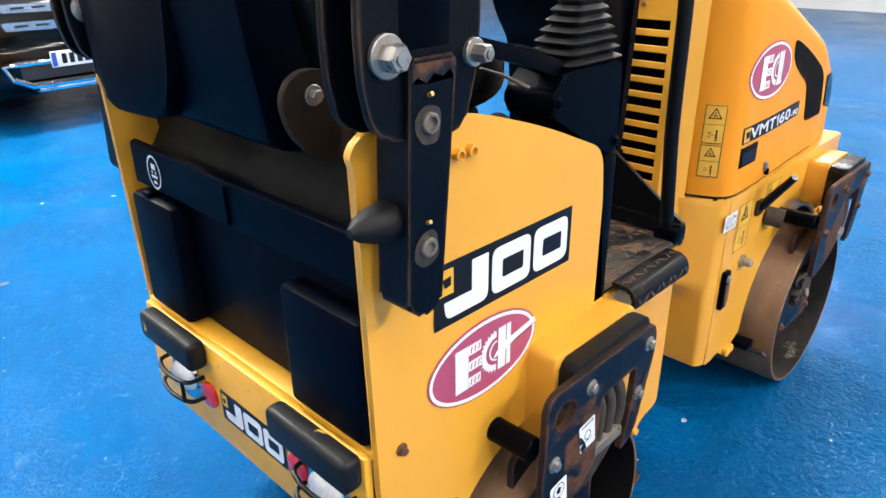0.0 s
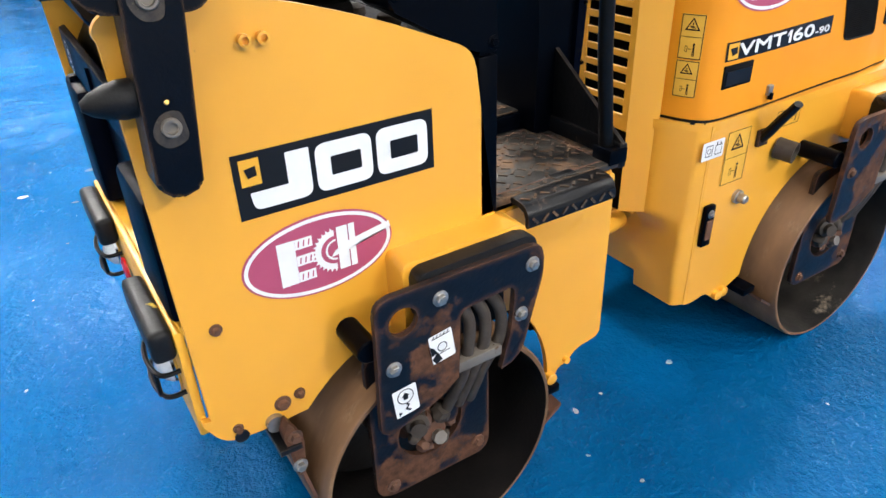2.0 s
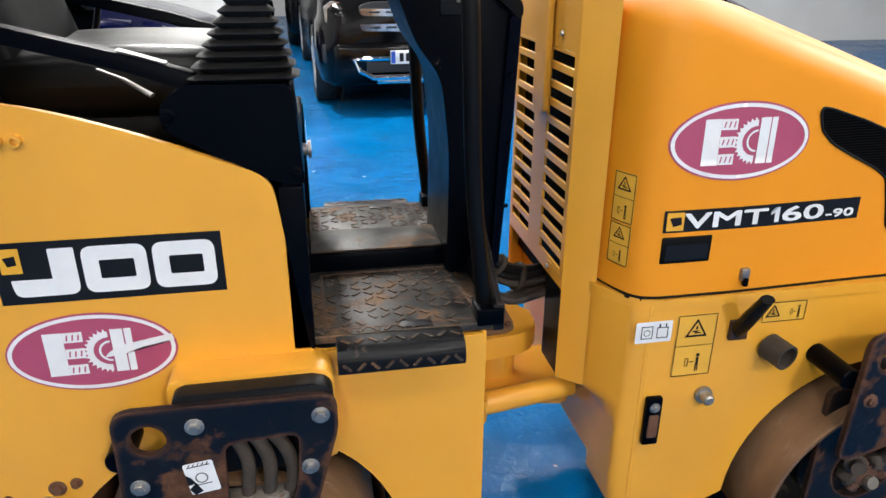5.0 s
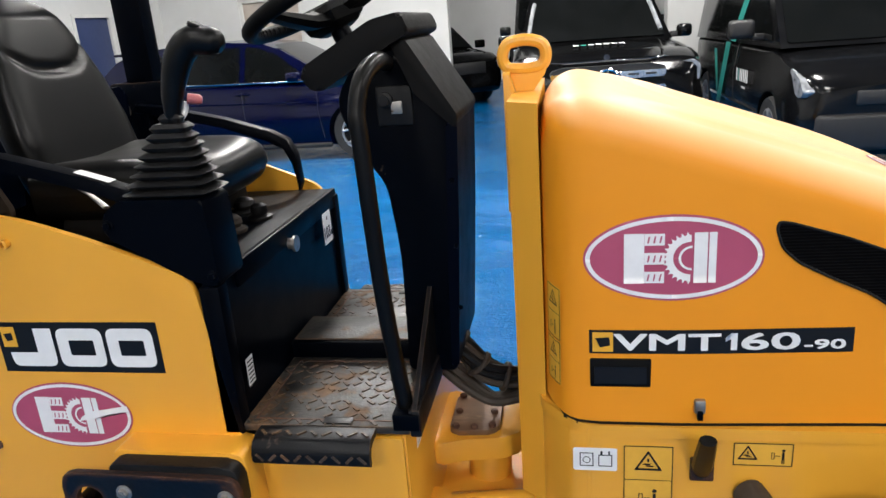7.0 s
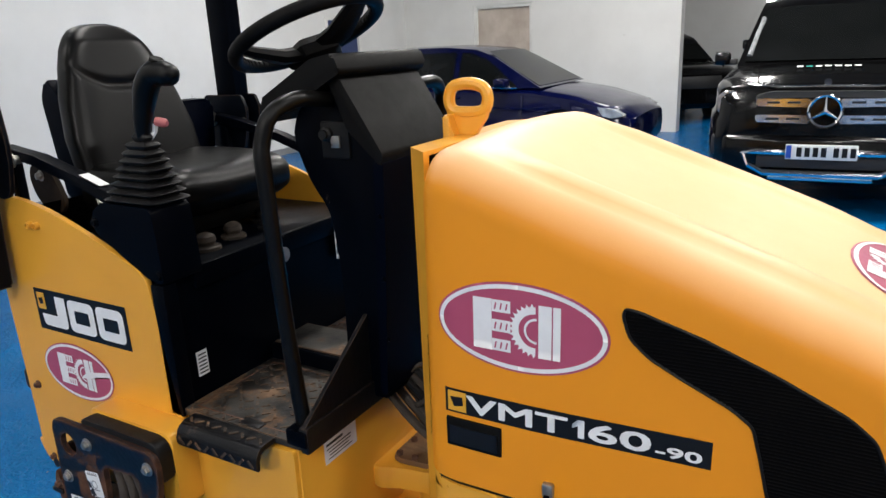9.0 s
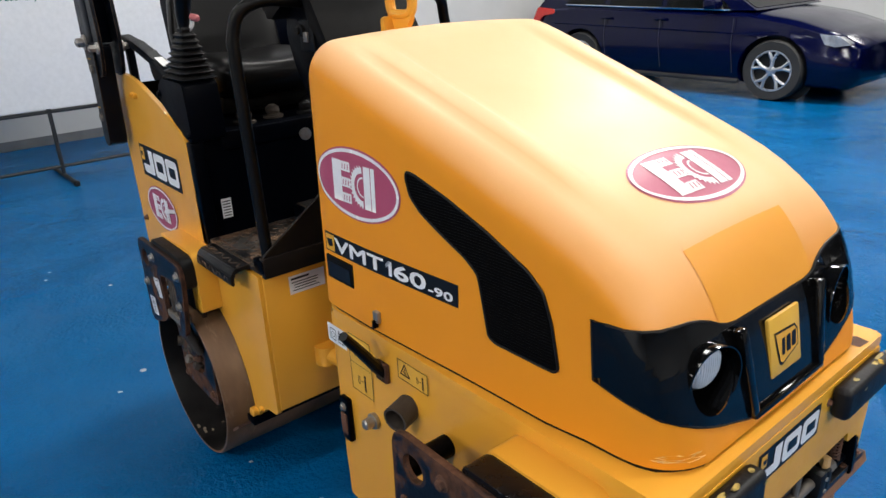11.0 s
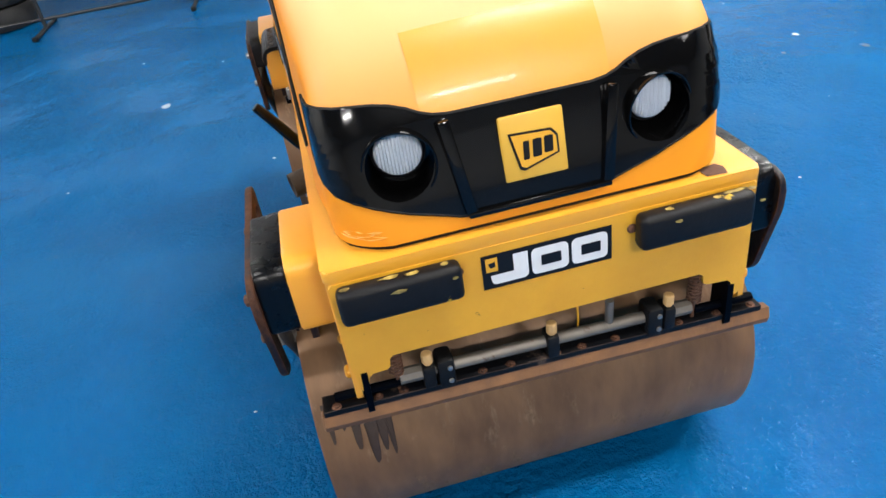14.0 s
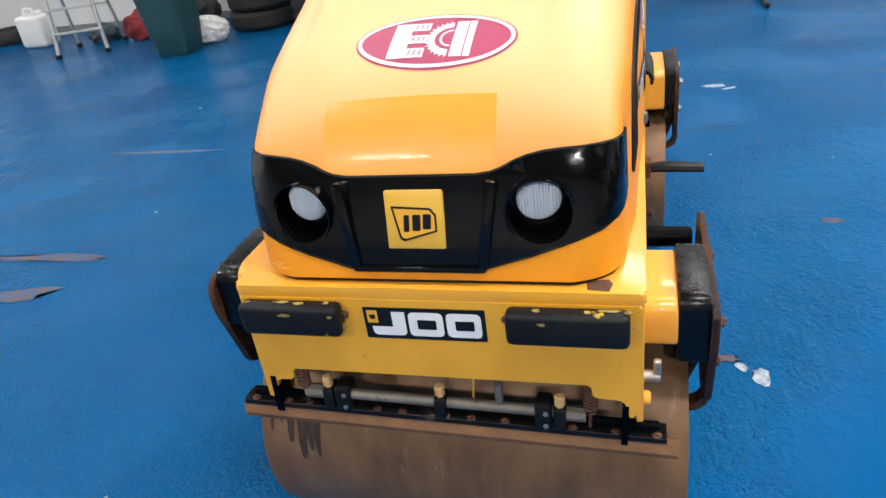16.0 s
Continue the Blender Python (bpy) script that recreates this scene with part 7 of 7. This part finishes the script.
ring_m = part("ring_badge", lathe([(0.135, 0), (0.135, 0.02), (0.125, 0.03), (0.112, 0.02), (0.110, 0)], (2.655, 0, 0.855), (3, 0, 0.855), 32, cap=False), M_CHROME, grille, "chrome ring badge")
for a in (90, 210, 330):
    part("badge_arm", tube([(2.675, 0, 0.855), (2.672, 0.112 * math.cos(radians(a)), 0.855 + 0.112 * math.sin(radians(a)))], [0.020, 0.006], 6), M_CHROME, ring_m)
part("hood_edge", tube(smooth_line([(2.40, -0.64, 1.055), (2.56, -0.4, 1.045), (2.60, 0, 1.05), (2.56, 0.4, 1.045), (2.40, 0.64, 1.055)], 6), 0.010, 6), M_CHROME, car)
part("hood_mark", lathe([(0.03, 0), (0.03, 0.006)], (2.575, 0, 1.075), (2.7, 0, 1.15), 16), M_CHROME, car)
bump = part("bumper", box(2.50, 2.70, -0.80, 0.80, 0.36, 0.66, 0.05, 3), M_BLACKCAR, car, "black bumper with a bright lower bar")
part("air_intake", box(2.68, 2.705, -0.50, 0.50, 0.40, 0.50, 0.01), M_TRIM, bump)
line = [(2.69, -0.62, 0.52), (2.725, -0.52, 0.53), (2.725, 0.52, 0.53), (2.69, 0.62, 0.52), (2.70, 0.56, 0.42), (2.73, 0.44, 0.36), (2.73, -0.44, 0.36), (2.70, -0.56, 0.42)]
part("bright_bar", tube([Vector(p) for p in line], 0.026, 8, True), M_CHROME, bump, "bright metal bumper bar")
part("skid_plate", box(2.60, 2.72, -0.40, 0.40, 0.30, 0.345, 0.01), M_CHROME, bump)
plate = part("number_plate", box(2.745, 2.755, -0.27, 0.27, 0.48, 0.60, 0.004), M_PLATE, car, "white number plate, plain dark bars for its characters")
pl = plane_at((2.755, 0, 0.54), (0, 1, 0), (0, 0, 1))
sticker("plate_band", flat(rect(-0.245, 0, 0.04, 0.105)), pl, M_BLUEBAND, plate, 0.002)
for k in range(7):
    sticker("plate_bar", flat(rect(-0.165 + 0.062 * k + (0.03 if k > 3 else 0), 0, 0.04, 0.075)), pl, M_BLACK, plate, 0.002)
hoodpl = lambda u, v: (Vector((1.75 + v, u, 1.1515 - 0.047 * v)), Vector((0.05, 0, 1)).normalized())
for k in range(7):
    sticker("hood_lettering", flat(rect(-0.24 + 0.08 * k, 0, 0.055, 0.11)), hoodpl, M_WHITE if k != 1 else M_GREEN, car, 0.012)
sticker("hood_lettering", flat(rect(0.06, -0.10, 0.20, 0.015)), hoodpl, M_WHITE, car, 0.012)

# dark van with green bands
car = thing("van", "dark metallic van with sea-green bands along its side", "van", (3.20, 7.25, 0), -90)
L, W = 5.0, 1.90
body = car_body(car, L, W, 0.24, [(-2.5, 1.12), (1.3, 1.12), (1.5, 1.13), (2.1, 1.02), (2.4, 0.92), (2.5, 0.82)], M_GREYCAR, 0.4, 0.15, "dark metallic body")
arches(body, (-1.50, 1.62), 0.34, W)
cabin(car, [(-2.48, 1.10), (-2.42, 1.80), (-2.30, 1.93), (-1.0, 1.97), (0.45, 1.95), (0.78, 1.85), (1.75, 1.12)], 0.90, 0.76, M_GREYCAR,
      [[(-2.25, 1.20), (-1.20, 1.20), (-1.18, 1.78), (-2.2, 1.76)], [(-1.10, 1.20), (0.02, 1.20), (0.02, 1.79), (-1.08, 1.78)], [(0.25, 1.18), (1.45, 1.18), (0.78, 1.70), (0.25, 1.80)]], [((1.70, 1.16), (0.78, 1.84))])
for s in (-1, 1):
    for x in (-1.50, 1.62):
        road_wheel(car, x, s * (W / 2 - 0.235), 0.34, 0.225, s)
    m = part("door_mirror", box(1.02, 1.16, s * 0.98, s * 1.22, 1.20, 1.38, 0.04, 3), M_TRIM, car, "black door mirror")
    part("mirror_foot", box(1.05, 1.12, s * 0.88, s * 1.0, 1.18, 1.24, 0.01), M_TRIM, m)
    part("headlamp", prism(rounded([(2.05, 0.80), (2.10, 0.98), (2.36, 0.90), (2.47, 0.80), (2.40, 0.74)], 0.03), "y", s * 0.58, s * 0.90, 0.01), M_CLEAR, car, "clear headlamp")
    part("fog_lamp", lathe([(0.06, 0), (0.06, 0.02), (0.04, 0.024)], (2.44, s * 0.66, 0.42), (3, s * 0.8, 0.42), 16), M_CLEAR, car)
    part("rub_strip", box(-1.05, 1.15, s * 0.945, s * 0.962, 0.47, 0.50, 0.004), M_CHROME, car)
    part("door_gap", tube([(0.16, s * 0.90, 1.10), (0.16, s * 0.952, 0.8), (0.18, s * 0.945, 0.35)], 0.004, 4), M_TRIM, car)
    sd = lambda u, v, s=s: (Vector((u, s * (0.955 if v < 1.12 else 0.955 - 0.165 * (v - 1.08)), v)), Vector((0, s, 0)))
    sticker("green_band", flat([(-0.62, 0.40), (-0.40, 0.40), (0.02, 1.12), (-0.22, 1.12)]), sd, M_GREEN, car, 0.012, label="sea-green vinyl band")
    sticker("green_band", flat([(-0.22, 1.12), (0.02, 1.12), (0.44, 1.88), (0.20, 1.88)]), lambda u, v, s=s: (Vector((u, s * (0.90 - 0.14 * (v - 1.10) / 0.87), v)), Vector((0, s, 0.2)).normalized()), M_GREEN, car, 0.014)
    sticker("green_band", flat([(-0.86, 1.02), (-0.70, 1.02), (-0.56, 0.60), (-0.62, 0.48)]), sd, M_GREEN, car, 0.010)
    for k in range(7):
        sticker("side_lettering", flat(rect(0.42 + 0.075 * k, 0.80, 0.05, 0.13)), sd, M_WHITE if k != 1 else M_GREEN, car, 0.012)
    sticker("side_lettering", flat(rect(0.72, 0.68, 0.18, 0.02)), sd, M_WHITE, car, 0.012)
part("bumper", box(2.36, 2.53, -0.80, 0.80, 0.30, 0.62, 0.05, 3), M_TRIM, car)
part("grille", box(2.44, 2.52, -0.5, 0.5, 0.68, 0.80, 0.02), M_TRIM, car)

# vehicles in the far bay
def estate(name, label, at, turn, paint, L, W, belt, roof, boxy):
    car = thing(name, label, "car", at, turn)
    body = car_body(car, L, W, 0.24, [(-L / 2, belt - 0.05), (L / 2 - 1.6, belt), (L / 2 - 0.4, belt - 0.06), (L / 2, belt - 0.2)], paint, 0.4, 0.2)
    arches(body, (-L * 0.29, L * 0.30), 0.37, W)
    k = 0.12 if boxy else 0.75
    cabin(car, [(-L / 2 + 0.05, belt - 0.02), (-L / 2 + 0.15, roof - 0.12), (-L / 2 + 0.4, roof), (L / 2 - 1.75 - k, roof), (L / 2 - 1.55 - k * 0.6, roof - 0.1), (L / 2 - 1.35, belt)], W * 0.46, W * (0.43 if boxy else 0.34), paint,
          [[(-L / 2 + 0.35, belt + 0.06), (-0.5, belt + 0.06), (-0.5, roof - 0.13), (-L / 2 + 0.42, roof - 0.13)], [(-0.4, belt + 0.06), (L / 2 - 1.6 - k * 0.2, belt + 0.06), (L / 2 - 1.75 - k * 0.7, roof - 0.14), (-0.4, roof - 0.13)]],
          [((L / 2 - 1.37, belt + 0.04), (L / 2 - 1.55 - k * 0.6, roof - 0.12))])
    for s in (-1, 1):
        for x in (-L * 0.29, L * 0.30):
            road_wheel(car, x, s * (W / 2 - 0.24), 0.37, 0.23, s, 9)
        part("headlamp", box(L / 2 - 0.22, L / 2 - 0.02, s * W * 0.30, s * W * 0.43, belt - 0.36, belt - 0.2, 0.03), M_CLEAR, car)
        part("door_mirror", box(L / 2 - 1.5, L / 2 - 1.36, s * W * 0.5, s * (W * 0.5 + 0.2), belt + 0.0, belt + 0.16, 0.03), paint, car)
        part("hood_rail", tube([(L / 2 - 1.3, s * W * 0.40, belt + 0.01), (L / 2 - 0.4, s * W * 0.37, belt - 0.05)], 0.012, 6), paint, car)
    part("grille", box(L / 2 - 0.05, L / 2 + 0.012, -W * 0.28, W * 0.28, belt - 0.42, belt - 0.2, 0.02), M_TRIM, car)
    return car


estate("estate_car", "black estate car parked in the far bay", (-2.75, 14.0, 0), -60, M_BLACKCAR, 4.7, 1.9, 1.02, 1.55, False)
estate("estate_car", "dark estate car parked at the far wall", (-3.6, 16.6, 0), -75, M_BLACKCAR, 4.6, 1.85, 1.0, 1.6, False)
estate("off_road_car", "boxy dark off-road car behind the pickup", (0.30, 13.15, 0), -90, M_GREYCAR, 4.5, 1.85, 1.25, 2.05, True)
estate("off_road_car", "boxy dark off-road car at the back of the far bay", (1.45, 15.4, 0), -90, M_BLACKCAR, 4.5, 1.85, 1.25, 2.05, True)

# ---- along the walls ----
M_DOOR = mat("dark_blue_door", (0.012, 0.03, 0.11), 0.4, bump=0.1)
M_FRAME = mat("white_gloss_frame", (0.66, 0.66, 0.64), 0.4, second=(0.5, 0.5, 0.48), scale=8, bump=0.1)
door = thing("door_1", "dark blue door in a white frame, standing ajar", "door", kind="structure")
part("door_leaf", box(XW - 0.06, XW - 0.02, 8.30, 9.14, 0.01, 2.03, 0.004), M_DOOR, door)
for y in (8.25, 9.14):
    part("door_jamb", box(XW - 0.10, XW + 0.02, y, y + 0.06, 0, 2.08), M_FRAME, door)
part("door_head", box(XW - 0.10, XW + 0.02, 8.31, 9.14, 2.03, 2.08), M_FRAME, door)
part("door_handle", tube([(XW - 0.02, 8.40, 1.02), (XW + 0.04, 8.40, 1.02), (XW + 0.04, 8.52, 1.02)], 0.010, 8), M_CHROME, door)
sign = thing("exit_sign", "small green lit exit sign above the door", "exit sign", (XW, 8.80, 2.42))
part("sign_box", box(0.005, 0.05, -0.20, 0.20, -0.09, 0.09, 0.008), M_FRAME, sign)
part("sign_face", box(0.051, 0.055, -0.18, 0.18, -0.07, 0.07), glow("exit_green", (0.10, 0.75, 0.45), 1.2), sign)
sticker("running_arrow", flat(rect(-0.06, 0, 0.06, 0.02), [(0.0, -0.04), (0.06, 0), (0.0, 0.04)], rect(0.10, 0, 0.05, 0.09)), plane_at((0.055, 0, 0), (0, 1, 0), (0, 0, 1)), M_WHITE, sign, 0.002)
win = thing("window_1", "window blinded with a stained sheet, in a worn white frame", "window", kind="structure")
for a, b, c, d in ((-5.25, -5.19, 0.95, 2.2), (-4.16, -4.10, 0.95, 2.2), (-5.19, -4.16, 0.95, 1.01), (-5.19, -4.16, 2.14, 2.2)):
    part("window_frame", box(a, b, YN + 0.02, YN + 0.10, c, d, 0.004), M_FRAME, win)
part("pane", box(-5.19, -4.16, YN + 0.06, YN + 0.075, 1.01, 2.14), mat("stained_sheet", (0.50, 0.44, 0.38), 0.7, second=(0.36, 0.30, 0.25), scale=2.2, amount=1.0, wear=(0.24, 0.18, 0.14), wear_at=0.66, wear_scale=4, bump=0.3, bump_scale=12), win)
part("window_sill", box(-5.32, -4.04, YN - 0.06, YN + 0.02, 0.92, 0.955, 0.006), M_FRAME, win)

# banner board on its stand
board = thing("sign_board", "white banner board on a black tubular stand", "sign board", (-5.08, 0, 0))
part("banner", box(-0.012, 0.012, -3.3, 1.92, 0.61, 2.5, 0.003), M_WHITE, board, "white printed banner")
pl = plane_at((0.012, 0, 0), (0, 1, 0), (0, 0, 1))
for txt, y0, y1, z, h, m in (("Cars, Commercial & Plant", -0.10, 1.72, 1.53, 0.12, mat("green_print", (0.03, 0.22, 0.14), 0.5, bump=0)),):
    bm = text_shape(txt, h)
    half = max(v.co.x for v in bm.verts)
    for v in bm.verts:
        v.co.x = (y0 + y1) / 2 + v.co.x * (y1 - y0) / 2 / half
        v.co.y += z
    sticker("lettering", bm, pl, m, board, 0.003)
M_INK = mat("blue_print", (0.02, 0.05, 0.24), 0.5, bump=0)
for k in range(9):
    sticker("print_bar", flat(rect(0.12 + 0.19 * k, 1.72, 0.14, 0.19)), pl, M_INK, board, 0.003)
for y in (-2.6, -1.2, 0.15, 1.5):
    leg = part("stand_leg", tube([(-0.03, y, 2.45), (-0.03, y, 0.03)], 0.018, 8), M_TRIM, board)
    part("stand_foot", tube([(-0.35, y, 0.02), (0.38, y, 0.02)], 0.018, 8), M_TRIM, leg)
    for x in (-0.35, 0.38):
        part("foot_cap", box(x - 0.03, x + 0.03, y - 0.022, y + 0.022, 0.0, 0.042, 0.008), M_RUBBER, leg)
for z in (0.10, 0.58):
    part("stand_rail", tube([(-0.03, -3.3, z), (-0.03, 1.9, z)], 0.016, 8), M_TRIM, board)

# clutter by the wall
def tyre(at, r, wide, lean=0, group="stacked tyres"):
    bm = lathe([(r * 0.60, 0.02), (r * 0.72, 0), (r * 0.93, 0.01), (r, 0.05), (r, wide - 0.05), (r * 0.93, wide - 0.01), (r * 0.72, wide), (r * 0.60, wide - 0.02), (r * 0.58, wide / 2), (r * 0.60, 0.02)], (0, 0, 0), (0, 0, 1), 40, cap=False)
    ob = solo("tyre", bm, M_TYRE, "worn black car tyre, lying in a stack", "tyre", group)
    ob.matrix_basis = pose(*at, lean, 0, 0)
    return ob


for k in range(3):
    tyre((-6.0, -4.15 + 0.02 * k, 0.23 * k), 0.42, 0.225)
for k in range(3):
    tyre((-5.62 + 0.02 * k, -3.15, 0.22 * k), 0.36, 0.215)
tyre((-6.35, -8.45, 0.0), 0.33, 0.20, group="loose tyres")

green_bin = thing("waste_bin", "dark green plastic waste bin", "bin", (-4.78, -4.62, 0))
M_BIN = mat("dark_green_plastic", (0.012, 0.05, 0.055), 0.5, second=(0.018, 0.065, 0.07), scale=6, bump=0.2)
rows = []
for z, h in ((0.0, 0.185), (0.02, 0.20), (0.35, 0.235), (0.66, 0.262), (0.67, 0.285), (0.72, 0.290), (0.725, 0.27), (0.70, 0.26), (0.10, 0.20)):
    rows.append([(p[0], p[1], z) for p in rounded([(-h, -h), (h, -h), (h, h), (-h, h)], 0.09, 5)])
part("bin_body", grid_loft(rows, True, True), M_BIN, green_bin)
part("bin_rim", tube([Vector((p[0], p[1], 0.70)) for p in rounded([(-0.287, -0.287), (0.287, -0.287), (0.287, 0.287), (-0.287, 0.287)], 0.09, 5)], 0.014, 6, True), M_BIN, green_bin)

tall = thing("plastic_drum", "dark green plastic tub beside the bin", "tub", (-5.28, -5.12, 0))
part("tub_body", lathe([(0.15, 0), (0.155, 0.01), (0.19, 0.60), (0.20, 0.61), (0.20, 0.65), (0.18, 0.655), (0.16, 0.1)], (0, 0, 0), (0, 0, 1), 28), M_BIN, tall)

ladder = thing("step_ladder", "worn aluminium step ladder standing open", "ladder", (-5.3, -6.25, 0), 20)
M_ALU = mat("worn_aluminium", (0.45, 0.45, 0.44), 0.45, metal=0.6, second=(0.33, 0.33, 0.32), scale=12, bump=0.15)
for s in (-1, 1):
    part("front_rail", tube([(0.30, s * 0.30, 0.02), (0.02, s * 0.20, 1.75)], 0.026, 6, flat=0.6), M_ALU, ladder)
    part("back_rail", tube([(-0.42, s * 0.30, 0.02), (-0.02, s * 0.20, 1.73)], 0.020, 6, flat=0.6), M_ALU, ladder)
    for x in (0.30, -0.42):
        part("ladder_foot", box(x - 0.035, x + 0.035, s * 0.30 - 0.03, s * 0.30 + 0.03, 0.0, 0.05, 0.008), M_RUBBER, ladder)
    part("spreader", tube([(0.19, s * 0.262, 0.70), (-0.26, s * 0.262, 0.70)], 0.008, 6), M_ALU, ladder)
for k in range(6):
    z = 0.28 + 0.27 * k
    x, h = 0.30 - 0.28 * z / 1.75, 0.30 - 0.10 * z / 1.75
    part("tread_step", box(x - 0.045, x + 0.045, -h, h, z - 0.012, z + 0.012, 0.004), M_ALU, ladder)
part("ladder_top", box(-0.06, 0.09, -0.22, 0.22, 1.74, 1.775, 0.008), M_ALU, ladder)
for z in (0.5, 1.1):
    part("back_brace", tube([(-0.42 + 0.40 * z / 1.75, -0.27 + 0.05 * z, z), (-0.42 + 0.40 * z / 1.75, 0.27 - 0.05 * z, z)], 0.012, 6), M_ALU, ladder)

can = thing("white_canister", "white plastic canister by the wall", "canister", (-5.86, -7.50, 0))
M_CAN = mat("white_plastic", (0.70, 0.70, 0.68), 0.45, second=(0.58, 0.58, 0.55), scale=6, bump=0.1)
part("canister_body", box(-0.16, 0.16, -0.20, 0.20, 0, 0.42, 0.06, 4), M_CAN, can)
part("canister_cap", lathe([(0.05, 0), (0.05, 0.04), (0.045, 0.05)], (0, 0.1, 0.42), (0, 0.1, 1), 16), M_CAN, can)
part("canister_grip", tube(smooth_line([(0, -0.13, 0.41), (0, -0.12, 0.48), (0, 0.0, 0.49), (0, 0.03, 0.42)], 4), 0.02, 8), M_CAN, can)
sack = thing("rubbish_sack", "crumpled white plastic sack on the floor", "sack", (-5.24, -4.50, 0))
bm = B()
bmesh.ops.create_icosphere(bm, subdivisions=4, radius=1)
for v in bm.verts:
    n = 1 + 0.16 * noise.noise(v.co * 3.1) + 0.09 * noise.noise(v.co * 7.3)
    v.co = Vector((v.co.x * 0.20 * n, v.co.y * 0.24 * n, max(0.0, 0.13 + v.co.z * 0.17 * n)))
part("sack_body", bm, M_CAN, sack)
for at, size, m, label in (((-5.8, -5.75, 0), (0.18, 0.30, 0.34), mat("faded_red_cloth", (0.22, 0.02, 0.02), 0.8, second=(0.10, 0.015, 0.015), scale=9, bump=0.6, bump_scale=30), "crumpled dark red cloth by the wall"),
                           ((-5.85, -6.45, 0), (0.16, 0.22, 0.22), mat("grey_blue_cloth", (0.05, 0.07, 0.10), 0.8, second=(0.02, 0.03, 0.03), scale=9, bump=0.6, bump_scale=30), "dark blue work bag"),
                           ((-6.2, -5.2, 0), (0.20, 0.32, 0.50), mat("dark_cloth", (0.02, 0.02, 0.022), 0.8, second=(0.04, 0.04, 0.04), scale=9, bump=0.6, bump_scale=30), "crumpled dark sheet by the wall")):
    bm = B()
    bmesh.ops.create_icosphere(bm, subdivisions=4, radius=1)
    for v in bm.verts:
        n = 1 + 0.22 * noise.noise(v.co * 2.4 + Vector(at)) + 0.1 * noise.noise(v.co * 6)
        v.co = Vector((v.co.x * size[0] * n, v.co.y * size[1] * n, max(0.0, size[2] * 0.42 + v.co.z * size[2] * 0.6 * n)))
    ob = solo("crumpled_cloth", bm, m, label, "cloth")
    ob.matrix_basis = pose(*at)

# ---- marks on the floor ----
M_FLAKE = mat("bare_pale_concrete", (0.50, 0.52, 0.52), 0.6, second=(0.03, 0.15, 0.30), scale=38, amount=1.0, bump=0.2)
M_STREAK = mat("rust_streak", (0.13, 0.085, 0.06), 0.5, second=(0.004, 0.09, 0.25), scale=22, amount=1.0, bump=0.1, spec=0.2)
floor_ob = bpy.data.objects["floor"]


def mark(x, y, a, b, m, seed, turn=0):
    rnd = random.Random(seed)
    pts = []
    k = 14
    for i in range(k):
        t = 2 * math.pi * i / k
        r = 0.55 + 0.6 * rnd.random()
        pts.append((a * r * math.cos(t), b * r * math.sin(t)))
    c, s = math.cos(radians(turn)), math.sin(radians(turn))
    sticker("floor_mark", flat([(p * c - q * s, p * s + q * c) for p, q in pts]), plane_at((x, y, 0), (1, 0, 0), (0, 1, 0)), m, floor_ob, 0.0008 + 0.0001 * (seed % 23))


for n, (x, y, a, b, m, turn) in enumerate([(-1.61, -2.70, 0.025, 0.52, M_STREAK, 0), (-0.17, -2.45, 0.045, 0.38, M_STREAK, 2), (0.168, -2.36, 0.06, 0.22, M_STREAK, 14), (0.30, -2.45, 0.08, 0.10, M_STREAK, 0), (-2.46, 0.87, 0.04, 0.10, M_FLAKE, 0), (-2.40, 0.95, 0.02, 0.05, M_FLAKE, 30),
                                           (0.484, 0.756, 0.045, 0.03, M_FLAKE, 0), (0.44, 0.70, 0.03, 0.02, M_FLAKE, 40), (0.40, 0.66, 0.02, 0.05, M_STREAK, 0), (-0.545, 1.162, 0.03, 0.05, M_STREAK, 0), (0.42, 2.46, 0.10, 0.03, M_FLAKE, 30), (0.087, 2.63, 0.08, 0.02, M_FLAKE, 0), (0.22, 2.55, 0.07, 0.02, M_STREAK, 20),
                                           (0.055, -0.295, 0.010, 0.014, M_FLAKE, 0), (0.447, -0.298, 0.014, 0.010, M_FLAKE, 0), (-0.82, 2.52, 0.03, 0.02, M_STREAK, 0), (-0.95, 2.14, 0.02, 0.012, M_STREAK, 0), (-2.2, -1.22, 0.05, 0.03, M_FLAKE, 0), (-1.16, 2.36, 0.03, 0.02, M_FLAKE, 0)]):
    mark(x, y, a, b, m, n, turn)
rnd = random.Random(5)
for n in range(80):
    x, y = rnd.uniform(-3.5, 3.0), rnd.uniform(-3.2, 3.6)
    r = rnd.choice((0.004, 0.006, 0.006, 0.01, 0.014))
    mark(x, y, r, r * rnd.uniform(0.5, 1.4), M_FLAKE if rnd.random() < 0.75 else M_STREAK, 100 + n, rnd.uniform(0, 180))
